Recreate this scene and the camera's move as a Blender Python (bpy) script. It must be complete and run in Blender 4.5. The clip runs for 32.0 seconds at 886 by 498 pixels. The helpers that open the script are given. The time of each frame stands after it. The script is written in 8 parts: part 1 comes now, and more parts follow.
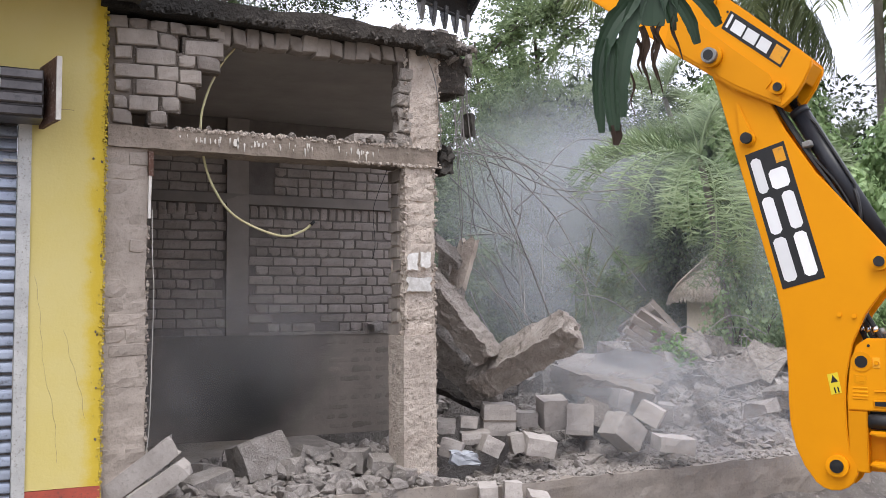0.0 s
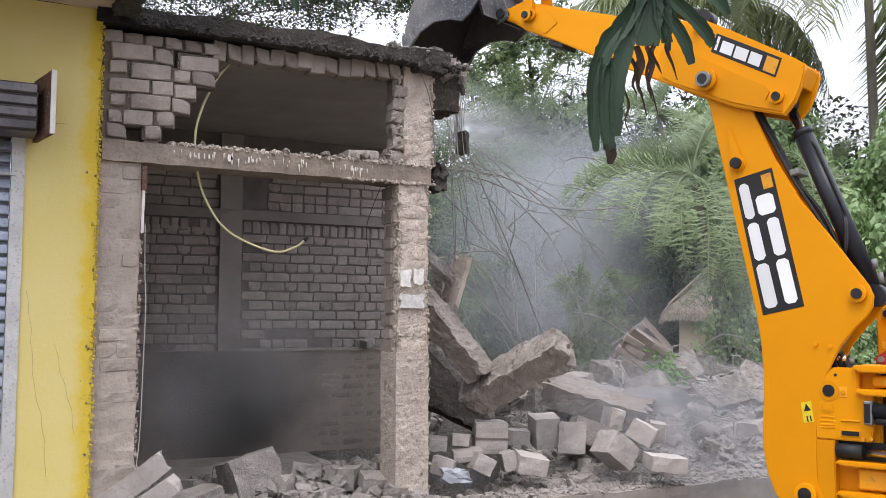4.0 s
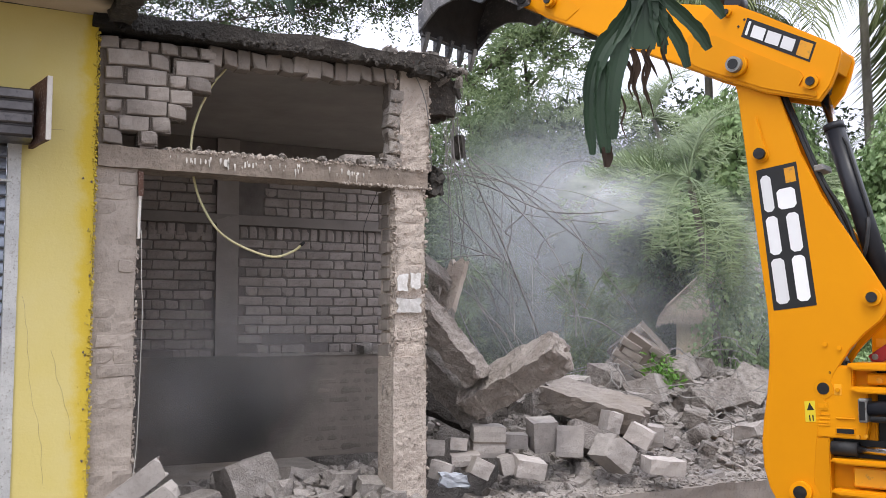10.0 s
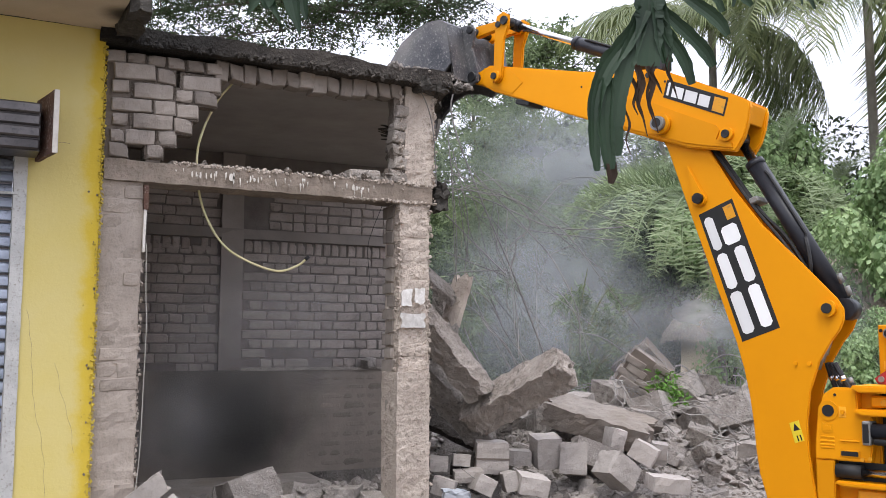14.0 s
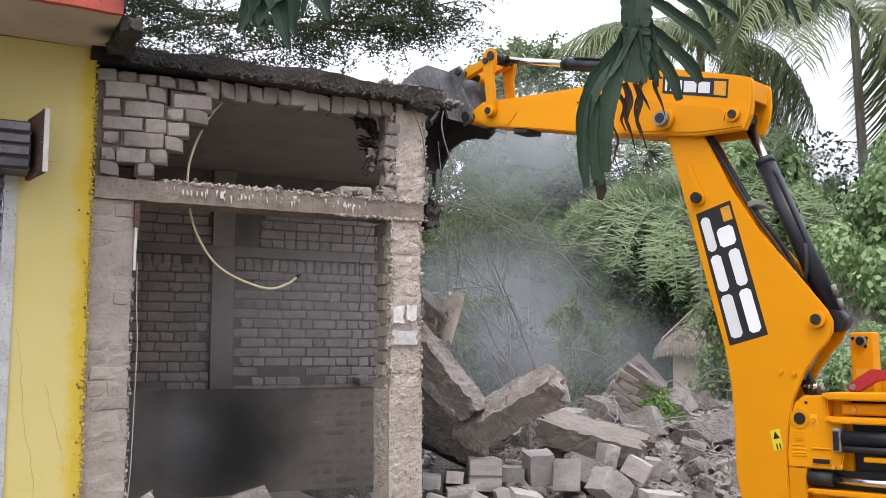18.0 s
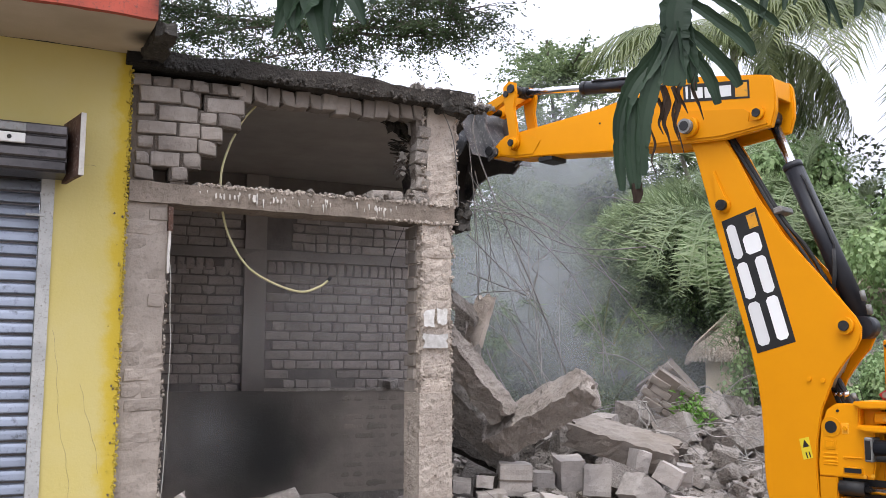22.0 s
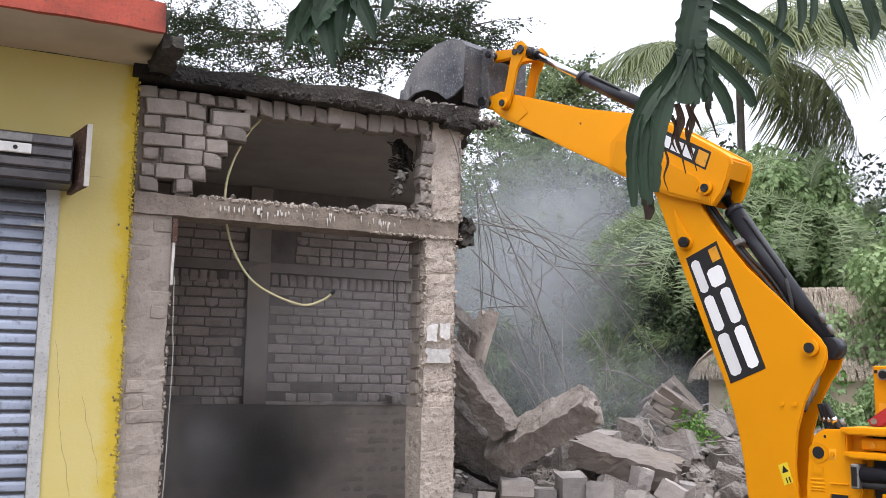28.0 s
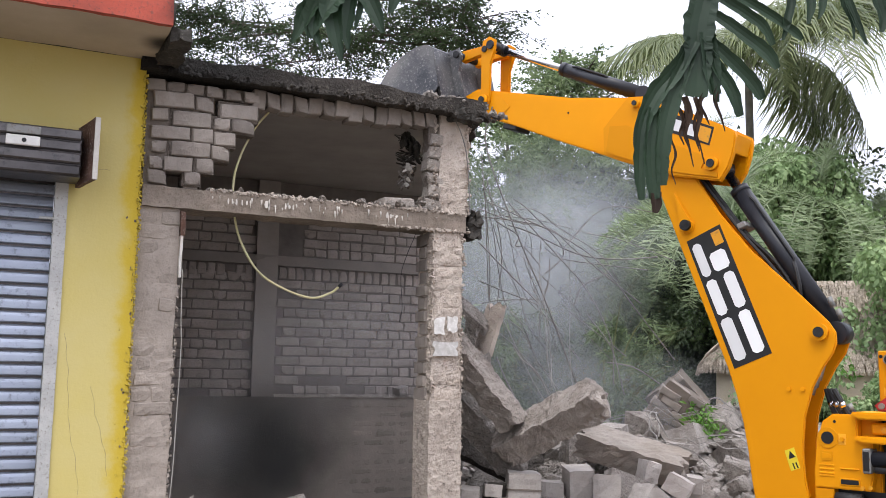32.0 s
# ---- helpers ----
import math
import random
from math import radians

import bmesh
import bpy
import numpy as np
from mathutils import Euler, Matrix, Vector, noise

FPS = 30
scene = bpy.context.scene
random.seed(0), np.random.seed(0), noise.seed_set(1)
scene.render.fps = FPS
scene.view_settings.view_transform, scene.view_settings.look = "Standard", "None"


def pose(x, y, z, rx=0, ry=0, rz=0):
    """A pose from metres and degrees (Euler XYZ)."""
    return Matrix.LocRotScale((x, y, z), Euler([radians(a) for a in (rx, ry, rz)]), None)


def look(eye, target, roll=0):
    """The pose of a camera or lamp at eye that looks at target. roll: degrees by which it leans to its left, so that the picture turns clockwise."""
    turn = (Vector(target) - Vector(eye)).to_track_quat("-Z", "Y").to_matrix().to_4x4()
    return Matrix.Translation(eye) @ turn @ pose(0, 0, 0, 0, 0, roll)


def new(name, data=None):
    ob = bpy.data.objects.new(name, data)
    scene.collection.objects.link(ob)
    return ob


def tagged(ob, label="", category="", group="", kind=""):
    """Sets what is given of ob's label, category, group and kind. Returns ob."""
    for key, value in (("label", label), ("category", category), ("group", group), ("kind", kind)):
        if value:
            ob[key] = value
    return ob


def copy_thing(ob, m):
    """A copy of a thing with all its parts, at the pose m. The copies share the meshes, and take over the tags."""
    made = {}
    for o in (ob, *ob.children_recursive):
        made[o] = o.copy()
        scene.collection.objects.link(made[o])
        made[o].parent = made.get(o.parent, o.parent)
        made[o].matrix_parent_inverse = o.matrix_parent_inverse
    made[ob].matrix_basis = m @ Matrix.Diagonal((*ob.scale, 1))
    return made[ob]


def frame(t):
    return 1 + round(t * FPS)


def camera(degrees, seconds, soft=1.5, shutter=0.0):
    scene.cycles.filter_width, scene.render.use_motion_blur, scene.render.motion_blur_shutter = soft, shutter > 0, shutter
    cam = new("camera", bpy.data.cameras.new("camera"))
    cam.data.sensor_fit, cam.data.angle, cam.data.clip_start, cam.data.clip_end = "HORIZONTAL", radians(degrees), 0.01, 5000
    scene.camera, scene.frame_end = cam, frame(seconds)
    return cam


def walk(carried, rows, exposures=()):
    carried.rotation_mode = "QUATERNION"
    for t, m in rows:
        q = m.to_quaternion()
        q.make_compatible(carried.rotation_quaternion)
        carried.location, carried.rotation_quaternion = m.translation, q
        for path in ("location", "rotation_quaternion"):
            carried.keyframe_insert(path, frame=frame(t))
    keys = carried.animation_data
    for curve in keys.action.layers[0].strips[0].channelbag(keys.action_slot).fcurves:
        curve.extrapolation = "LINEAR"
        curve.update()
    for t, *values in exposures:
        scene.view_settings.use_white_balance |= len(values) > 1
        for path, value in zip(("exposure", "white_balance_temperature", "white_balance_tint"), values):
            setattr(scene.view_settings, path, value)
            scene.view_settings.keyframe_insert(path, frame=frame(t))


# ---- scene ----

# ---- camera: held by hand on one spot, turning a little ----
EYE = (0.0, 0.0, 1.16)
cam = camera(50, 32.0, soft=0.75)
walk(cam, [(t, pose(*EYE, rx, ry, rz)) for t, rx, ry, rz in (
    (0, 93.58, 0.33, -26.98),
    (0.5, 93.63, 0.09, -27.07),
    (1, 93.81, 0.05, -27.08),
    (1.5, 94.02, 0.13, -26.99),
    (2, 94.23, 0.13, -26.93),
    (2.5, 94.36, 0.14, -26.93),
    (3, 94.43, 0.11, -27.13),
    (3.5, 94.58, -0.01, -27.35),
    (5.5, 94.61, -0.24, -27.42),
    (6, 94.53, -0.16, -27.33),
    (6.5, 94.54, -0.05, -27.32),
    (7, 94.58, 0.07, -27.32),
    (7.5, 94.61, 0.16, -27.37),
    (8, 94.64, 0.28, -27.52),
    (8.5, 94.65, 0.40, -27.72),
    (9, 94.70, 0.38, -27.79),
    (9.5, 94.75, 0.32, -27.72),
    (10, 94.85, 0.20, -27.59),
    (10.5, 95.00, 0.10, -27.52),
    (11, 95.15, 0.03, -27.52),
    (11.5, 95.35, 0.02, -27.52),
    (12, 95.59, -0.04, -27.48),
    (12.5, 95.70, -0.10, -27.38),
    (13, 95.72, -0.18, -27.32),
    (13.5, 95.75, -0.17, -27.33),
    (14, 95.77, -0.17, -27.36),
    (14.5, 95.83, -0.24, -27.35),
    (16.5, 96.25, -0.15, -27.41),
    (17, 96.49, -0.01, -27.61),
    (17.5, 96.68, 0.12, -27.76),
    (18, 96.77, 0.21, -27.83),
    (18.5, 96.79, 0.33, -27.88),
    (19, 96.83, 0.41, -27.90),
    (19.5, 96.87, 0.40, -27.80),
    (20, 96.94, 0.32, -27.58),
    (20.5, 96.97, 0.14, -27.29),
    (21, 96.94, 0.11, -26.92),
    (21.5, 96.97, 0.02, -26.40),
    (22, 97.00, -0.19, -26.01),
    (22.5, 97.08, -0.38, -25.83),
    (23, 97.16, -0.51, -25.78),
    (23.5, 97.24, -0.66, -25.78),
    (24, 97.31, -0.73, -25.74),
    (24.5, 97.45, -0.75, -25.75),
    (25, 97.62, -0.69, -25.81),
    (25.5, 97.76, -0.76, -25.87),
    (27.5, 97.88, -0.76, -25.97),
    (28, 97.88, -0.79, -25.87),
    (28.5, 97.85, -0.86, -25.80),
    (29, 97.79, -0.93, -25.80),
    (29.5, 97.70, -0.94, -25.75),
    (30, 97.68, -1.05, -25.69),
    (30.5, 97.69, -1.16, -25.66),
    (31, 97.61, -1.13, -25.64),
    (31.5, 97.46, -1.07, -25.57),
    (32, 97.46, -0.91, -25.43),
)])

# ---- light: an overcast monsoon sky ----
SUN_EL, SUN_AZ = 66.0, 215.0
world = bpy.data.worlds.new("sky")
scene.world = world
world.use_nodes = True
wn, wl = world.node_tree.nodes, world.node_tree.links
sky = wn.new("ShaderNodeTexSky")
sky.sky_type, sky.sun_disc = "NISHITA", False
sky.sun_elevation, sky.sun_rotation = radians(SUN_EL), radians(SUN_AZ)
sky.dust_density = 4.0
pale = wn.new("ShaderNodeMix")
pale.data_type = "RGBA"
pale.inputs[0].default_value = 0.82
pale.inputs[7].default_value = (19.4, 19.8, 22.8, 1)
wl.new(sky.outputs[0], pale.inputs[6])
# an overcast sky is brightest overhead
way, up, rise, deep = wn.new("ShaderNodeTexCoord"), wn.new("ShaderNodeSeparateXYZ"), wn.new("ShaderNodeMapRange"), wn.new("ShaderNodeVectorMath")
rise.inputs[3].default_value, rise.inputs[4].default_value = 0.35, 1.5
wl.new(way.outputs["Generated"], up.inputs[0])
wl.new(up.outputs[2], rise.inputs[0])
deep.operation = "SCALE"
wl.new(pale.outputs[2], deep.inputs[0])
wl.new(rise.outputs[0], deep.inputs[3])
wl.new(deep.outputs[0], wn["Background"].inputs[0])
wn["Background"].inputs[1].default_value = 0.1
sun = new("sun", bpy.data.lights.new("sun", "SUN"))
sun.data.energy, sun.data.angle, sun.data.color = 1.5, radians(18), (1.0, 0.96, 0.9)
sun.matrix_world = look((0, 0, 0), (-math.sin(radians(SUN_AZ)) * math.cos(radians(SUN_EL)),
                                    -math.cos(radians(SUN_AZ)) * math.cos(radians(SUN_EL)), -math.sin(radians(SUN_EL))))
scene.view_settings.exposure = 0.30


# ---- materials ----
def mat(name, c1, c2, scale=6.0, rough=0.85, metal=0.0, bump=0.25, fine=60.0, c3=None, spread=0.5, stain=None, spec=0.3, relief=0.02, grit=0.5):
    """Two-scale noise: c1 to c2 in patches, c3 as specks or wear, stain as large soft marks."""
    m = bpy.data.materials.new(name)
    m.use_nodes = True
    n, l = m.node_tree.nodes, m.node_tree.links
    b = n["Principled BSDF"]
    tc, oi = n.new("ShaderNodeTexCoord"), n.new("ShaderNodeObjectInfo")
    shift = n.new("ShaderNodeVectorMath")
    shift.operation = "MULTIPLY_ADD"
    l.new(oi.outputs["Random"], shift.inputs[0])
    shift.inputs[1].default_value = (31.0, 17.0, 23.0)
    l.new(tc.outputs["Object"], shift.inputs[2])

    def noise_at(s, detail=6.0, rgh=0.6):
        t = n.new("ShaderNodeTexNoise")
        t.inputs["Scale"].default_value, t.inputs["Detail"].default_value = s, detail
        t.inputs["Roughness"].default_value = rgh
        l.new(shift.outputs[0], t.inputs["Vector"])
        return t

    def ramp(src, lo, hi):
        r = n.new("ShaderNodeMapRange")
        r.inputs[1].default_value, r.inputs[2].default_value = lo, hi
        l.new(src, r.inputs[0])
        return r.outputs[0]

    def mix(f, a, c):
        x = n.new("ShaderNodeMix")
        x.data_type = "RGBA"
        if isinstance(f, float):
            x.inputs[0].default_value = f
        else:
            l.new(f, x.inputs[0])
        for sock, v in ((x.inputs[6], a), (x.inputs[7], c)):
            if isinstance(v, tuple):
                sock.default_value = (*v, 1)
            else:
                l.new(v, sock)
        return x.outputs[2]

    big, small = noise_at(scale), noise_at(fine, 4.0, 0.7)
    col = mix(ramp(big.outputs[0], 0.5 - spread * 0.4, 0.5 + spread * 0.4), c1, c2)
    if c3:
        col = mix(ramp(small.outputs[0], 0.55, 0.72), col, c3)
    if stain:
        st = noise_at(scale * 0.22, 3.0)
        col = mix(ramp(st.outputs[0], 0.52, 0.72), col, stain)
    hsv = n.new("ShaderNodeHueSaturation")
    vr = n.new("ShaderNodeMapRange")
    vr.inputs[3].default_value, vr.inputs[4].default_value = 0.86, 1.14
    l.new(oi.outputs["Random"], vr.inputs[0])
    l.new(vr.outputs[0], hsv.inputs["Value"])
    l.new(col, hsv.inputs["Color"])
    l.new(hsv.outputs[0], b.inputs["Base Color"])
    b.inputs["Metallic"].default_value = metal
    b.inputs["Specular IOR Level"].default_value = spec
    rr = n.new("ShaderNodeMapRange")
    rr.inputs[3].default_value, rr.inputs[4].default_value = max(0.05, rough - 0.12), min(1.0, rough + 0.12)
    l.new(big.outputs[0], rr.inputs[0])
    l.new(rr.outputs[0], b.inputs["Roughness"])
    if bump:
        add = n.new("ShaderNodeMath")
        add.operation = "MULTIPLY_ADD"
        l.new(small.outputs[0], add.inputs[0])
        add.inputs[1].default_value = grit
        l.new(big.outputs[0], add.inputs[2])
        bp = n.new("ShaderNodeBump")
        bp.inputs["Strength"].default_value, bp.inputs["Distance"].default_value = bump, relief
        l.new(add.outputs[0], bp.inputs["Height"])
        l.new(bp.outputs[0], b.inputs["Normal"])
    return m


def leaf_mat(name, c1, c2, rough=0.55, through_light=0.25, scale=1.2):
    """A leaf: each island its own shade between c1 and c2, patches along the crown, light coming through."""
    m = bpy.data.materials.new(name)
    m.use_nodes = True
    n, l = m.node_tree.nodes, m.node_tree.links
    b = n["Principled BSDF"]
    geo, tc, t = n.new("ShaderNodeNewGeometry"), n.new("ShaderNodeTexCoord"), n.new("ShaderNodeTexNoise")
    t.inputs["Scale"].default_value = scale
    l.new(tc.outputs["Object"], t.inputs["Vector"])
    f = n.new("ShaderNodeMath")
    f.operation = "MULTIPLY_ADD"
    l.new(geo.outputs["Random Per Island"], f.inputs[0])
    f.inputs[1].default_value = 0.5
    r = n.new("ShaderNodeMapRange")
    r.inputs[1].default_value, r.inputs[2].default_value, r.inputs[4].default_value = 0.35, 0.65, 0.5
    l.new(t.outputs[0], r.inputs[0])
    l.new(r.outputs[0], f.inputs[2])
    x = n.new("ShaderNodeMix")
    x.data_type = "RGBA"
    x.inputs[6].default_value, x.inputs[7].default_value = (*c1, 1), (*c2, 1)
    l.new(f.outputs[0], x.inputs[0])
    l.new(x.outputs[2], b.inputs["Base Color"])
    b.inputs["Roughness"].default_value = rough
    b.inputs["Specular IOR Level"].default_value = 0.35
    tr, sh = n.new("ShaderNodeBsdfTranslucent"), n.new("ShaderNodeMixShader")
    l.new(x.outputs[2], tr.inputs[0])
    sh.inputs[0].default_value = through_light
    l.new(b.outputs[0], sh.inputs[1])
    l.new(tr.outputs[0], sh.inputs[2])
    l.new(sh.outputs[0], n["Material Output"].inputs[0])
    return m


def dark_patch_on(m, centre, radius, dark, fade=1.6):
    """A dark patch with a ragged edge round a given place."""
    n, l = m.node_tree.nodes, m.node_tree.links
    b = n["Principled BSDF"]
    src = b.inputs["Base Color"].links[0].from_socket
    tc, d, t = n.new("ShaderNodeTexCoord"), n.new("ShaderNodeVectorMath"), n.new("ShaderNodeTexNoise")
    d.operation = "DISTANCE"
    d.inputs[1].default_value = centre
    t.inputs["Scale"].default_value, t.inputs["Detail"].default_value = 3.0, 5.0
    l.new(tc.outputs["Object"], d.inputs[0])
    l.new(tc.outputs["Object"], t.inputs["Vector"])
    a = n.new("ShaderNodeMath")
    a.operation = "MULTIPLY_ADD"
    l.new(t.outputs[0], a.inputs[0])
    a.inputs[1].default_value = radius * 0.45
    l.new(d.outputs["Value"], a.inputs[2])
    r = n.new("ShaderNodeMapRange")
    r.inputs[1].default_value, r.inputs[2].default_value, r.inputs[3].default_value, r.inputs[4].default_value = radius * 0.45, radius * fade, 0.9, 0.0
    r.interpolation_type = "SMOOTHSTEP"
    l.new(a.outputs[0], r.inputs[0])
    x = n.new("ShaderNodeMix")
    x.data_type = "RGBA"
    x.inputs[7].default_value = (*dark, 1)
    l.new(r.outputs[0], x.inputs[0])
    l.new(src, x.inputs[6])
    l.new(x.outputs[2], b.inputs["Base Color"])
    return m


def edge_stain(m, x0, width, colour, most=0.85):
    """A damp stain creeping in from a wall's end at x0, patchy and ragged."""
    n, l = m.node_tree.nodes, m.node_tree.links
    b = n["Principled BSDF"]
    src = b.inputs["Base Color"].links[0].from_socket
    tc, sep, t = n.new("ShaderNodeTexCoord"), n.new("ShaderNodeSeparateXYZ"), n.new("ShaderNodeTexNoise")
    t.inputs["Scale"].default_value, t.inputs["Detail"].default_value, t.inputs["Roughness"].default_value = 7.0, 6.0, 0.65
    l.new(tc.outputs["Object"], sep.inputs[0])
    l.new(tc.outputs["Object"], t.inputs["Vector"])
    a = n.new("ShaderNodeMath")
    a.operation = "MULTIPLY_ADD"
    l.new(t.outputs[0], a.inputs[0])
    a.inputs[1].default_value = width * 1.6
    l.new(sep.outputs[0], a.inputs[2])
    r = n.new("ShaderNodeMapRange")
    r.inputs[1].default_value, r.inputs[2].default_value, r.inputs[3].default_value, r.inputs[4].default_value = x0 - width * 0.25, x0 + width * 0.55, 0.0, most
    r.interpolation_type = "SMOOTHSTEP"
    l.new(a.outputs[0], r.inputs[0])
    x = n.new("ShaderNodeMix")
    x.data_type = "RGBA"
    x.inputs[7].default_value = (*colour, 1)
    l.new(r.outputs[0], x.inputs[0])
    l.new(src, x.inputs[6])
    l.new(x.outputs[2], b.inputs["Base Color"])
    return m


def dust_mat(name, colour, most, scale=1.6, edge=0.5):
    """Airborne dust: a veil that thins out towards its rim and in drifts."""
    m = bpy.data.materials.new(name)
    m.use_nodes = True
    n, l = m.node_tree.nodes, m.node_tree.links
    n.remove(n["Principled BSDF"])
    tc, oi = n.new("ShaderNodeTexCoord"), n.new("ShaderNodeObjectInfo")
    ln = n.new("ShaderNodeVectorMath")
    ln.operation = "LENGTH"
    l.new(tc.outputs["Object"], ln.inputs[0])
    r = n.new("ShaderNodeMapRange")
    r.interpolation_type = "SMOOTHSTEP"
    r.inputs[1].default_value, r.inputs[2].default_value, r.inputs[3].default_value, r.inputs[4].default_value = 1.0 - edge, 1.0, 1.0, 0.0
    t = n.new("ShaderNodeTexNoise")
    t.inputs["Scale"].default_value, t.inputs["Detail"].default_value, t.inputs["Roughness"].default_value = scale, 5.0, 0.55
    sh = n.new("ShaderNodeVectorMath")
    sh.operation = "MULTIPLY_ADD"
    l.new(oi.outputs["Random"], sh.inputs[0])
    sh.inputs[1].default_value = (13.0, 29.0, 7.0)
    l.new(tc.outputs["Object"], sh.inputs[2])
    l.new(sh.outputs[0], t.inputs["Vector"])
    q = n.new("ShaderNodeMapRange")
    q.inputs[1].default_value, q.inputs[2].default_value, q.inputs[3].default_value, q.inputs[4].default_value = 0.32, 0.70, 0.25, 1.0
    l.new(t.outputs[0], q.inputs[0])
    k, k2 = n.new("ShaderNodeMath"), n.new("ShaderNodeMath")
    k.operation = k2.operation = "MULTIPLY"
    l.new(ln.outputs["Value"], r.inputs[0])
    l.new(r.outputs[0], k.inputs[0])
    l.new(q.outputs[0], k.inputs[1])
    l.new(k.outputs[0], k2.inputs[0])
    k2.inputs[1].default_value = most
    tp, df, tl = n.new("ShaderNodeBsdfTransparent"), n.new("ShaderNodeBsdfDiffuse"), n.new("ShaderNodeBsdfTranslucent")
    half, out = n.new("ShaderNodeMixShader"), n.new("ShaderNodeMixShader")
    df.inputs[0].default_value = tl.inputs[0].default_value = (*colour, 1)
    l.new(df.outputs[0], half.inputs[1])
    l.new(tl.outputs[0], half.inputs[2])
    l.new(k2.outputs[0], out.inputs[0])
    l.new(tp.outputs[0], out.inputs[1])
    l.new(half.outputs[0], out.inputs[2])
    l.new(out.outputs[0], n["Material Output"].inputs[0])
    return m


M_YELLOW = mat("yellow_limewash", (0.59, 0.485, 0.155), (0.61, 0.52, 0.225), 1.6, 0.9, bump=0.2, fine=45, stain=(0.42, 0.31, 0.05))
edge_stain(M_YELLOW, 0.735, 0.12, (0.52, 0.37, 0.02))
M_YELLOW_CRUST = mat("yellow_crust", (0.52, 0.40, 0.05), (0.34, 0.26, 0.05), 14, 0.95, bump=0.6, fine=70, c3=(0.2, 0.17, 0.1))
M_RED = mat("red_oxide_paint", (0.42, 0.08, 0.05), (0.30, 0.07, 0.05), 8, 0.8, bump=0.3, c3=(0.12, 0.06, 0.05))
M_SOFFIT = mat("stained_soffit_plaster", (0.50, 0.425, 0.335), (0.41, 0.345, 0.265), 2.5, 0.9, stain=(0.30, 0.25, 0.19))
dark_patch_on(M_SOFFIT, (0.80, 5.42, 3.0), 0.24, (0.012, 0.011, 0.010), 1.0)
dark_patch_on(M_RED, (0.86, 5.1, 3.1), 0.13, (0.03, 0.02, 0.018))
M_SOOT = mat("black_mould", (0.025, 0.023, 0.02), (0.06, 0.055, 0.048), 9, 0.95, bump=0.5, c3=(0.11, 0.10, 0.085))
M_GALV = mat("worn_galvanised_rail", (0.48, 0.48, 0.46), (0.36, 0.36, 0.35), 7, 0.6, 0.3, bump=0.3, c3=(0.22, 0.20, 0.17))
M_SHUTTER = mat("shutter_steel", (0.27, 0.30, 0.365), (0.34, 0.37, 0.43), 3, 0.42, 0.6, bump=0.08, fine=20, c3=(0.14, 0.15, 0.17))
M_STEEL_OLD = mat("grey_steel", (0.28, 0.28, 0.27), (0.20, 0.20, 0.19), 9, 0.6, 0.4, bump=0.2, c3=(0.16, 0.10, 0.06))
M_BOARD = mat("weathered_board", (0.12, 0.06, 0.04), (0.07, 0.04, 0.03), 7, 0.8, bump=0.3, c3=(0.32, 0.28, 0.25))
M_BRICK = mat("dusty_grey_brick", (0.325, 0.288, 0.256), (0.175, 0.151, 0.132), 4, 0.95, bump=0.5, fine=38, c3=(0.25, 0.222, 0.196), stain=(0.20, 0.172, 0.148), relief=0.025, grit=0.6)
M_BRICK_PALE = mat("freshly_torn_brick", (0.36, 0.325, 0.29), (0.26, 0.23, 0.20), 9, 0.95, bump=0.7, fine=60, c3=(0.44, 0.40, 0.36), relief=0.03, grit=1.0)
M_LINTEL = mat("weathered_lintel", (0.30, 0.25, 0.205), (0.17, 0.14, 0.112), 5, 0.95, bump=0.5, fine=40, c3=(0.12, 0.10, 0.082), stain=(0.10, 0.083, 0.068), relief=0.02, grit=0.8)
M_BRICK_IN = mat("inner_grey_brick", (0.36, 0.318, 0.288), (0.235, 0.206, 0.186), 4, 0.95, bump=0.5, fine=50, c3=(0.19, 0.17, 0.16))
M_MORTAR = mat("mortar", (0.19, 0.16, 0.135), (0.12, 0.10, 0.085), 8, 0.97, bump=0.6, fine=80)
M_BEDDING = mat("lime_bedding", (0.20, 0.168, 0.142), (0.12, 0.10, 0.083), 10, 0.97, bump=0.9, fine=60, c3=(0.27, 0.24, 0.21), relief=0.03, grit=1.2)
M_MORTAR_IN = mat("inner_mortar", (0.165, 0.147, 0.134), (0.115, 0.102, 0.094), 6, 0.97, bump=0.5, fine=70)
M_PIER = mat("smeared_brick_plaster", (0.36, 0.31, 0.265), (0.28, 0.24, 0.205), 6, 0.95, bump=0.7, fine=38, c3=(0.22, 0.19, 0.16))
M_RENDER = mat("rough_cement_render", (0.52, 0.455, 0.39), (0.36, 0.305, 0.26), 5, 0.97, bump=0.8, fine=26, c3=(0.17, 0.14, 0.112), relief=0.035, grit=0.9)
M_CONC = mat("old_concrete", (0.30, 0.265, 0.23), (0.23, 0.20, 0.175), 5, 0.93, bump=0.5, fine=50, c3=(0.17, 0.15, 0.13), stain=(0.20, 0.165, 0.13))
M_CONC_BREAK = mat("broken_concrete", (0.38, 0.345, 0.31), (0.19, 0.165, 0.145), 14, 0.97, bump=1.0, fine=42, c3=(0.09, 0.08, 0.07), relief=0.05, grit=1.0)
M_BEAM = mat("dusty_beam_concrete", (0.43, 0.382, 0.34), (0.235, 0.204, 0.177), 6, 0.97, bump=0.9, fine=34, c3=(0.19, 0.166, 0.145), relief=0.04, grit=1.0)
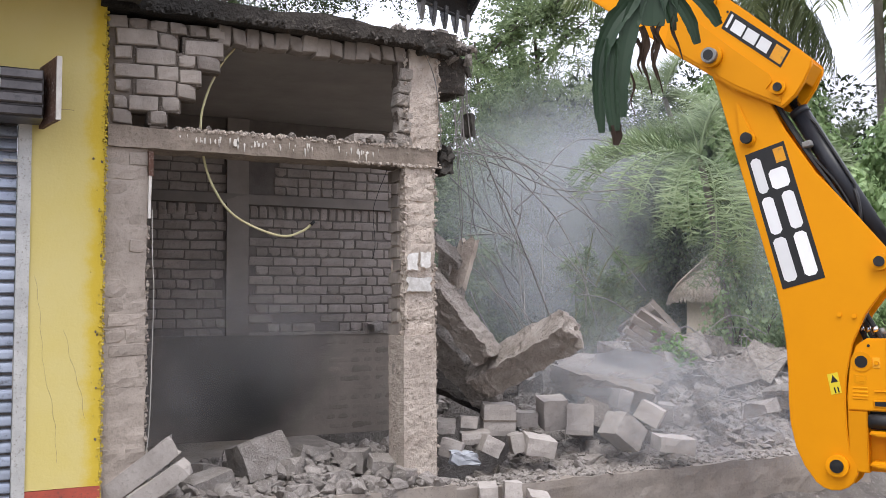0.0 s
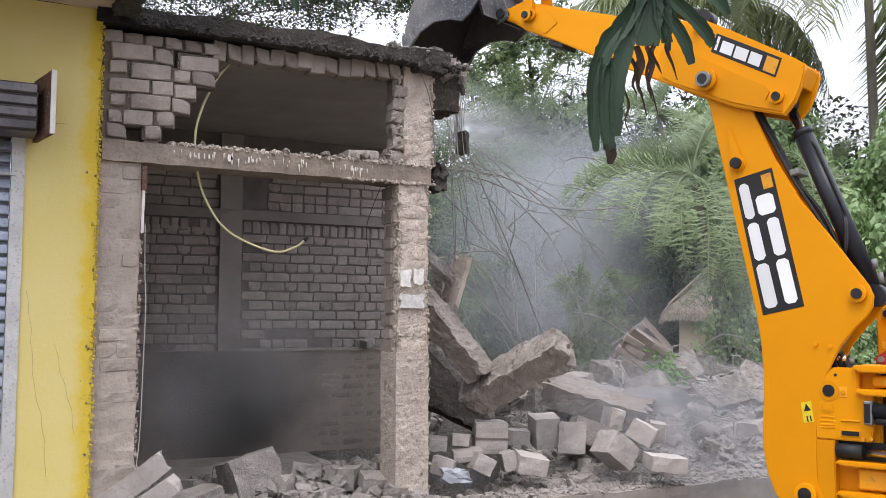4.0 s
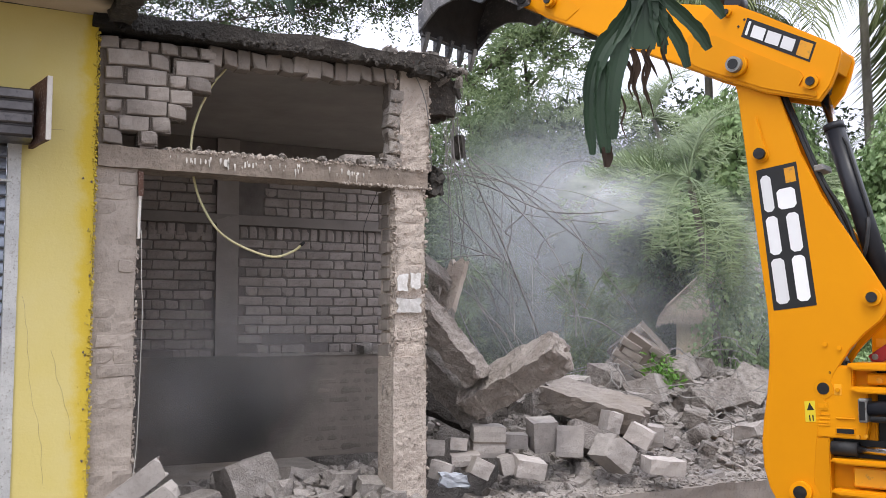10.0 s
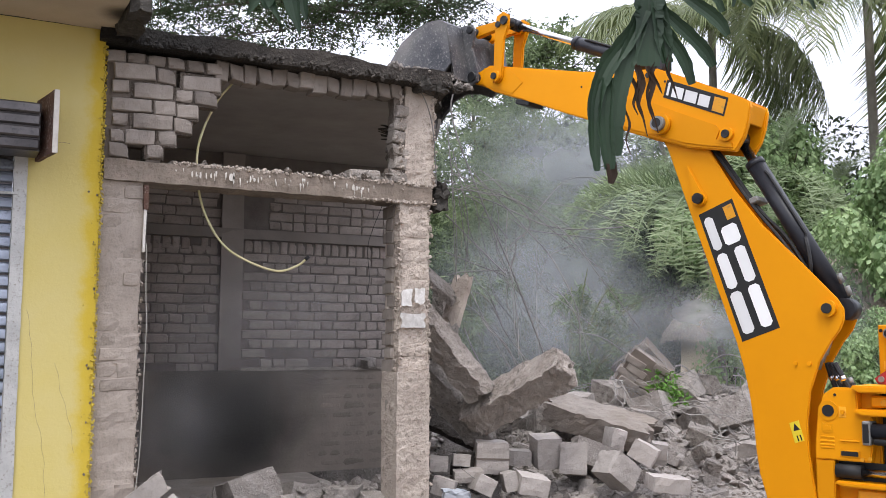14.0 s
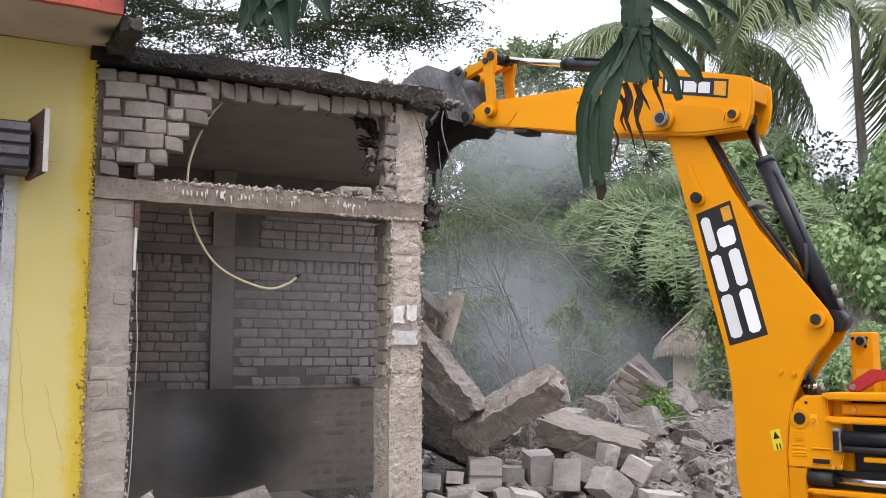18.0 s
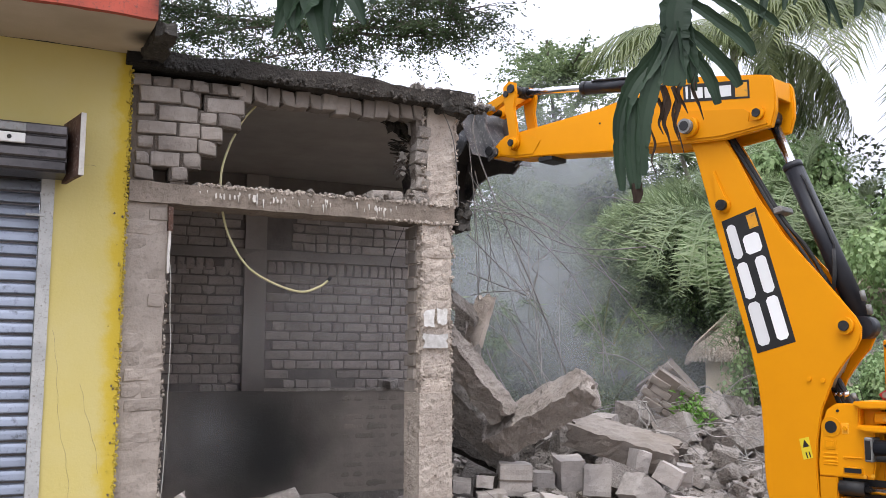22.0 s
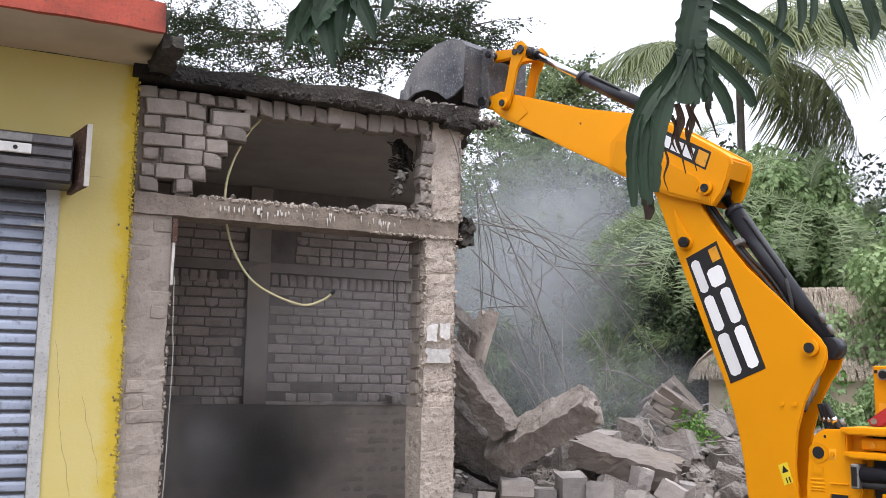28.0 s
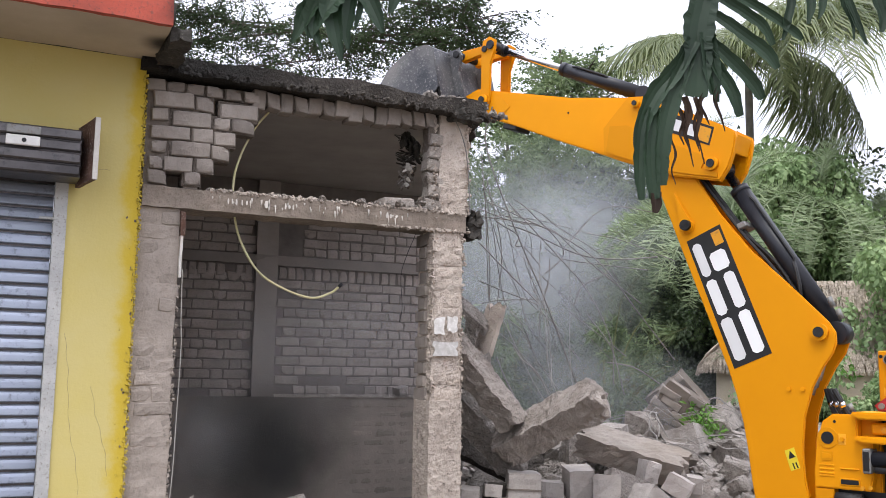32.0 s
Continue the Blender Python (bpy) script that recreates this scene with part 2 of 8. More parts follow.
M_CHUNK = mat("dusty_rubble", (0.36, 0.328, 0.302), (0.22, 0.195, 0.175), 9, 0.97, bump=0.8, fine=55, c3=(0.42, 0.39, 0.355), relief=0.03, grit=0.9)
# soil colour lowered to put shade into the gaps between stones
M_HEAP = mat("heap_soil_gap_shade", (0.20, 0.18, 0.16), (0.11, 0.098, 0.086), 5, 0.98, bump=1.0, fine=30, c3=(0.28, 0.25, 0.225), relief=0.05, grit=1.2)
M_GRAVEL = mat("rubble_dust", (0.32, 0.29, 0.262), (0.20, 0.18, 0.16), 7, 0.98, bump=0.9, fine=45, c3=(0.40, 0.37, 0.34))
M_EARTH = mat("wet_earth", (0.17, 0.145, 0.115), (0.11, 0.095, 0.075), 1.5, 0.95, bump=0.6, fine=30, c3=(0.23, 0.20, 0.17))
M_BLOCK = mat("grey_block", (0.40, 0.365, 0.335), (0.30, 0.272, 0.248), 7, 0.95, bump=0.35, fine=40, c3=(0.26, 0.235, 0.213), relief=0.02, grit=0.6)
M_PILASTER = mat("inner_cement", (0.275, 0.245, 0.222), (0.21, 0.187, 0.17), 3, 0.95, bump=0.3, fine=40)
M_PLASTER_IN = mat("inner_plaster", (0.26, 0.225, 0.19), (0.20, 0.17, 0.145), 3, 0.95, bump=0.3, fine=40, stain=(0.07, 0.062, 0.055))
# dark ragged patches low on the inner plaster and pilaster
dark_patch_on(M_PLASTER_IN, (2.20, 8.45, 0.52), 0.80, (0.036, 0.037, 0.035))
dark_patch_on(M_PILASTER, (2.28, 8.45, 0.42), 0.72, (0.040, 0.037, 0.035))
M_WASH = mat("brown_washed_brick", (0.255, 0.219, 0.184), (0.195, 0.166, 0.140), 3, 0.95, bump=0.5, fine=40)
M_CEIL = mat("grey_ceiling", (0.36, 0.33, 0.30), (0.28, 0.255, 0.235), 2.5, 0.95, bump=0.25, fine=30)
# mould black; on the beam stub and hollow slab it stands for shade
M_SLAB = mat("mould_and_shade_slab", (0.075, 0.065, 0.055), (0.030, 0.026, 0.023), 5, 0.95, bump=1.0, fine=40, c3=(0.15, 0.13, 0.11), relief=0.04)
dark_patch_on(M_SLAB, (0.9, 5.7, 3.0), 0.85, (0.012, 0.011, 0.010))
M_HOOD = mat("dark_hood_steel", (0.07, 0.065, 0.065), (0.14, 0.13, 0.13), 5, 0.36, 0.7, bump=0.15, fine=25, c3=(0.05, 0.05, 0.052))
M_WHITE = mat("torn_paper", (0.72, 0.71, 0.69), (0.60, 0.59, 0.56), 14, 0.8, bump=0.2)
M_POSTER = mat("weathered_paper", (0.62, 0.61, 0.59), (0.42, 0.40, 0.37), 22, 0.9, bump=0.3, c3=(0.70, 0.69, 0.67))
M_LIME = mat("lime_splash", (0.62, 0.59, 0.54), (0.50, 0.47, 0.43), 20, 0.9, bump=0.3)
M_HOSE = mat("yellow_conduit", (0.52, 0.48, 0.30), (0.46, 0.42, 0.22), 5, 0.5, bump=0.0)
M_BAG = mat("dull_plastic_film", (0.38, 0.40, 0.43), (0.26, 0.275, 0.30), 12, 0.55, bump=0.5, fine=25, spec=0.3)
M_WIRE = mat("pale_wire", (0.42, 0.40, 0.36), (0.30, 0.28, 0.25), 9, 0.6, bump=0.0)
M_REBAR = mat("dusty_rebar", (0.125, 0.116, 0.107), (0.25, 0.236, 0.222), 5, 0.85, 0.1, bump=0.2, c3=(0.33, 0.315, 0.30))
M_DUSTBAR = mat("dust_covered_bar", (0.34, 0.32, 0.30), (0.20, 0.185, 0.17), 7, 0.9, bump=0.2)
M_JYEL = mat("machine_yellow", (0.72, 0.285, 0.002), (0.665, 0.255, 0.002), 1.5, 0.5, bump=0.04, fine=12, spec=0.14)
M_JWORN = mat("worn_machine_yellow", (0.76, 0.34, 0.012), (0.66, 0.29, 0.02), 5, 0.5, bump=0.08, fine=25, c3=(0.34, 0.20, 0.06))
M_BLACK = mat("black_vinyl", (0.012, 0.012, 0.013), (0.02, 0.02, 0.02), 6, 0.45, bump=0.03)
M_VINYL = mat("white_vinyl", (0.74, 0.74, 0.74), (0.68, 0.68, 0.68), 4, 0.45, bump=0.0)
M_RUBBER = mat("black_rubber", (0.015, 0.015, 0.016), (0.03, 0.03, 0.03), 9, 0.6, bump=0.1)
M_CYL = mat("black_cylinder_paint", (0.012, 0.013, 0.017), (0.022, 0.023, 0.028), 5, 0.40, bump=0.03, spec=0.28)
M_CHROME = mat("chrome_rod", (0.62, 0.62, 0.64), (0.55, 0.55, 0.57), 6, 0.2, 1.0, bump=0.0)
M_PIN = mat("greased_pin", (0.018, 0.018, 0.02), (0.05, 0.05, 0.05), 20, 0.4, 0.7, bump=0.1)
M_BUCKET = mat("scuffed_bucket_steel", (0.135, 0.133, 0.132), (0.050, 0.053, 0.062), 4, 0.48, 0.45, bump=0.35, fine=45, c3=(0.30, 0.29, 0.275), stain=(0.27, 0.25, 0.23))
# inside of the bucket, darker than its outside
M_BUCKET_IN = mat("dark_bucket_inside", (0.045, 0.04, 0.038), (0.03, 0.028, 0.027), 8, 0.9, bump=0.4)
M_LEVER = mat("red_lever_paint", (0.33, 0.025, 0.03), (0.25, 0.02, 0.025), 5, 0.4, bump=0.02)
M_WARN = mat("yellow_warning_label", (0.75, 0.58, 0.03), (0.70, 0.54, 0.03), 6, 0.5, bump=0.0)
M_BANANA = leaf_mat("banana_leaf", (0.005, 0.014, 0.007), (0.024, 0.050, 0.024), 0.5, 0.10, 5)
M_DRY = leaf_mat("dry_leaf", (0.018, 0.011, 0.007), (0.042, 0.024, 0.014), 0.8, 0.1, 6)
M_BAMBOO = leaf_mat("bamboo_leaves", (0.058, 0.094, 0.042), (0.27, 0.345, 0.165), 0.55, 0.34, 0.9)
# leaf green lowered so the canopy's shade sits in the colour
M_DARKLEAF = leaf_mat("shade_darkened_leaves", (0.022, 0.038, 0.018), (0.085, 0.120, 0.052), 0.55, 0.22, 0.5)
M_TREELEAF = leaf_mat("rain_tree_leaves", (0.014, 0.025, 0.012), (0.085, 0.125, 0.05), 0.5, 0.35, 0.8)
M_PALM = leaf_mat("palm_leaflets", (0.075, 0.105, 0.040), (0.25, 0.285, 0.12), 0.45, 0.35, 1.0)
M_DATE = leaf_mat("date_palm_leaflets", (0.040, 0.075, 0.028), (0.36, 0.44, 0.24), 0.42, 0.35, 1.0)
M_VINE = leaf_mat("vine_leaves", (0.13, 0.22, 0.085), (0.38, 0.49, 0.24), 0.5, 0.36, 1.0)
M_BRIGHT = leaf_mat("fresh_leaves", (0.07, 0.18, 0.03), (0.18, 0.34, 0.06), 0.5, 0.3, 4.0)
M_BARK = mat("bark", (0.12, 0.10, 0.08), (0.07, 0.06, 0.05), 6, 0.95, bump=0.7, fine=30)
M_PALMBARK = mat("palm_trunk", (0.32, 0.295, 0.26), (0.21, 0.19, 0.165), 5, 0.95, bump=0.7, fine=25)
M_CULM = mat("bamboo_culm", (0.14, 0.16, 0.06), (0.09, 0.10, 0.04), 4, 0.6, bump=0.1)
M_STRAW = mat("pale_thatch", (0.54, 0.465, 0.38), (0.30, 0.25, 0.195), 12, 0.98, bump=1.0, fine=60, relief=0.05)
M_MUD = mat("mud_wall", (0.74, 0.63, 0.48), (0.66, 0.55, 0.41), 3, 0.97, bump=0.5, fine=25)

M_HAZE = dust_mat("hanging_dust", (0.55, 0.57, 0.60), 0.49, 1.3, 0.85)
M_POUR = dust_mat("pouring_mortar_dust", (0.44, 0.395, 0.35), 0.80, 2.2, 0.7)
M_PUFF = dust_mat("fresh_dust_puff", (0.78, 0.79, 0.82), 0.60, 1.4, 0.9)
M_SMOKE = dust_mat("indoor_dust", (0.60, 0.59, 0.59), 0.36, 1.3, 0.85)


# ---- mesh helpers ----
def thing(name, label, category, group="", kind="", at=(0, 0, 0)):
    ob = tagged(new(name), label, category, group, kind)
    ob.empty_display_size = 0.1
    ob.location = at
    return ob


def mesh_of(name, data, material):
    """A mesh from a bmesh or from (verts, faces)."""
    me = bpy.data.meshes.new(name)
    if isinstance(data, tuple):
        me.from_pydata([tuple(v) for v in data[0]], [], data[1])
    else:
        data.to_mesh(me)
        data.free()
    for m in (material if isinstance(material, (list, tuple)) else [material]):
        me.materials.append(m)
    return me


def part(name, data, material, parent=None, label="", m=None):
    me = data if isinstance(data, bpy.types.Mesh) else mesh_of(name, data, material)
    ob = new(name, me)
    if parent:
        ob.parent = parent
    if m is not None:
        ob.matrix_basis = m
    return tagged(ob, label)


def box_bm(x0, x1, y0, y1, z0, z1, bevel=0.0, bm=None):
    bm = bm or bmesh.new()
    vs = [bm.verts.new((x, y, z)) for x in (x0, x1) for y in (y0, y1) for z in (z0, z1)]
    fs = [bm.faces.new([vs[i] for i in f]) for f in
          ((0, 1, 3, 2), (4, 6, 7, 5), (0, 4, 5, 1), (2, 3, 7, 6), (0, 2, 6, 4), (1, 5, 7, 3))]
    if bevel:
        bmesh.ops.bevel(bm, geom=list({e for f in fs for e in f.edges}), offset=bevel, segments=1, affect="EDGES")
    return bm


def rough_box(x0, x1, y0, y1, z0, z1, step=0.06, amp=0.012, freq=9.0, seed=0.0):
    """A box cut into a grid and pushed about by noise: broken or hand-worked masonry."""
    bm = box_bm(x0, x1, y0, y1, z0, z1)
    size = (x1 - x0, y1 - y0, z1 - z0)
    for ax in range(3):
        k = min(60, int(size[ax] / step))
        lo = (x0, y0, z0)[ax]
        for i in range(1, k):
            co, no = [0.0, 0.0, 0.0], [0.0, 0.0, 0.0]
            co[ax], no[ax] = lo + size[ax] * i / k, 1.0
            bmesh.ops.bisect_plane(bm, geom=bm.verts[:] + bm.edges[:] + bm.faces[:], plane_co=co, plane_no=no)
    bm.normal_update()
    for v in bm.verts:
        s = Vector((seed * 7.1, seed * 3.3, seed))
        v.co += noise.noise_vector(v.co * freq + s) * amp + noise.noise_vector(v.co * freq * 2.7 + s) * amp * 0.5
    return bm


def prism_bm(profile, y0, y1, bevel=0.0, bm=None):
    """A profile in (x, z) pushed from y0 to y1."""
    bm = bm or bmesh.new()
    a = [bm.verts.new((x, y0, z)) for x, z in profile]
    b = [bm.verts.new((x, y1, z)) for x, z in profile]
    n = len(profile)
    caps = [bm.faces.new(a), bm.faces.new(b[::-1])]
    for i in range(n):
        bm.faces.new((a[i], b[i], b[(i + 1) % n], a[(i + 1) % n]))
    bmesh.ops.recalc_face_normals(bm, faces=bm.faces[:])
    if bevel:
        bmesh.ops.bevel(bm, geom=[e for f in caps for e in f.edges], offset=bevel, segments=2, affect="EDGES")
    return bm


def cyl_bm(p0, p1, r0, r1=None, seg=16, bm=None, caps=True):
    """A tapered cylinder from p0 to p1."""
    bm = bm or bmesh.new()
    r1 = r0 if r1 is None else r1
    p0, p1 = Vector(p0), Vector(p1)
    q = (p1 - p0).to_track_quat("Z", "Y")
    rings = []
    for p, r in ((p0, r0), (p1, r1)):
        rings.append([bm.verts.new(p + q @ Vector((r * math.cos(a), r * math.sin(a), 0)))
                      for a in (2 * math.pi * i / seg for i in range(seg))])
    for i in range(seg):
        f = bm.faces.new((rings[0][i], rings[0][(i + 1) % seg], rings[1][(i + 1) % seg], rings[1][i]))
        f.smooth = True
    if caps:
        bm.faces.new(rings[0][::-1])
        bm.faces.new(rings[1])
    return bm


def tube(points, r, seg=6, r_end=None):
    """A bent tube along points, as (verts, faces)."""
    pts = [Vector(p) for p in points]
    vs, fs = [], []
    r_end = r if r_end is None else r_end
    for i, p in enumerate(pts):
        d = (pts[min(i + 1, len(pts) - 1)] - pts[max(i - 1, 0)]).normalized()
        side = d.cross(Vector((0.31, 0.17, 0.93))).normalized()
        up = d.cross(side)
        rr = r + (r_end - r) * i / max(1, len(pts) - 1)
        vs += [p + (side * math.cos(a) + up * math.sin(a)) * rr for a in (2 * math.pi * k / seg for k in range(seg))]
    for i in range(len(pts) - 1):
        for k in range(seg):
            a, b = i * seg + k, i * seg + (k + 1) % seg
            fs.append((a, b, b + seg, a + seg))
    fs.append(tuple(range(seg))[::-1])
    fs.append(tuple((len(pts) - 1) * seg + k for k in range(seg)))
    return vs, fs


def spline(points, n=12):
    """Catmull-Rom through points."""
    p = [Vector(q) for q in points]
    p = [p[0] * 2 - p[1]] + p + [p[-1] * 2 - p[-2]]
    out = []
    for i in range(1, len(p) - 2):
        for k in range(n):
            t = k / n
            out.append(0.5 * (2 * p[i] + (p[i + 1] - p[i - 1]) * t + (2 * p[i - 1] - 5 * p[i] + 4 * p[i + 1] - p[i + 2]) * t * t
                              + (3 * p[i] - p[i - 1] - 3 * p[i + 1] + p[i + 2]) * t ** 3))
    out.append(p[-2])
    return out


def joined(pieces):
    """Several (verts, faces) as one."""
    vs, fs = [], []
    for v, f in pieces:
        o = len(vs)
        vs += list(v)
        fs += [tuple(i + o for i in q) for q in f]
    return vs, fs


def chunk_bm(sx, sy, sz, rnd, cuts=1, amp=0.18):
    """A broken lump: a box with corners knocked off and uneven faces."""
    bm = box_bm(-sx / 2, sx / 2, -sy / 2, sy / 2, -sz / 2, sz / 2)
    for _ in range(rnd.randint(2, 4)):
        d = Vector((rnd.uniform(-1, 1), rnd.uniform(-1, 1), rnd.uniform(-1, 1))).normalized()
        reach = max(abs(v.co.dot(d)) for v in bm.verts)
        bmesh.ops.bisect_plane(bm, geom=bm.verts[:] + bm.edges[:] + bm.faces[:], plane_co=d * reach * rnd.uniform(0.62, 0.85),
                               plane_no=d, clear_outer=True)
        edges = [e for e in bm.edges if e.is_boundary]
        if edges:
            bmesh.ops.holes_fill(bm, edges=edges)
    if cuts:
        bmesh.ops.triangulate(bm, faces=bm.faces[:])
        bmesh.ops.subdivide_edges(bm, edges=bm.edges[:], cuts=cuts, use_grid_fill=True)
        o = Vector((rnd.uniform(0, 90), 0, 0))
        m = min(sx, sy, sz)
        for v in bm.verts:
            v.co += noise.noise_vector(v.co * (2.2 / m) + o) * m * amp * 0.5
    bmesh.ops.recalc_face_normals(bm, faces=bm.faces[:])
    return bm

# ---- the ground and the plinth ----
FY = 5.78       # front of the row of shops
BY = 8.5        # back wall of the broken shop


def site(side, ahead, z=0.0):
    """A place by its distance to the side of and ahead of where the camera man stands."""
    return Vector((side * 0.891 + ahead * 0.4535, ahead * 0.891 - side * 0.4535, z))


def ahead_of(x, y):
    return x * 0.4535 + y * 0.891


SLOPE = ((0, -0.5), (6.2, -0.5), (6.45, -0.06), (7.4, 0.18), (8.5, 0.33), (9.5, 0.50), (11, 0.64), (13, 0.5), (16, 0.25), (22, 0.15), (900, 0.15))


def ground_height(x, y):
    """Road level in front, then the sloping heap of rubble of the torn-down shops, level ground beyond."""
    d = ahead_of(x, y)
    z = 0.15
    for (d0, z0), (d1, z1) in zip(SLOPE, SLOPE[1:]):
        if d0 <= d <= d1:
            z = z0 + (z1 - z0) * (d - d0) / (d1 - d0)
    if y < 5.95:
        z = min(z, -0.5 + max(0.0, min(1.0, (y - 5.5) / 0.4)) * 0.45 + max(0, x - 6.0) * 0.05)
    if 5.95 <= y < 7.4:
        z = min(z, -0.05 + (y - 5.95) * 0.30)
    side = x * 0.891 - y * 0.4535
    # added hollow: lowered ground makes the shade under the leaning beams
    z -= 0.75 * math.exp(-((side - 0.15) / 0.50) ** 2 - ((d - 8.4) / 1.1) ** 2)
    wall = max(0.0, min(1.0, (x - 2.95 - max(0.0, y - 5.8) * 0.42) / 0.35))
    if y > 9.2:
        wall = 1.0
    return -0.5 + (z + 0.5) * wall if d < 60 and d > 0 and y > 0 else -0.5 if d < 20 else 0.15


bm = bmesh.new()
xs = [-400, -120, -40, -15, -6] + [i * 0.2 for i in range(-12, 80)] + [17, 20, 25, 32, 45, 80, 200, 500]
ys = [-300, -80, -20, -6, 0, 2, 3.5] + [4.5 + i * 0.22 for i in range(50)] + [16, 17.5, 20, 24, 30, 45, 80, 200, 600]
grid = [[bm.verts.new((x, y, ground_height(x, y) + (0.07 * noise.noise(Vector((x * 2.1, y * 2.1, 0))) + 0.03 * noise.noise(Vector((x * 6, y * 6, 4))) if 2.9 < x < 16 and y > 5 else 0)))
         for x in xs] for y in ys]
for j in range(len(ys) - 1):
    for i in range(len(xs) - 1):
        f = bm.faces.new((grid[j][i], grid[j][i + 1], grid[j + 1][i + 1], grid[j + 1][i]))
        f.smooth = True
        f.material_index = 1 if 2.8 < xs[i] < 14 and 4.6 < ys[j] < 13 else 0
ground = tagged(part("ground", bm, [M_EARTH, M_HEAP]), "trodden wet earth strewn with demolition dust", "ground", kind="structure")

plinth = tagged(part("plinth", rough_box(0.70, 2.95, 5.62, 8.6, -0.55, 0.0, 0.12, 0.012, 5), M_CONC),
                "low concrete plinth under the broken shop", "plinth", kind="structure")
tagged(part("plinth_edge", rough_box(2.953, 6.9, 5.62, 5.9, -0.55, -0.035, 0.055, 0.016, 5, 3), M_CONC),
              "broken edge of the plinth of the torn-down shops", "plinth", kind="structure")


# ---- the broken shop ----
shop = thing("broken_shop", "half demolished brick shop with a torn-open front and black roof slab", "building")
BL, BH, BD = 0.222, 0.073, 0.11

# brick shapes shared by all walls
def brick_mesh(name, l, h, d, material, jit, seed):
    """A hand-moulded brick: an uneven face with worn, chipped edges towards -y, plain sides and back."""
    rnd = random.Random(seed)
    nx, nz = max(3, round(l / 0.032)), 3
    o = Vector((seed * 3.7, seed * 1.3, 0))
    corner = {(i, j): rnd.uniform(0.0, 1.0) ** 4 * 0.017 for i in (0, nx) for j in (0, nz)}
    skew = [rnd.uniform(-jit, jit) for _ in range(4)]
    bm = bmesh.new()
    face, rim, back = {}, {}, {}
    for i in range(nx + 1):
        for j in range(nz + 1):
            u, w = i / nx * 2 - 1, j / nz * 2 - 1
            x, z = u * l / 2 + skew[0] * w + skew[1] * u, w * h / 2 + skew[2] * u + skew[3] * w
            e = i in (0, nx), j in (0, nz)
            q = noise.noise_vector(Vector((x, 0, z)) * 34 + o) * jit * 0.7
            chip = corner.get((i, j), 0.0)
            x0, z0 = x * (1 - 0.005 / (l / 2) * e[0]) - u * chip, z * (1 - 0.005 / (h / 2) * e[1]) - w * chip * 0.6
            face[i, j] = bm.verts.new((x0 + q.x, -d / 2 + (0.002 if e[0] or e[1] else 0.0) + chip * 0.4 + q.y, z0 + q.z))
            if e[0] or e[1]:
                rim[i, j] = bm.verts.new((x - u * chip * 0.4, -d / 2 + 0.010 + chip * 0.6, z - w * chip * 0.3))
                back[i, j] = bm.verts.new((x, d / 2, z))
    for i in range(nx):
        for j in range(nz):
            bm.faces.new((face[i, j], face[i + 1, j], face[i + 1, j + 1], face[i, j + 1]))
    ring_of = [(i, 0) for i in range(nx)] + [(nx, j) for j in range(nz)] + [(i, nz) for i in range(nx, 0, -1)] + [(0, j) for j in range(nz, 0, -1)]
    for a, b in zip(ring_of, ring_of[1:] + ring_of[:1]):
        bm.faces.new((face[b], face[a], rim[a], rim[b]))
        bm.faces.new((rim[b], rim[a], back[a], back[b]))
    bm.faces.new([back[a] for a in ring_of][::-1])
    return mesh_of(name, bm, material)


STRETCH = [brick_mesh("brick", BL, BH, BD, M_BRICK, 0.005, i) for i in range(5)]
HEAD = [brick_mesh("brick", 0.105, BH, BD, M_BRICK, 0.005, 20 + i) for i in range(5)]
STRETCH_IN = [brick_mesh("brick", 0.220, 0.079, 0.06, M_BRICK_IN, 0.005, 40 + i) for i in range(4)]
HEAD_IN = [brick_mesh("brick", 0.105, 0.079, 0.06, M_BRICK_IN, 0.005, 60 + i) for i in range(4)]
SOLDIER_IN = [brick_mesh("brick", 0.071, 0.110, 0.06, M_BRICK_IN, 0.004, 80 + i) for i in range(3)]
HEAD_PALE = [brick_mesh("brick", 0.112, 0.078, BD, M_BRICK_PALE, 0.010, 140 + i) for i in range(6)]
STRETCH_PALE = [brick_mesh("brick", BL, BH, BD, M_BRICK_PALE, 0.008, 150 + i) for i in range(4)]
SOLDIER = [brick_mesh("brick", 0.086, 0.112, BD, M_BRICK, 0.009, 90 + i) for i in range(4)]


RENDER_BRICK = [brick_mesh("brick", 0.205, 0.078, 0.05, M_RENDER, 0.007, 180 + i) for i in range(4)]
RENDER_HEAD = [brick_mesh("brick", 0.100, 0.078, 0.05, M_RENDER, 0.007, 190 + i) for i in range(4)]


def lay(meshes, x, y, z, parent, rnd, tilt=1.2, proud=0.006):
    return part("brick", rnd.choice(meshes), None, parent,
                m=pose(x, y + rnd.uniform(-proud, proud), z, 0, rnd.uniform(-tilt, tilt), rnd.uniform(-tilt, tilt)))


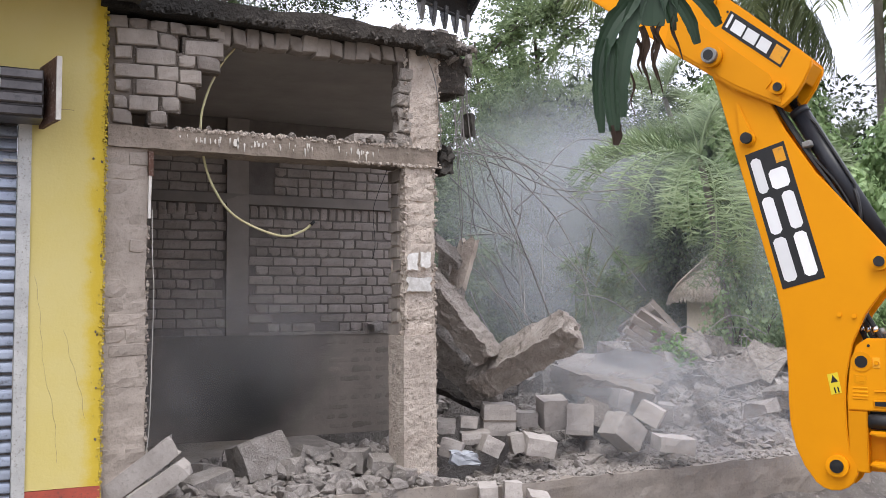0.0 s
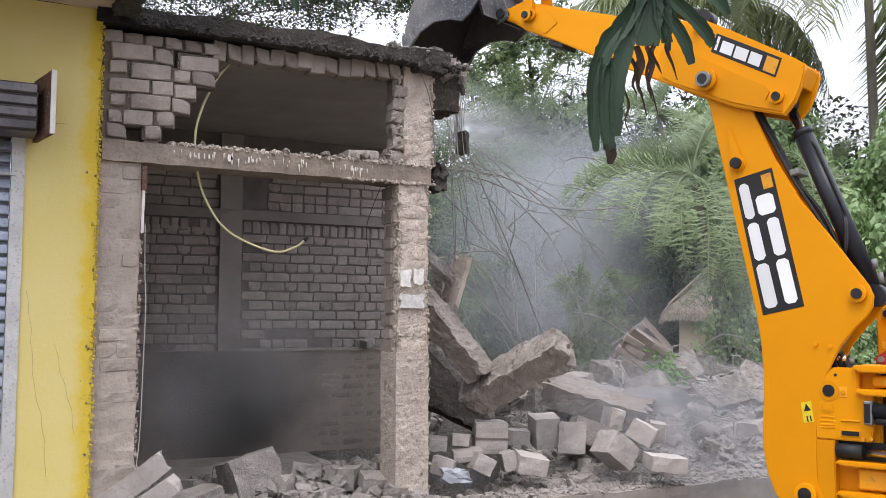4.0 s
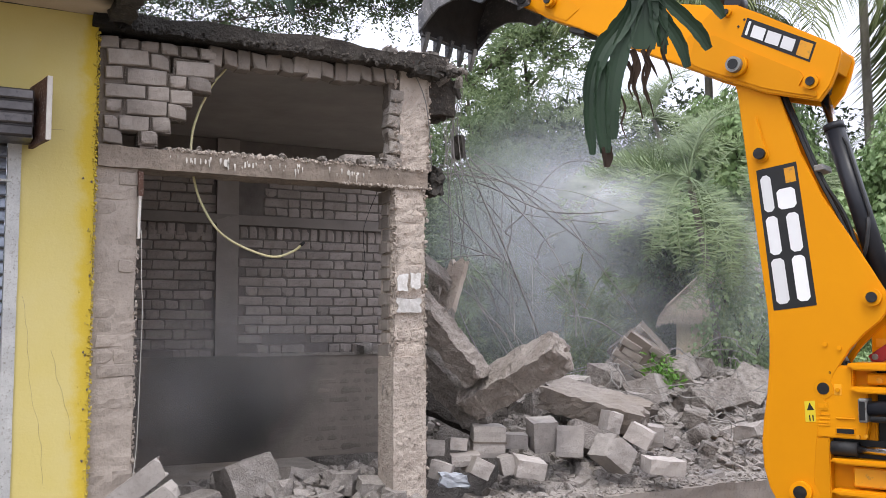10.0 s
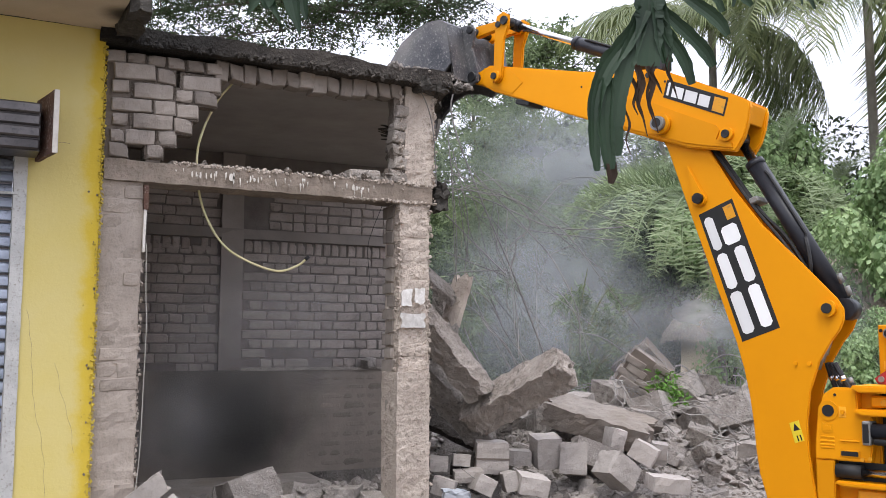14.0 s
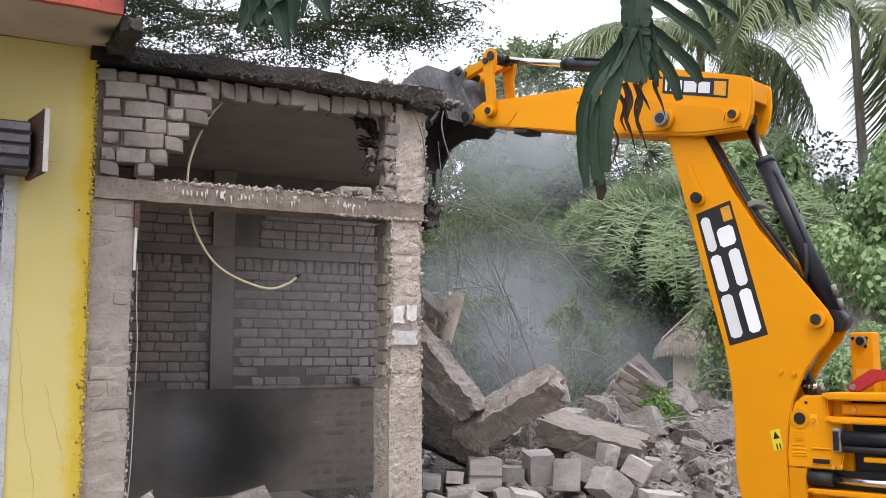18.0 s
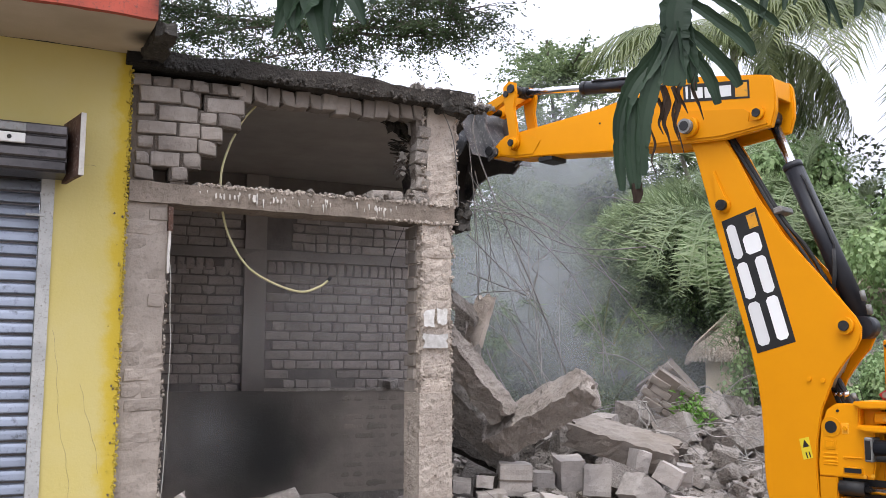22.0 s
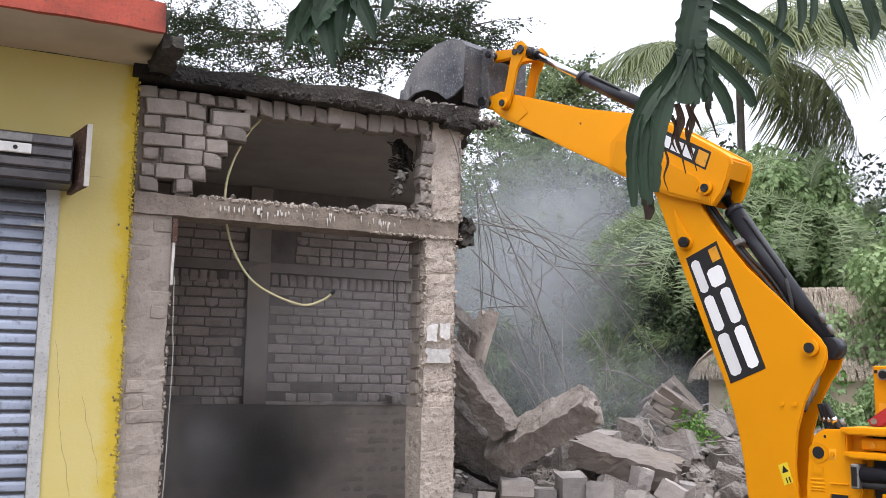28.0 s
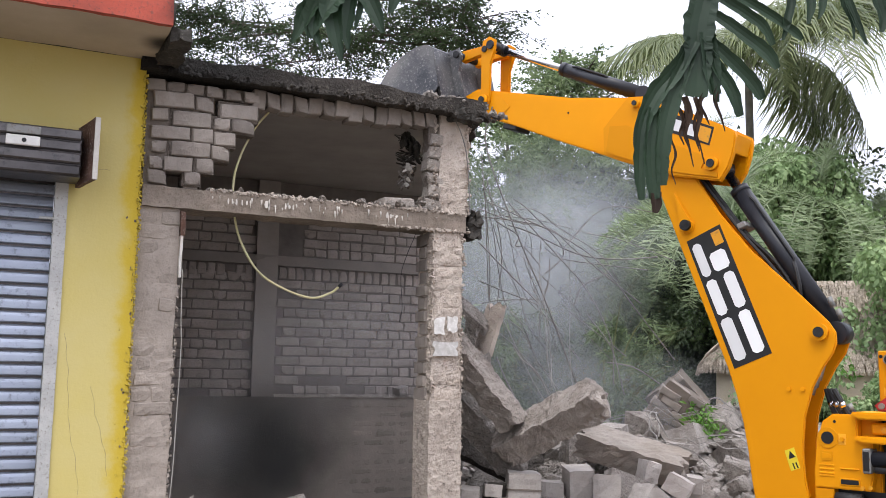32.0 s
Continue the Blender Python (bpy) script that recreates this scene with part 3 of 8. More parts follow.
# left pier, its bricks smeared with old plaster
pier = part("pier", rough_box(0.739, 0.985, FY + 0.012, FY + 0.24, -0.02, 2.12, 0.045, 0.012, 7, 1), M_PIER, shop, "brick pier smeared with old plaster")
rnd = random.Random(15)
PIER_BRICK = [brick_mesh("brick", 0.218, 0.079, 0.05, M_PIER, 0.006, 120 + i) for i in range(5)]
PIER_HEAD = [brick_mesh("brick", 0.105, 0.079, 0.05, M_PIER, 0.006, 130 + i) for i in range(4)]
for row in range(24):
    z = 0.06 + row * 0.0868
    if rnd.random() < (0.5 if z < 0.95 else 0.15):
        continue
    if row % 2:
        for x in (0.81, 0.93):
            part("brick", rnd.choice(PIER_HEAD), None, shop, m=pose(x + rnd.uniform(-0.006, 0.006), FY + 0.0335 + rnd.uniform(-0.005, 0.007), z, 0, rnd.uniform(-2, 2), rnd.uniform(-2, 2)))
    else:
        part("brick", rnd.choice(PIER_BRICK), None, shop, m=pose(0.874 + rnd.uniform(-0.012, 0.014), FY + 0.0335 + rnd.uniform(-0.005, 0.007), z, 0, rnd.uniform(-1.5, 1.5), rnd.uniform(-1.5, 1.5)))
# lintel band across the front
lintel = part("lintel", rough_box(0.752, 2.90, FY - 0.012, FY + 0.23, 2.12, 2.245, 0.035, 0.007, 10, 2), M_LINTEL, shop, "cracked concrete lintel")
# right pillar: brick core with torn cement render
core = part("pillar", rough_box(2.66, 2.88, FY + 0.0, FY + 0.23, 0.9, 2.12, 0.019, 0.010, 20, 3), M_RENDER, shop, "brick pillar in torn cement render")
part("pillar", rough_box(2.70, 2.92, FY + 0.01, FY + 0.23, 2.245, 2.925, 0.022, 0.009, 20, 4), M_RENDER, shop, "upper pillar in torn cement render")
part("pillar", rough_box(2.635, 2.875, FY - 0.03, FY + 0.22, -0.02, 0.98, 0.019, 0.005, 20, 5), M_RENDER, shop, "thicker pillar foot in cement render")
# roof slab and its black edge
bm = rough_box(0.70, 3.0, FY - 0.10, BY + 0.18, 2.928, 3.035, 0.06, 0.014, 9, 6)
for v in bm.verts:
    k = max(0.0, (v.co.x - 2.0) / 1.0)
    v.co.x += k * max(0.0, v.co.y - FY) * 0.40 + 0.05 * k * noise.noise(v.co * 6)
    v.co.z += 0.03 * noise.noise(Vector((v.co.x * 2.2, 0, 5))) * (v.co.z > 2.95)
slab = part("roof_slab", bm, M_SLAB, shop, "black mouldy concrete roof slab")
bm = rough_box(0.76, 2.96, FY + 0.13, BY + 0.1, 2.902, 2.926, 0.3, 0.004, 4, 7)
for v in bm.verts:
    v.co.x += max(0.0, (v.co.x - 2.0)) * max(0.0, v.co.y - FY) * 0.40
part("soffit", bm, M_CEIL, shop, "grey plastered underside of the roof")
# left side wall, joined to the neighbour
side = part("side_wall", box_bm(0.76, 0.90, FY + 0.25, BY, 0.0, 2.90), M_MORTAR_IN, shop)
# back wall and what stands on it
back = part("back_wall", box_bm(0.905, 4.05, BY, BY + 0.22, 0.0, 2.90), M_MORTAR_IN, shop, "dim inner brick wall with dark joints")

# front panel of bricks above the lintel, broken off in steps
rnd = random.Random(5)
for x0, x1, z0, z1 in ((0.755, 1.08, 2.352, 2.90), (0.755, 0.886, 2.25, 2.351), (0.992, 1.08, 2.25, 2.351)):
    part("brick_backing", rough_box(x0, x1, FY + 0.028, FY + 0.2, z0, z1, 0.04, 0.003, 9, 8), M_MORTAR, shop)
PANEL = [(0.912, 2.787, 0.232, 0.086), (1.095, 2.779, 0.1, 0.08), (1.311, 2.762, 0.23, 0.095), (0.833, 2.688, 0.089, 0.07), (1.023, 2.678, 0.226, 0.085), (1.206, 2.67, 0.098, 0.08), (1.337, 2.672, 0.131, 0.08),
         (0.899, 2.58, 0.227, 0.08), (1.093, 2.583, 0.116, 0.084), (1.229, 2.577, 0.12, 0.08), (0.836, 2.488, 0.086, 0.076), (1.025, 2.491, 0.229, 0.082), (1.204, 2.484, 0.101, 0.08),
         (0.822, 2.388, 0.08, 0.075), (0.955, 2.39, 0.165, 0.08), (1.113, 2.40, 0.10, 0.079), (0.833, 2.303, 0.104, 0.077), (1.042, 2.311, 0.09, 0.07)]
for x, z, l, h in PANEL:
    b0 = rnd.choice(STRETCH if l > 0.15 else HEAD)
    part("brick", b0, None, shop, m=pose(x, FY + 0.054 + rnd.uniform(-0.004, 0.004), z, 0, rnd.uniform(-1.2, 1.2), rnd.uniform(-1, 1)) @ Matrix.Diagonal((l * 1.03 / (BL if l > 0.15 else 0.105), 1, h / BH * 1.03, 1)))
def slab_vf(x0, x1, y0, y1, z0, z1):
    v = [(x, y, z) for x in (x0, x1) for y in (y0, y1) for z in (z0, z1)]
    return v, [(0, 1, 3, 2), (4, 6, 7, 5), (0, 4, 5, 1), (2, 3, 7, 6), (0, 2, 6, 4), (1, 5, 7, 3)]


for bed in [slab_vf(x - l / 2 - 0.016, x + l / 2 + 0.010, FY + 0.017 + 0.0009 * k % 0.006, FY + 0.105, z - h / 2 - 0.013, z + h / 2 + 0.012) for k, (x, z, l, h) in enumerate(PANEL) if x > 1.0]:
    part("mortar", bed, M_BEDDING, shop, "crumbly lime mortar between the bricks")
bm = rough_box(1.08, 2.70, FY + 0.030, FY + 0.12, 2.835, 2.905, 0.045, 0.010, 10, 9)
part("mortar", bm, M_BEDDING, shop, "mortar behind the hanging brick course")
bm = rough_box(2.625, 2.71, FY + 0.022, FY + 0.12, 2.25, 2.86, 0.03, 0.010, 14, 10)
part("mortar", bm, M_BEDDING, shop, "mortar of the broken panel end")
x = 0.80
while x < 1.40:
    lay(HEAD, x, FY + 0.058, 2.868, shop, rnd, 1.5, 0.004)
    x += 0.118
# soldier course hanging under the slab
x = 1.44
while x < 2.68:
    if rnd.random() < 0.93:
        h = rnd.uniform(-0.012, 0.012)
        lay(SOLDIER, x, FY + 0.065, 2.874 + h, shop, rnd, 3, 0.008)
    x += rnd.uniform(0.086, 0.096)
for row in range(6):
    lay(HEAD_PALE, 2.668 + 0.012 * ((row * 7) % 3 - 1), FY + 0.062, 2.30 + row * 0.09, shop, rnd, 3.0, 0.008)
# brick ends of the pillar's inner face, seen edge on
for row in range(24):
    z = 0.06 + row * 0.0872
    part("brick", rnd.choice(HEAD), None, shop, m=pose(2.703 + rnd.uniform(-0.012, 0.004), FY + 0.125 + rnd.uniform(-0.02, 0.02), z, 0, 0, 90))
    if row % 2:
        part("brick", rnd.choice(HEAD), None, shop, m=pose(2.705, FY + 0.205, z, 0, 0, 90))
# brick courses that show through the thin render of the pillar
for row in range(12):
    z = 1.03 + row * 0.0885
    for x in ((2.72, 2.83) if row % 2 else (2.772,)):
        me = rnd.choice(RENDER_HEAD if row % 2 else RENDER_BRICK)
        part("brick", me, None, shop, m=pose(x + rnd.uniform(-0.005, 0.005), FY + 0.0235 + rnd.uniform(-0.003, 0.002), z, 0, rnd.uniform(-2, 2), rnd.uniform(-1.5, 1.5)))
# left-over bricks and crumbs along the lintel
for x0, l in ((2.36, "s"), (2.57, "h")):
    lay(STRETCH_PALE if l == "s" else HEAD_PALE, x0 + 0.05, FY + 0.06, 2.285, shop, rnd, 3)

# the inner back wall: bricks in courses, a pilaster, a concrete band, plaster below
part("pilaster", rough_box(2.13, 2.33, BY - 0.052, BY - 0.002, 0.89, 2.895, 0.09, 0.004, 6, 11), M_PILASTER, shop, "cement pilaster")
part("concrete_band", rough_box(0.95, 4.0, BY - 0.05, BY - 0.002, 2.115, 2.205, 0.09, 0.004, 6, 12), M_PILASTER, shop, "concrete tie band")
part("plaster", rough_box(0.95, 4.0, BY - 0.06, BY - 0.003, 0.0, 0.93, 0.07, 0.0006, 6, 13), M_PLASTER_IN, shop, "dado plaster with a dark ragged patch")
part("ledge", rough_box(2.33, 3.9, BY - 0.075, BY - 0.061, 0.925, 0.953, 0.05, 0.006, 14, 15), M_BRICK_PALE, shop, "crumbling plaster edge")
rnd = random.Random(8)
for lo, hi, first in ((1.36, 2.12, 0.95), (2.35, 3.86, 0.99)):
    for row in range(20):
        z = first + row * 0.0873
        if z > 2.0:
            continue
        x = lo + (0.0 if row % 2 else -0.05)
        heads = row % 2 == 0
        k = 0
        while x < hi:
            head = (heads and rnd.random() < 0.8) or (not heads and rnd.random() < 0.12)
            l = 0.098 if head else 0.212
            if x + l > hi:
                head, l = True, 0.098
                if x + l > hi + 0.03:
                    break
            if x >= lo - 0.01 and not (z < 1.08 and rnd.random() < 0.2):
                lay(HEAD_IN if head else STRETCH_IN, x + l / 2, BY + 0.018, z, shop, rnd, 0.8, 0.005)
            x += l + 0.018
    x = lo + 0.04
    while x < hi - 0.03:
        if rnd.random() < 0.95:
            lay(SOLDIER_IN, x, BY + 0.018, 2.052, shop, rnd, 1.5, 0.006)
        x += 0.084
    for z in (2.255, 2.34, 2.43, 2.515, 2.60, 2.69):
        x = (2.55 if lo > 2 else lo) + rnd.uniform(0, 0.1)
        while x < hi - 0.1:
            head = rnd.random() < 0.5
            l = 0.098 if head else 0.212
            lay(HEAD_IN if head else STRETCH_IN, x + l / 2, BY + 0.018, z, shop, rnd, 1.0, 0.005)
            x += l + 0.018

# brick courses under a thin brown wash low on the wall
LOW = [brick_mesh("brick", 0.226, 0.074, 0.05, M_WASH, 0.003, 170 + i) for i in range(4)]
LOW_HEAD = [brick_mesh("brick", 0.104, 0.074, 0.05, M_WASH, 0.003, 175 + i) for i in range(3)]
for row in range(10):
    z = 0.075 + row * 0.0868
    x = 2.60
    while x < 3.80:
        head = row % 2 == 1 and rnd.random() < 0.8
        l = 0.104 if head else 0.226
        if rnd.random() < (x - 2.80) * 2.2:
            lay(LOW_HEAD if head else LOW, x + l / 2, BY - 0.0362, z, shop, rnd, 0.4, 0.0004)
        x += l + 0.014

# lime splashes on the lintel and torn posters on the pillar
rnd = random.Random(9)
for x, w, h in ((1.26, 0.012, 0.04), (1.285, 0.010, 0.035), (1.31, 0.014, 0.05), (1.345, 0.008, 0.045), (1.375, 0.012, 0.03), (1.50, 0.03, 0.055), (1.515, 0.015, 0.07), (1.62, 0.012, 0.05), (1.645, 0.016, 0.03), (1.67, 0.010, 0.045), (2.31, 0.02, 0.04), (2.335, 0.012, 0.03), (2.375, 0.018, 0.022)):
    prof = [(x + w * (0.5 * math.cos(a) * rnd.uniform(0.7, 1.2)), 2.185 + h * 0.5 * math.sin(a) * rnd.uniform(0.7, 1.2)) for a in (k * math.pi / 4 for k in range(8))]
    part("lime_splash", prism_bm(prof, FY - 0.031, FY - 0.026), M_LIME, shop, "white lime splash")
for k in range(34):
    x, w, h = rnd.uniform(1.15, 2.5), rnd.uniform(0.002, 0.006), rnd.uniform(0.012, 0.05)
    z = 2.215 - rnd.random() ** 2 * 0.05
    part("lime_splash", prism_bm([(x - w, z), (x, z + w), (x + w, z), (x + w * 0.4, z - h)], FY - 0.031, FY - 0.024), M_LIME, shop)
for nm, x0, x1, z0, z1 in (("poster", 2.655, 2.84, 1.275, 1.375), ("poster", 2.66, 2.74, 1.42, 1.53), ("poster", 2.76, 2.835, 1.43, 1.54)):
    prof = []
    for k in range(16):
        a = 2 * math.pi * k / 16
        c, s = math.cos(a), math.sin(a)
        sq = 1 / max(abs(c), abs(s))
        wob = 1 if (z0 < 1.3 and s < -0.5) else rnd.uniform(0.78, 1.08)
        prof.append(((x0 + x1) / 2 + (x1 - x0) / 2 * c * sq * wob, (z0 + z1) / 2 + (z1 - z0) / 2 * s * sq * wob))
    part(nm, prism_bm(prof, FY - 0.034, FY - 0.030), M_POSTER, shop, "torn white paper remains of a poster")

# ---- hose, wires ----
hose = part("conduit", tube(spline([(1.66, 5.95, 2.895), (1.575, 5.93, 2.868), (1.505, 5.93, 2.789), (1.452, 5.93, 2.717), (1.403, 5.93, 2.617), (1.366, 5.93, 2.526), (1.332, 5.93, 2.40), (1.325, 5.93, 2.27), (1.346, 5.95, 2.13), (1.393, 5.95, 1.97),
                                    (1.502, 5.95, 1.797), (1.653, 5.95, 1.697), (1.862, 5.95, 1.634), (1.995, 5.95, 1.67), (2.062, 5.95, 1.72)], 6), 0.0078, 8), M_HOSE)
tagged(hose, "yellow plastic conduit hanging loose in a loop", "conduit")
part("end", cyl_bm((2.055, 5.95, 1.714), (2.078, 5.947, 1.738), 0.011), M_RUBBER, hose, "dark open end")
guide = part("shutter_guide", rough_box(0.983, 1.012, FY - 0.02, FY + 0.03, 1.955, 2.10, 0.03, 0.006, 14, 21), M_BOARD, shop, "weathered wooden end of a shutter rail")
part("rail_strip", rough_box(0.986, 1.001, FY - 0.016, FY + 0.02, 1.70, 1.953, 0.04, 0.003, 12, 22), M_LIME, guide, "pale strip of a torn shutter rail")
wire = tagged(part("hanging_wire", tube(spline([(1.005, FY - 0.03, 1.75), (1.012, FY - 0.03, 1.45), (1.02, FY - 0.035, 1.28), (1.015, FY - 0.03, 0.9), (1.005, FY - 0.03, 0.5), (0.975, FY - 0.035, 0.2)]), 0.003, 5), M_WIRE),
              "thin pale electric wire hanging beside the opening", "wire")
tagged(part("hanging_wire", tube(spline([(2.70, FY - 0.03, 2.98), (2.80, FY - 0.04, 2.88), (2.875, FY - 0.04, 2.7), (2.905, FY - 0.04, 2.45), (2.91, FY - 0.05, 2.25)]), 0.004, 5), M_REBAR),
               "thin dark wire hanging from the roof corner", "wire")

# ---- the yellow shop next door ----
yshop = thing("yellow_shop", "yellow limewashed shop with a closed roller shutter and red-edged canopy", "building")
part("wall", prism_bm([(-1.9, 2.36), (0.33, 2.36), (0.33, 0.17), (0.735, 0.17), (0.735, 3.0), (-1.9, 3.0)], FY - 0.03, FY + 0.25), M_YELLOW, yshop)
part("skirting", rough_box(0.33, 0.735, FY - 0.036, FY + 0.25, -0.5, 0.168, 0.06, 0.004, 5, 33), M_RED, yshop, "faded red skirting band")
part("side_wall", box_bm(0.60, 0.735, FY + 0.252, BY + 0.3, -0.5, 3.0), M_YELLOW, yshop)
rndc = random.Random(3)
pieces = []
for k in range(700):
    z = 0.05 + 2.9 * k / 700 + rndc.uniform(-0.02, 0.02)
    s = rndc.choice((0.004, 0.005, 0.007, 0.009, 0.013))
    c = Vector((0.738 - abs(rndc.gauss(0, 0.012)) + 0.008, FY - 0.030 + rndc.uniform(-0.005, 0.005), z))
    vs = [c + Vector((rndc.uniform(-1, 1), rndc.uniform(-1, 1), rndc.uniform(-1, 1))).normalized() * s for _ in range(7)]
    hb = bmesh.new()
    for v in vs:
        hb.verts.new(v)
    r = bmesh.ops.convex_hull(hb, input=hb.verts[:])
    hb.verts.index_update()
    pieces.append(([v.co.copy() for v in hb.verts], [tuple(v.index for v in f.verts) for f in hb.faces]))
    hb.free()
part("broken_edge", joined(pieces), M_YELLOW_CRUST, yshop, "crumbled mossy yellow plaster edge")["kind"] = "stuff"
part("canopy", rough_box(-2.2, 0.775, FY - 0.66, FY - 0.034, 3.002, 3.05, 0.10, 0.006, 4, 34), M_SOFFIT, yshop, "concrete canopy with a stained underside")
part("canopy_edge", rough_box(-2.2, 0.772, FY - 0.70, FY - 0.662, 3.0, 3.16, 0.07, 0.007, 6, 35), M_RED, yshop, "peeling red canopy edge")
part("canopy_end", rough_box(0.56, 0.80, FY - 0.60, FY - 0.02, 3.053, 3.16, 0.05, 0.02, 6, 36), M_SOOT, yshop, "black mould on the canopy end")
part("canopy_end", rough_box(0.778, 0.91, FY - 0.56, FY - 0.11, 2.955, 3.055, 0.03, 0.030, 9, 44), M_SOOT, yshop, "crumbling mould-black lump on the canopy end")
part("roof", rough_box(-2.2, 0.69, FY - 0.033, BY + 0.3, 3.002, 3.16, 0.3, 0.006, 4, 37), M_SOOT, yshop)
# shutter: a slat at a time
# backing sheet coloured dark to put shade into the slat grooves
shutter = part("shutter", box_bm(-1.6, 0.275, FY + 0.055, FY + 0.062, -0.4, 2.36), M_HOOD, yshop, "closed blue-grey steel roller shutter")
slat_bm = bmesh.new()
prof = [(0.006, -0.0355), (-0.010, -0.0335), (-0.015, -0.029), (-0.014, -0.018), (-0.011, 0.002), (-0.006, 0.018), (0.001, 0.0245), (0.006, 0.027)]
a = [slat_bm.verts.new((-1.6, y, z)) for y, z in prof]
b = [slat_bm.verts.new((0.275, y, z)) for y, z in prof]
for i in range(len(prof)):
    f = slat_bm.faces.new((a[i], a[(i + 1) % len(prof)], b[(i + 1) % len(prof)], b[i]))
slat_bm.faces.new(a[::-1]), slat_bm.faces.new(b)
bmesh.ops.recalc_face_normals(slat_bm, faces=slat_bm.faces[:])
slat = mesh_of("slat", slat_bm, M_SHUTTER)
for k in range(34):
    part("slat", slat, None, shutter, m=pose(0, FY + 0.048, -0.25 + k * 0.0735))
part("latch_bar", box_bm(0.20, 0.30, FY - 0.052, FY - 0.046, 1.985, 2.0, 0.002), M_GALV, yshop, "small steel latch bar")
part("guide", rough_box(0.277, 0.345, FY - 0.045, FY + 0.06, -0.5, 2.355, 0.05, 0.002, 9, 38), M_GALV, yshop, "galvanised shutter guide rail")
hood = part("hood", prism_bm([(-1.7, 2.20), (0.385, 2.20), (0.385, 2.46), (-1.7, 2.46)], FY - 0.27, FY - 0.034, 0.01), M_HOOD, yshop, "dark steel shutter hood")
for k in range(4):
    part("hood_fold", box_bm(-1.7, 0.384, FY - 0.288 - 0.006 * (k % 2), FY - 0.272, 2.205 + k * 0.066, 2.262 + k * 0.066, 0.008), M_HOOD, hood)
bm = rough_box(-0.012, 0.012, 0.0, 0.325, 0.0, 0.348, 0.05, 0.003, 6, 39)
board = part("end_board", bm, M_BOARD, yshop, "weathered brown end board of the shutter box", m=pose(0.452, FY - 0.36, 2.178, 0, 0, 11))
part("board_edge", box_bm(-0.014, 0.014, -0.012, -0.001, 0.0, 0.348, 0.003), M_LIME, board, "pale front edge")
part("lock_plate", box_bm(0.0, 0.172, FY - 0.316, FY - 0.296, 2.402, 2.447, 0.004), M_STEEL_OLD, yshop, "grey steel latch plate")
lock = part("lock_plate", box_bm(0.0, 0.17, FY - 0.318, FY - 0.296, 2.338, 2.392, 0.004), M_WHITE, yshop, "pale steel lock plate")
part("keyhole", cyl_bm((0.09, FY - 0.322, 2.365), (0.09, FY - 0.319, 2.365), 0.012), M_BLACK, lock)
for pts in ([(0.376, 1.35), (0.403, 1.177), (0.418, 0.973), (0.433, 0.816), (0.477, 0.642), (0.497, 0.501), (0.506, 0.313)], [(0.534, 1.053), (0.568, 0.896), (0.625, 0.708), (0.65, 0.552)]):
    part("wall_crack", tube([(x + 0.004 * math.sin(40 * z), FY - 0.0305, z) for z in np.linspace(pts[0][1], pts[-1][1], 30) for x in [float(np.interp(-z, [-q[1] for q in pts], [q[0] for q in pts]))]], 0.0007, 4), M_MORTAR, yshop, "thin crack in the wall")

# flaked paint and a short crack beside the shutter box
rnd = random.Random(44)
part("wall_crack", tube([(0.49 + 0.012 * k, FY - 0.0305, 2.305 + 0.002 * math.sin(5 * k)) for k in range(7)], 0.0008, 4), M_MORTAR, yshop, "thin crack in the wall")
for k in range(26):
    x, z, r = 0.728 - abs(rnd.gauss(0, 0.03)), rnd.uniform(0.3, 2.1), rnd.uniform(0.003, 0.010)
    part("paint_flake", prism_bm([(x + r * rnd.uniform(0.5, 1.1) * math.cos(a), z + 1.4 * r * rnd.uniform(0.5, 1.1) * math.sin(a)) for a in (i * math.pi / 3 for i in range(6))], FY - 0.034, FY - 0.0305), M_BEDDING if k % 2 else M_YELLOW_CRUST, yshop)

# ---- the backhoe ----
ARM_L, ARM_R0, ARM_Z0 = 2.7, 0.711, 0.156
ROOT = (4.967, 3.640, 0.0)
backhoe = thing("backhoe_loader", "yellow backhoe loader with its digging arm reaching over the roof", "excavator", at=ROOT)


def plate(profile, y, t, bevel=0.006):
    return prism_bm(profile, y - t / 2, y + t / 2, bevel)


def arc(cx, cz, r, a0, a1, n=6):
    return [(cx + r * math.cos(radians(a0 + (a1 - a0) * i / n)), cz + r * math.sin(radians(a0 + (a1 - a0) * i / n))) for i in range(n + 1)]


def ring(name, x, z, y, r, parent, material=None, hole=None):
    """A pin with its collar on a side plate."""
    c = part(name, cyl_bm((x, y, z), (x, y + 0.03, z), r, seg=20), material or M_JYEL, parent)
    part("pin_head", cyl_bm((x, y + 0.028, z), (x, y + 0.042, z), r * 0.60, seg=18), M_PIN, c, "dark greased pin")
    return c


# boom: two deep side plates with a lug, joined by a box
boom_prof = (arc(0, -0.03, 0.145, 260, 100, 8)
             + [(0.06, 0.09), (0.20, 0.115), (0.35, 0.15), (0.50, 0.20), (0.68, 0.29), (0.83, 0.41), (0.92, 0.52), (0.97, 0.60), (1.02, 0.645), (1.08, 0.665), (1.15, 0.652)]
             + [(1.44, 0.53), (1.76, 0.385), (2.07, 0.29), (2.40, 0.228), (2.66, 0.165)]
             + arc(2.70, 0.03, 0.11, 70, -70, 6) + [(2.54, -0.045), (2.0, -0.05), (1.13, -0.052), (0.95, -0.065), (0.78, -0.09), (0.60, -0.13), (0.44, -0.175), (0.30, -0.205), (0.15, -0.213), (0.03, -0.195)])
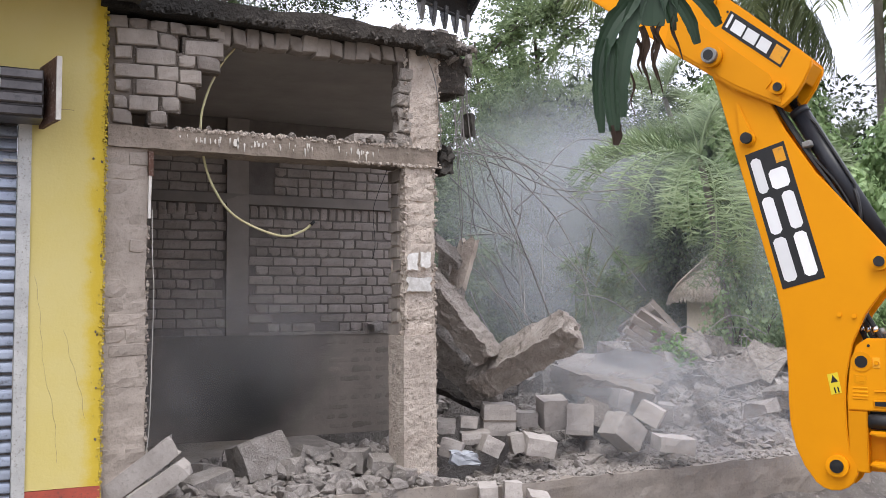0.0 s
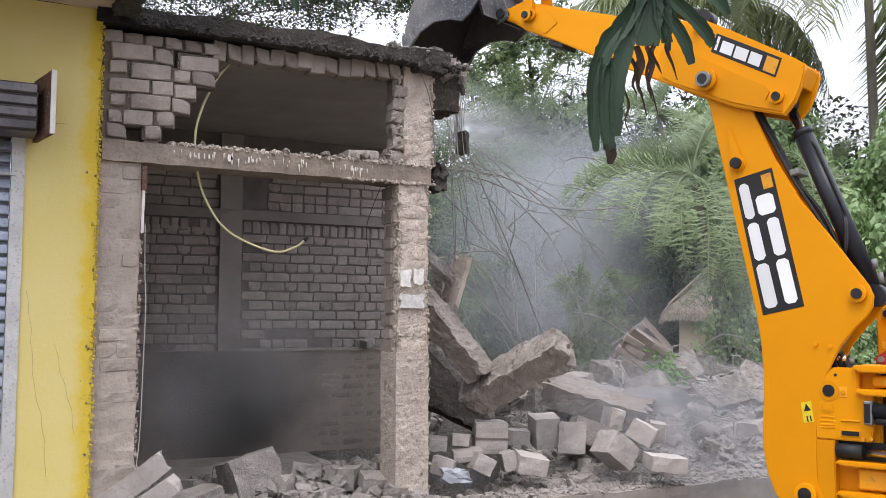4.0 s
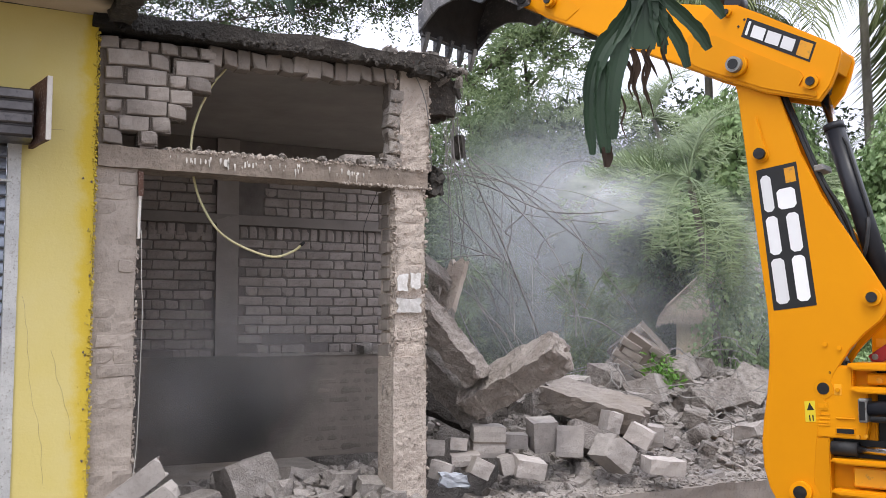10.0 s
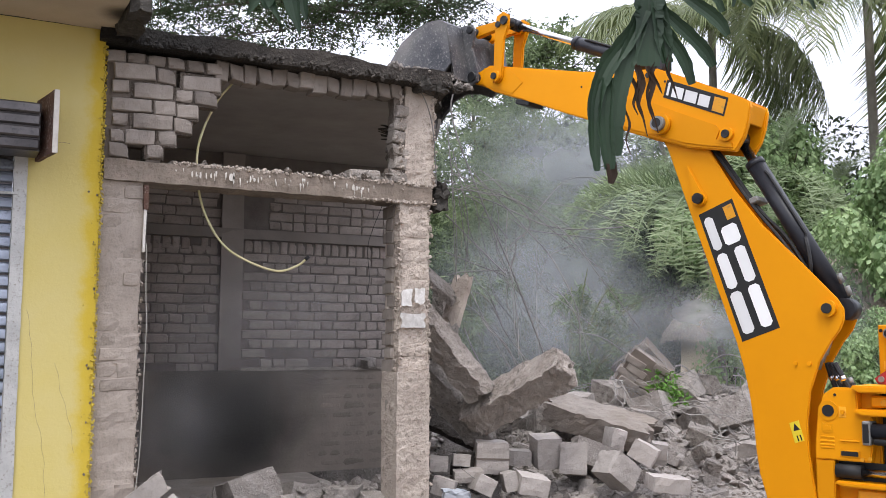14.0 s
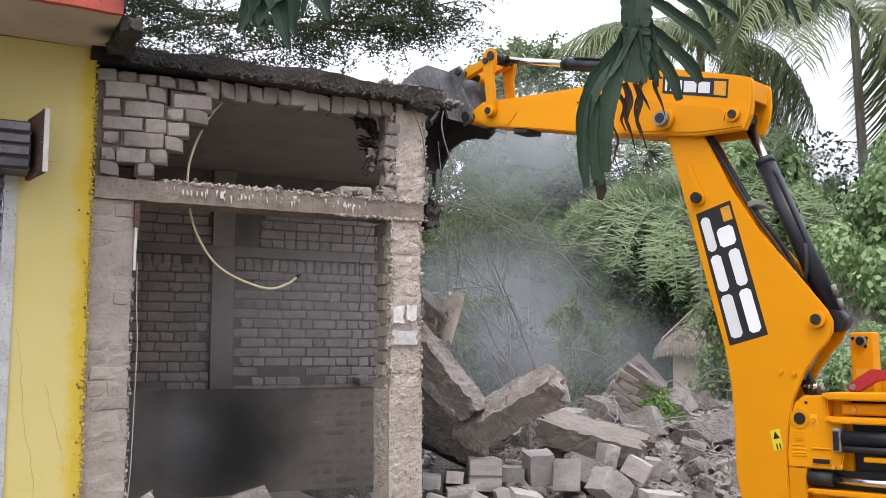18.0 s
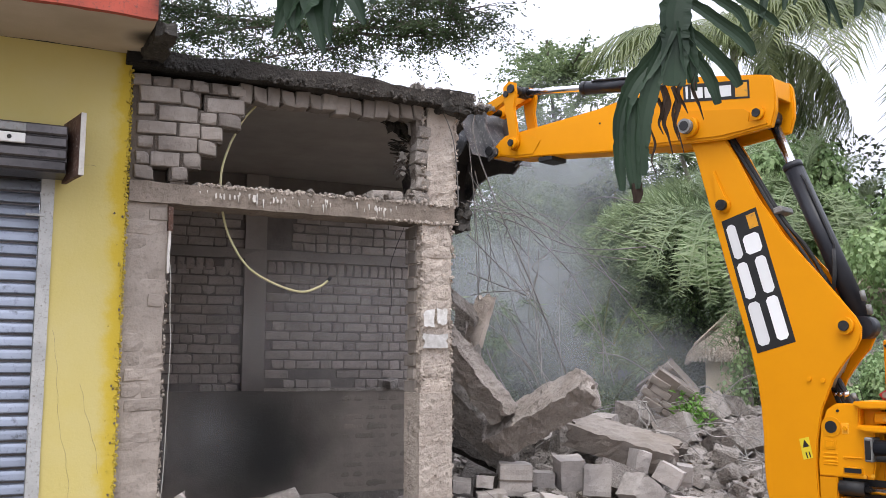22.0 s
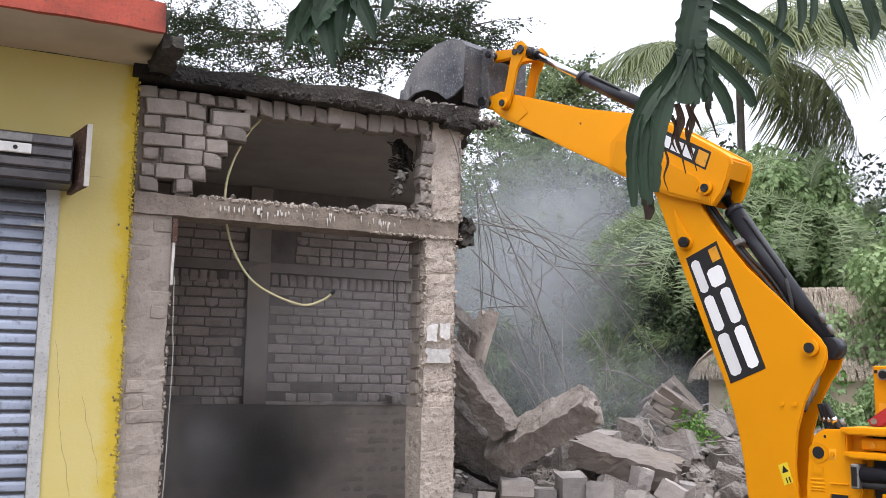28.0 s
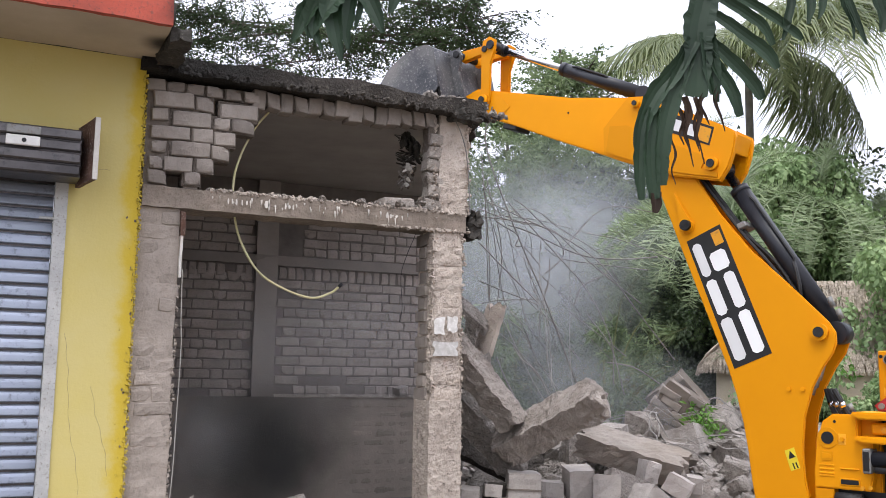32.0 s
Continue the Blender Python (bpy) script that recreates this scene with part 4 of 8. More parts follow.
boom = part("boom", plate(boom_prof, 0.118, 0.026), M_JYEL, backhoe, "deep yellow boom")
part("far_plate", plate(boom_prof, -0.082, 0.026), M_JYEL, boom)
box_prof = [(0.25, 0.06), (0.6, 0.10), (0.9, 0.24), (1.2, 0.38), (1.6, 0.34), (2.1, 0.22), (2.6, 0.11), (2.6, -0.035), (2.0, -0.04), (1.2, -0.04), (0.8, -0.075), (0.45, -0.15), (0.25, -0.18)]
part("box_section", prism_bm(box_prof, -0.068, 0.104), M_JYEL, boom)
ring("pin", 0.0, 0.0, 0.13, 0.066, boom)
ring("pin", 1.113, 0.583, 0.13, 0.052, boom)
boss = part("boss", prism_bm(arc(2.107, 0.052, 0.055, 60, 300, 8) + [(2.16, 0.01), (2.26, 0.03), (2.36, 0.045), (2.36, 0.062), (2.26, 0.075), (2.16, 0.09)], 0.13, 0.15, 0.008), M_JYEL, boom, "cast boss with a tail")
part("pin_head", cyl_bm((2.107, 0.149, 0.052), (2.107, 0.180, 0.052), 0.036), M_PIN, boss, "dark pin")
for u, w in ((0.87, 0.27), (0.84, 0.35)):
    part("bolt", cyl_bm((u, 0.13, w), (u, 0.142, w), 0.014, seg=8), M_JYEL, boom)
# decals: black field with white plain shapes
decal = part("decal", prism_bm([(1.11, -0.012), (2.01, 0.004), (2.012, 0.262), (1.11, 0.256)], 0.1312, 0.1328), M_BLACK, boom, "black decal with white block shapes")


def bar_shape(u0, u1, w0, w1, parent, y):
    """A plain white bar with clipped corners."""
    c = 0.02
    prof = [(u0 + c, w0), (u1 - c, w0), (u1, w0 + c), (u1, w1 - c), (u1 - c, w1), (u0 + c, w1), (u0, w1 - c), (u0, w0 + c)]
    return part("block_shape", prism_bm(prof, y, y + 0.0012), M_VINYL, parent, "plain white bar")


for u0, u1, w0, w1 in ((1.73, 1.965, 0.022, 0.088), (1.73, 1.86, 0.112, 0.228), (1.455, 1.70, 0.02, 0.095), (1.455, 1.70, 0.150, 0.228), (1.145, 1.43, 0.015, 0.098), (1.145, 1.43, 0.146, 0.228)):
    bar_shape(u0, u1, w0, w1, decal, 0.1332)
part("block_shape", prism_bm([(1.89, 0.18), (1.985, 0.18), (1.985, 0.245), (1.89, 0.245)], 0.1332, 0.1345), M_JWORN, decal, "small orange block")
warn = part("warning_label", prism_bm([(0.415, 0.085), (0.54, 0.095), (0.54, 0.158), (0.415, 0.148)], 0.1312, 0.1325), M_WARN, boom, "yellow warning label")
part("mark", prism_bm([(0.485, 0.103), (0.53, 0.125), (0.485, 0.147)], 0.1327, 0.1335), M_BLACK, warn)
part("mark", prism_bm([(0.42, 0.11), (0.455, 0.11), (0.455, 0.118), (0.42, 0.118)], 0.1327, 0.1335), M_BLACK, warn)
part("mark", prism_bm([(0.42, 0.13), (0.455, 0.13), (0.455, 0.138), (0.42, 0.138)], 0.1327, 0.1335), M_BLACK, warn)
# hoses along the back of the boom
for k, (dy, dw) in enumerate(((0.075, 0.012), (0.045, 0.022), (0.0, 0.015))):
    pts = [(2.56, dy, 0.18 + dw), (2.25, dy, 0.26 + dw), (1.9, dy + 0.01, 0.35 + dw), (1.65, dy, 0.43 + dw + 0.02 * (k % 2)), (1.4, dy, 0.50 + dw), (1.15, dy * 0.5, 0.56), (0.97, dy * 0.5, 0.46), (0.80, dy * 0.5, 0.32)]
    part("hose", tube(spline(pts, 6), 0.011, 7), M_RUBBER, boom, "black hydraulic hose")
part("hose_clip", box_bm(1.93, 1.97, -0.06, 0.10, 0.35, 0.41, 0.006), M_STEEL_OLD, boom, "steel hose clip")
for k in range(3):
    part("fitting", cyl_bm((0.80 + 0.04 * k, 0.06 - 0.05 * k, 0.36 + 0.02 * k), (0.90 + 0.04 * k, 0.06 - 0.05 * k, 0.44 + 0.02 * k), 0.018, seg=8), M_STEEL_OLD, boom, "dull steel hose fitting")

# dipper: tapering arm with wide tail plates straddling the boom
tail = [(-0.58, -0.10), (-0.24, -0.125), (0.0, -0.105), (0.21, -0.09), (0.36, -0.07), (0.42, 0.12), (0.28, 0.365), (0.15, 0.385), (-0.08, 0.345), (-0.50, 0.262), (-0.59, 0.238), (-0.61, 0.20), (-0.62, 0.10), (-0.615, 0.0)]
arm = [(0.0, -0.09), (0.21, -0.085), (0.87, -0.015), (1.34, 0.045), (1.66, 0.075), (1.80, 0.115)] + arc(1.875, 0.165, 0.055, -60, 90, 5) + [(1.77, 0.285), (1.43, 0.295), (0.82, 0.315), (0.32, 0.37), (0.05, 0.37), (0.0, 0.3)]
dipper = part("dipper", prism_bm(arm, -0.085, 0.118, 0.008), M_JYEL, backhoe, "tapering yellow dipper arm")
part("tail_plate", plate(tail, 0.150, 0.05, 0.008), M_JYEL, dipper)
part("tail_plate", plate(tail, -0.100, 0.04, 0.008), M_JYEL, dipper)
part("weld_rim", prism_bm([(-0.56, -0.078), (-0.40, -0.09), (-0.22, -0.097), (0.0, -0.08), (0.25, -0.06), (0.34, -0.04), (0.36, 0.14), (0.22, 0.165), (-0.1, 0.10), (-0.40, 0.05), (-0.44, 0.02), (-0.43, -0.04), (-0.55, -0.05)], 0.175, 0.184), M_JYEL, dipper)
part("tail_cap", box_bm(-0.60, -0.575, -0.078, 0.124, 0.10, 0.225, 0.004), M_JYEL, dipper)
part("top_plate", prism_bm([(-0.57, 0.24), (0.15, 0.378), (0.28, 0.36), (0.28, 0.34), (0.15, 0.358), (-0.57, 0.22)], -0.078, 0.124), M_JYEL, dipper)
collar = part("pivot_collar", cyl_bm((0, 0.175, 0), (0, 0.225, 0), 0.072, seg=24), M_JYEL, dipper)
part("pivot_sleeve", cyl_bm((0, 0.224, 0), (0, 0.262, 0), 0.052, 0.050, seg=22), M_STEEL_OLD, collar, "bright worn pivot sleeve")
part("pin_head", cyl_bm((0, 0.261, 0), (0, 0.266, 0), 0.034, seg=18), M_BLACK, collar)
ring("pin", -0.498, 0.0, 0.172, 0.046, dipper)
d2 = part("decal", prism_bm([(-0.445, 0.115), (0.045, 0.19), (0.045, 0.315), (-0.445, 0.24)], 0.1752, 0.1766), M_BLACK, dipper, "black decal with white and orange blocks")
for u0, u1 in ((-0.315, -0.23), (-0.215, -0.12), (-0.105, -0.015)):
    k = (u0 + 0.445) * 0.153
    part("block_shape", prism_bm([(u0, 0.137 + k), (u1, 0.149 + k), (u1, 0.225 + k), (u0, 0.213 + k)], 0.1768, 0.178), M_VINYL, d2, "plain white block")
part("block_shape", prism_bm([(-0.432, 0.13), (-0.345, 0.143), (-0.345, 0.238), (-0.432, 0.225)], 0.1768, 0.178), M_JWORN, d2, "small orange block")
part("block_shape", prism_bm([(0.008, 0.205), (0.026, 0.208), (0.026, 0.298), (0.008, 0.295)], 0.1768, 0.178), M_VINYL, d2, "plain white bar")
part("nose_plate", prism_bm([(1.46, 0.080), (1.70, 0.105), (1.82, 0.135), (1.82, 0.255), (1.56, 0.282), (1.38, 0.18)], 0.1185, 0.1225, 0.002), M_JYEL, dipper)
part("wear_strip", box_bm(1.28, 1.42, -0.08, 0.11, 0.005, 0.045, 0.006), M_RUBBER, dipper, "black rubber stop")
ring("pin", 1.645, 0.195, 0.12, 0.05, dipper)
ring("pin", 0.19, 0.325, 0.172, 0.03, dipper)
for u, w in ((0.80, 0.2), (0.06, 0.30), (0.085, 0.25)):
    part("bolt", cyl_bm((u, 0.117 if u > 0.5 else 0.175, w), (u, 0.122 if u > 0.5 else 0.179, w), 0.008, seg=8), M_BLACK, dipper)

# bucket
side_prof = [(0.05, 0.10), (0.05, 0.45), (0.12, 0.51), (0.26, 0.54), (0.44, 0.53), (0.62, 0.48), (0.77, 0.38), (0.88, 0.24), (0.94, 0.10), (0.95, 0.0), (0.86, 0.06), (0.72, 0.13), (0.56, 0.14), (0.40, 0.09), (0.27, 0.01), (0.16, 0.04)]
shell = [(0.04, -0.04), (0.05, 0.45), (0.12, 0.51), (0.26, 0.54), (0.44, 0.53), (0.62, 0.48), (0.77, 0.38), (0.88, 0.24), (0.94, 0.10), (0.95, -0.03)]
BW = 0.37
side_prof, shell = ([(x * 0.93, z) for x, z in prof] for prof in (side_prof, shell))
sb = bmesh.new()
outer = [[sb.verts.new((x, y, z)) for x, z in shell] for y in (-BW, BW)]
cx, cz = 0.45, 0.2
inner = [[sb.verts.new((x + (cx - x) * 0.05, y, z + (cz - z) * 0.05)) for x, z in shell] for y in (-BW, BW)]
for i in range(len(shell) - 1):
    sb.faces.new((outer[0][i], outer[0][i + 1], outer[1][i + 1], outer[1][i])).material_index = 0
    f = sb.faces.new((inner[0][i + 1], inner[0][i], inner[1][i], inner[1][i + 1]))
    f.material_index = 1
for k in (0, len(shell) - 1):
    sb.faces.new((outer[0][k], outer[1][k], inner[1][k], inner[0][k]))
bmesh.ops.recalc_face_normals(sb, faces=sb.faces[:])
bucket = part("bucket", sb, [M_BUCKET, M_BUCKET_IN], backhoe, "scuffed dark steel digging bucket")
for y in (-BW + 0.004, BW - 0.004):
    part("side_plate", plate(side_prof, y, 0.02, 0.003), M_BUCKET, bucket, "scratched side plate")
for y in (-BW - 0.008, BW + 0.008):
    part("side_cutter", plate([(0.893, -0.01), (0.87, 0.18), (0.745, 0.20), (0.725, 0.10), (0.80, 0.05)], y, 0.02, 0.004), M_BUCKET, bucket)
for k in range(5):
    y = -BW + 0.06 + k * (2 * BW - 0.12) / 4
    part("tooth", prism_bm([(0.84, 0.0), (0.91, 0.0), (0.925, -0.09), (0.93, -0.17), (0.885, -0.10)], y - 0.026, y + 0.026, 0.005), M_BUCKET, bucket, "worn bucket tooth")
for y in (-0.165, 0.165):
    part("hinge_ear", plate([(-0.045, -0.05), (0.06, -0.06), (0.06, 0.47), (-0.06, 0.45), (-0.085, 0.38), (-0.03, 0.25), (-0.05, 0.06)], y, 0.03, 0.005), M_BUCKET, bucket)
part("hinge_pin", cyl_bm((0, -0.2, 0), (0, 0.2, 0), 0.038), M_PIN, bucket, "greased hinge pin")
part("hinge_pin", cyl_bm((-0.04, -0.2, 0.40), (-0.04, 0.2, 0.40), 0.03), M_PIN, bucket)
part("lip_plate", box_bm(0.862, 0.893, -BW, BW, -0.035, 0.05, 0.004), M_BUCKET, bucket)

# tipping lever and link, each a pair of arms round the dipper nose
lev = [(0.0, 0.055), (-0.05, 0.02), (-0.045, -0.035), (0.0, -0.055), (0.10, -0.05), (0.38, -0.085), (0.50, -0.085), (0.535, -0.02), (0.50, 0.055), (0.42, 0.06), (0.30, 0.03), (0.10, 0.05)]
lever = part("tipping_lever", plate(lev, 0.136, 0.026, 0.008), M_JYEL, backhoe, "yellow tipping lever")
part("far_arm", plate(lev, -0.115, 0.03, 0.008), M_JYEL, lever)
part("cross_pin", cyl_bm((0.46, -0.17, 0.01), (0.46, 0.165, 0.01), 0.036), M_PIN, lever)
part("pin_head", cyl_bm((0.43, 0.148, -0.05), (0.43, 0.160, -0.05), 0.026), M_PIN, lever)
ring("collar", 0, 0, 0.149, 0.046, lever)
LINK = 0.33
link = part("tipping_link", plate([(-0.04, 0.0), (0.0, 0.05), (0.12, 0.035), (LINK, 0.05), (LINK + 0.04, 0.0), (LINK, -0.05), (0.12, -0.04), (0.0, -0.05)], 0.085, 0.05, 0.008), M_JYEL, backhoe, "yellow tipping link")
part("far_arm", plate([(-0.04, 0.0), (0.0, 0.05), (0.12, 0.035), (LINK, 0.05), (LINK + 0.04, 0.0), (LINK, -0.05), (0.12, -0.04), (0.0, -0.05)], -0.085, 0.05, 0.008), M_JYEL, link)

# rams: barrels and rods, along their own x
def ram(name, length, r, label):
    ob = part(name, cyl_bm((0.06, 0, 0), (length, 0, 0), r, seg=20), M_CYL, backhoe, label)
    part("gland", cyl_bm((length - 0.03, 0, 0), (length + 0.012, 0, 0), r * 1.05, seg=20), M_CYL, ob)
    part("base_eye", cyl_bm((0, -0.06, 0), (0, 0.06, 0), r * 1.15, seg=16), M_CYL, ob)
    part("feed_pipe", tube([(length * 0.45, r * 0.75, r * 0.72), (length * 0.47, r * 0.78, r * 0.86), (length - 0.14, r * 0.78, r * 0.86), (length - 0.10, r * 0.7, r * 0.7)], 0.009, 6), M_RUBBER, ob, "thin black feed pipe")
    return ob


def rod(name, length, r):
    ob = part(name, cyl_bm((-length, 0, 0), (-0.03, 0, 0), r, seg=16), M_CHROME, backhoe, "bright chrome ram rod")
    part("eye", cyl_bm((0, -0.05, 0), (0, 0.05, 0), r * 1.7, seg=16), M_CYL, ob)
    part("eye_neck", cyl_bm((-0.06, 0, 0), (-0.02, 0, 0), r * 1.45, seg=14), M_CYL, ob)
    return ob


dip_ram, dip_rod = ram("dipper_ram", 1.13, 0.060, "black dipper ram barrel"), rod("dipper_rod", 0.9, 0.032)
buc_ram, buc_rod = ram("bucket_ram", 0.80, 0.052, "black bucket ram barrel"), rod("bucket_rod", 0.7, 0.028)
part("hose", tube(spline([(0.50, 0.06, 0.04), (0.44, 0.085, 0.03), (0.34, 0.09, -0.01), (0.27, 0.07, -0.06)], 6), 0.012, 6), M_RUBBER, dip_ram, "black hydraulic hose")
for k in range(2):
    part("fitting", cyl_bm((0.05 + 0.09 * k, 0.04, 0.075), (0.11 + 0.09 * k, 0.05, 0.09), 0.017, seg=8), M_STEEL_OLD, dip_ram, "dull steel hose fitting")

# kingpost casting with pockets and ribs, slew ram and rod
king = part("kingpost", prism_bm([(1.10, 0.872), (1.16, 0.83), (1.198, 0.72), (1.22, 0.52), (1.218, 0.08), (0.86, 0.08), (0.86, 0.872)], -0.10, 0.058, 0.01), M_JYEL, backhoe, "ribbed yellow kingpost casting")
part("face_plate", prism_bm([(1.106, 0.877), (1.165, 0.835), (1.203, 0.72), (1.224, 0.52), (1.2225, 0.446), (0.905, 0.446), (0.885, 0.535), (0.885, 0.72), (0.965, 0.742), (0.965, 0.877)], 0.055, 0.128, 0.008), M_JYEL, king)
part("face_plate", prism_bm([(1.2225, 0.443), (1.222, 0.08), (1.112, 0.08), (1.112, 0.443)], 0.055, 0.128, 0.006), M_JYEL, king)
for z0, z1, r1 in ((0.852, 0.894, 0.99), (0.718, 0.757, 0.975), (0.298, 0.330, 1.10), (0.115, 0.150, 1.10)):
    part("rib", prism_bm([(0.40, z0), (r1 - 0.05, z0), (r1, (z0 + z1) / 2), (r1 - 0.012, z1), (0.40, z1)], -0.14, 0.172, 0.008), M_JYEL, king)
part("swing_block", box_bm(0.42, 0.895, -0.10, 0.108, 0.766, 0.834, 0.010), M_JYEL, king)
part("bolt", cyl_bm((0.818, 0.107, 0.795), (0.818, 0.120, 0.795), 0.018, seg=8), M_JWORN, king)
part("pin_collar", cyl_bm((1.137, 0.127, 0.738), (1.137, 0.132, 0.738), 0.060, seg=24), M_JYEL, king)
part("pin_head", cyl_bm((1.137, 0.131, 0.738), (1.137, 0.135, 0.738), 0.036, seg=24), M_BLACK, king, "dark pin")
# recess is a flat plate; its shade is put into the yellow
part("recess", box_bm(1.029, 1.077, 0.124, 0.1295, 0.698, 0.767, 0.004), M_JWORN, king)
part("bolt", cyl_bm((1.052, 0.129, 0.733), (1.052, 0.140, 0.733), 0.014, seg=6), M_JYEL, king)
part("bolt", cyl_bm((1.094, 0.127, 0.834), (1.094, 0.131, 0.834), 0.009, seg=8), M_BLACK, king)
part("cast_frame", prism_bm([(1.11, 0.612), (1.125, 0.605), (1.17, 0.605), (1.183, 0.62), (1.183, 0.665), (1.11, 0.658)], 0.127, 0.1315, 0.002), M_JYEL, king)
part("cast_frame", prism_bm([(1.123, 0.622), (1.17, 0.618), (1.17, 0.650), (1.123, 0.646)], 0.131, 0.1335, 0.002), M_JYEL, king)
for z in (0.575, 0.552, 0.529, 0.512):
    part("cast_mark", box_bm(1.105, 1.19, 0.127, 0.1315, z, z + 0.011, 0.002), M_JYEL, king)
part("step", box_bm(0.96, 1.07, 0.127, 0.136, 0.560, 0.570, 0.003), M_JYEL, king)
part("slot_lip", box_bm(0.958, 1.076, 0.127, 0.133, 0.468, 0.513, 0.004), M_JYEL, king)
# slot is a flat black plate standing for the dark opening
part("slot", box_bm(0.967, 1.067, 0.1315, 0.1345, 0.477, 0.504, 0.003), M_BLACK, king)
for r, z in ((0.945, 0.462), (0.90, 0.468)):
    part("bolt", cyl_bm((r, 0.127, z), (r, 0.142, z), 0.012, seg=6), M_JWORN, king)
part("slew_clamp", box_bm(0.880, 0.925, 0.06, 0.185, 0.551, 0.690, 0.006), M_STEEL_OLD, king, "grey clamp of the slew ram")
part("clamp_plate", box_bm(0.886, 0.919, 0.184, 0.190, 0.565, 0.675, 0.003), M_BLACK, king)
part("slew_ram", cyl_bm((0.30, 0.13, 0.632), (0.885, 0.13, 0.632), 0.045), M_CYL, king, "black slew ram")
part("slew_pipe", cyl_bm((0.30, 0.165, 0.575), (0.86, 0.165, 0.572), 0.018), M_RUBBER, king)
# black boxes paint the shade inside the rib pockets and the rod slot
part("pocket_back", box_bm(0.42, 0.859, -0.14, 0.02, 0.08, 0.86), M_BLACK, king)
part("slot_back", box_bm(0.62, 1.110, 0.0585, 0.062, 0.332, 0.440), M_BLACK, king)
part("slew_rod", cyl_bm((0.50, 0.115, 0.386), (0.96, 0.115, 0.386), 0.024), M_CHROME, king, "chrome slew rod")
part("slew_rod_gland", cyl_bm((0.955, 0.105, 0.386), (1.105, 0.105, 0.386), 0.042), M_RUBBER, king, "black gland of the slew rod")
part("lower_block", box_bm(0.45, 0.99, 0.02, 0.11, 0.165, 0.285, 0.01), M_JWORN, king)
part("side_bracket", box_bm(0.42, 0.76, 0.09, 0.168, 0.505, 0.535, 0.006), M_JYEL, king)
for k in range(2):
    part("fitting", cyl_bm((1.09 - 0.05 * k, 0.025, 0.935), (1.075 - 0.05 * k, 0.03, 0.90), 0.016, seg=10), M_STEEL_OLD, king, "dull steel hose fitting")
    part("hose", tube([(1.075 - 0.05 * k, 0.03, 0.90), (1.06 - 0.05 * k, 0.03, 0.86)], 0.019, 8), M_RUBBER, king, "black hydraulic hose")
for k in range(3):
    a = (1.19 - 0.035 * k, -0.02 + 0.03 * k, 1.02)
    b = (1.165 - 0.045 * k, -0.01 + 0.03 * k, 0.945)
    c = (1.13 - 0.05 * k, 0.0 + 0.02 * k, 0.86)
    part("hose", tube(spline([a, b, c], 5), 0.017, 8), M_RUBBER, king, "black hydraulic hose")
    part("fitting", cyl_bm(b, (b[0] - 0.012, b[1], b[2] - 0.03), 0.020, seg=8), M_CHROME, king, "bright hose fitting")
# chassis end behind the kingpost
frame_ob = part("rear_frame", box_bm(0.40, 0.93, -0.42, -0.36, -0.25, 1.0, 0.01), M_JYEL, backhoe, "yellow rear frame plate")
part("frame_post", box_bm(0.815, 0.953, -0.355, -0.24, 0.86, 1.258, 0.006), M_JYEL, frame_ob)
collar = part("post_collar", cyl_bm((0.885, -0.242, 1.204), (0.885, -0.222, 1.204), 0.034), M_STEEL_OLD, frame_ob)
part("post_pin", cyl_bm((0.885, -0.223, 1.204), (0.885, -0.215, 1.204), 0.025), M_PIN, collar)
for r, z in ((0.935, 1.222), (0.853, 1.222), (0.86, 1.172)):
    part("bolt_hole", cyl_bm((r, -0.241, z), (r, -0.236, z), 0.011, seg=8), M_BLACK, frame_ob)
part("post_label", box_bm(0.856, 0.925, -0.2405, -0.238, 0.985, 1.035), M_JWORN, frame_ob, "yellow paper label")
part("lower_beam", box_bm(0.10, 1.0, -0.35, -0.17, -0.42, 0.05, 0.02), M_JYEL, frame_ob)
part("stabiliser_foot", box_bm(0.15, 0.60, -0.45, 0.0, -0.50, -0.421, 0.01), M_STEEL_OLD, frame_ob)
red = part("lock_lever", prism_bm([(0.937, 0.93), (0.917, 0.897), (0.862, 0.892), (0.76, 0.955), (0.62, 0.985), (0.42, 0.99), (0.42, 1.015), (0.66, 1.022), (0.78, 1.032), (0.84, 0.998)], -0.14, -0.09, 0.008), M_LEVER, backhoe, "red boom lock lever")
part("pivot", cyl_bm((0.893, -0.092, 0.926), (0.893, -0.078, 0.926), 0.018), M_STEEL_OLD, red)

# ---- the rubble of the torn-down shops ----
def lump(name, label, category, size, where, turn, material, seed, group="", amp=0.14, cuts=1):
    rnd = random.Random(seed)
    ob = part(name, chunk_bm(*size, rnd, cuts, amp), material)
    ob.matrix_basis = pose(*where, *turn)
    return tagged(ob, label, category, group)


def along(a, b, roll=0):
    """A pose at the middle of a and b with x running from a to b."""
    a, b = Vector(a), Vector(b)
    q = (b - a).to_track_quat("X", "Z").to_matrix().to_4x4()
    return Matrix.Translation((a + b) / 2) @ q @ pose(0, 0, 0, roll, 0, 0)


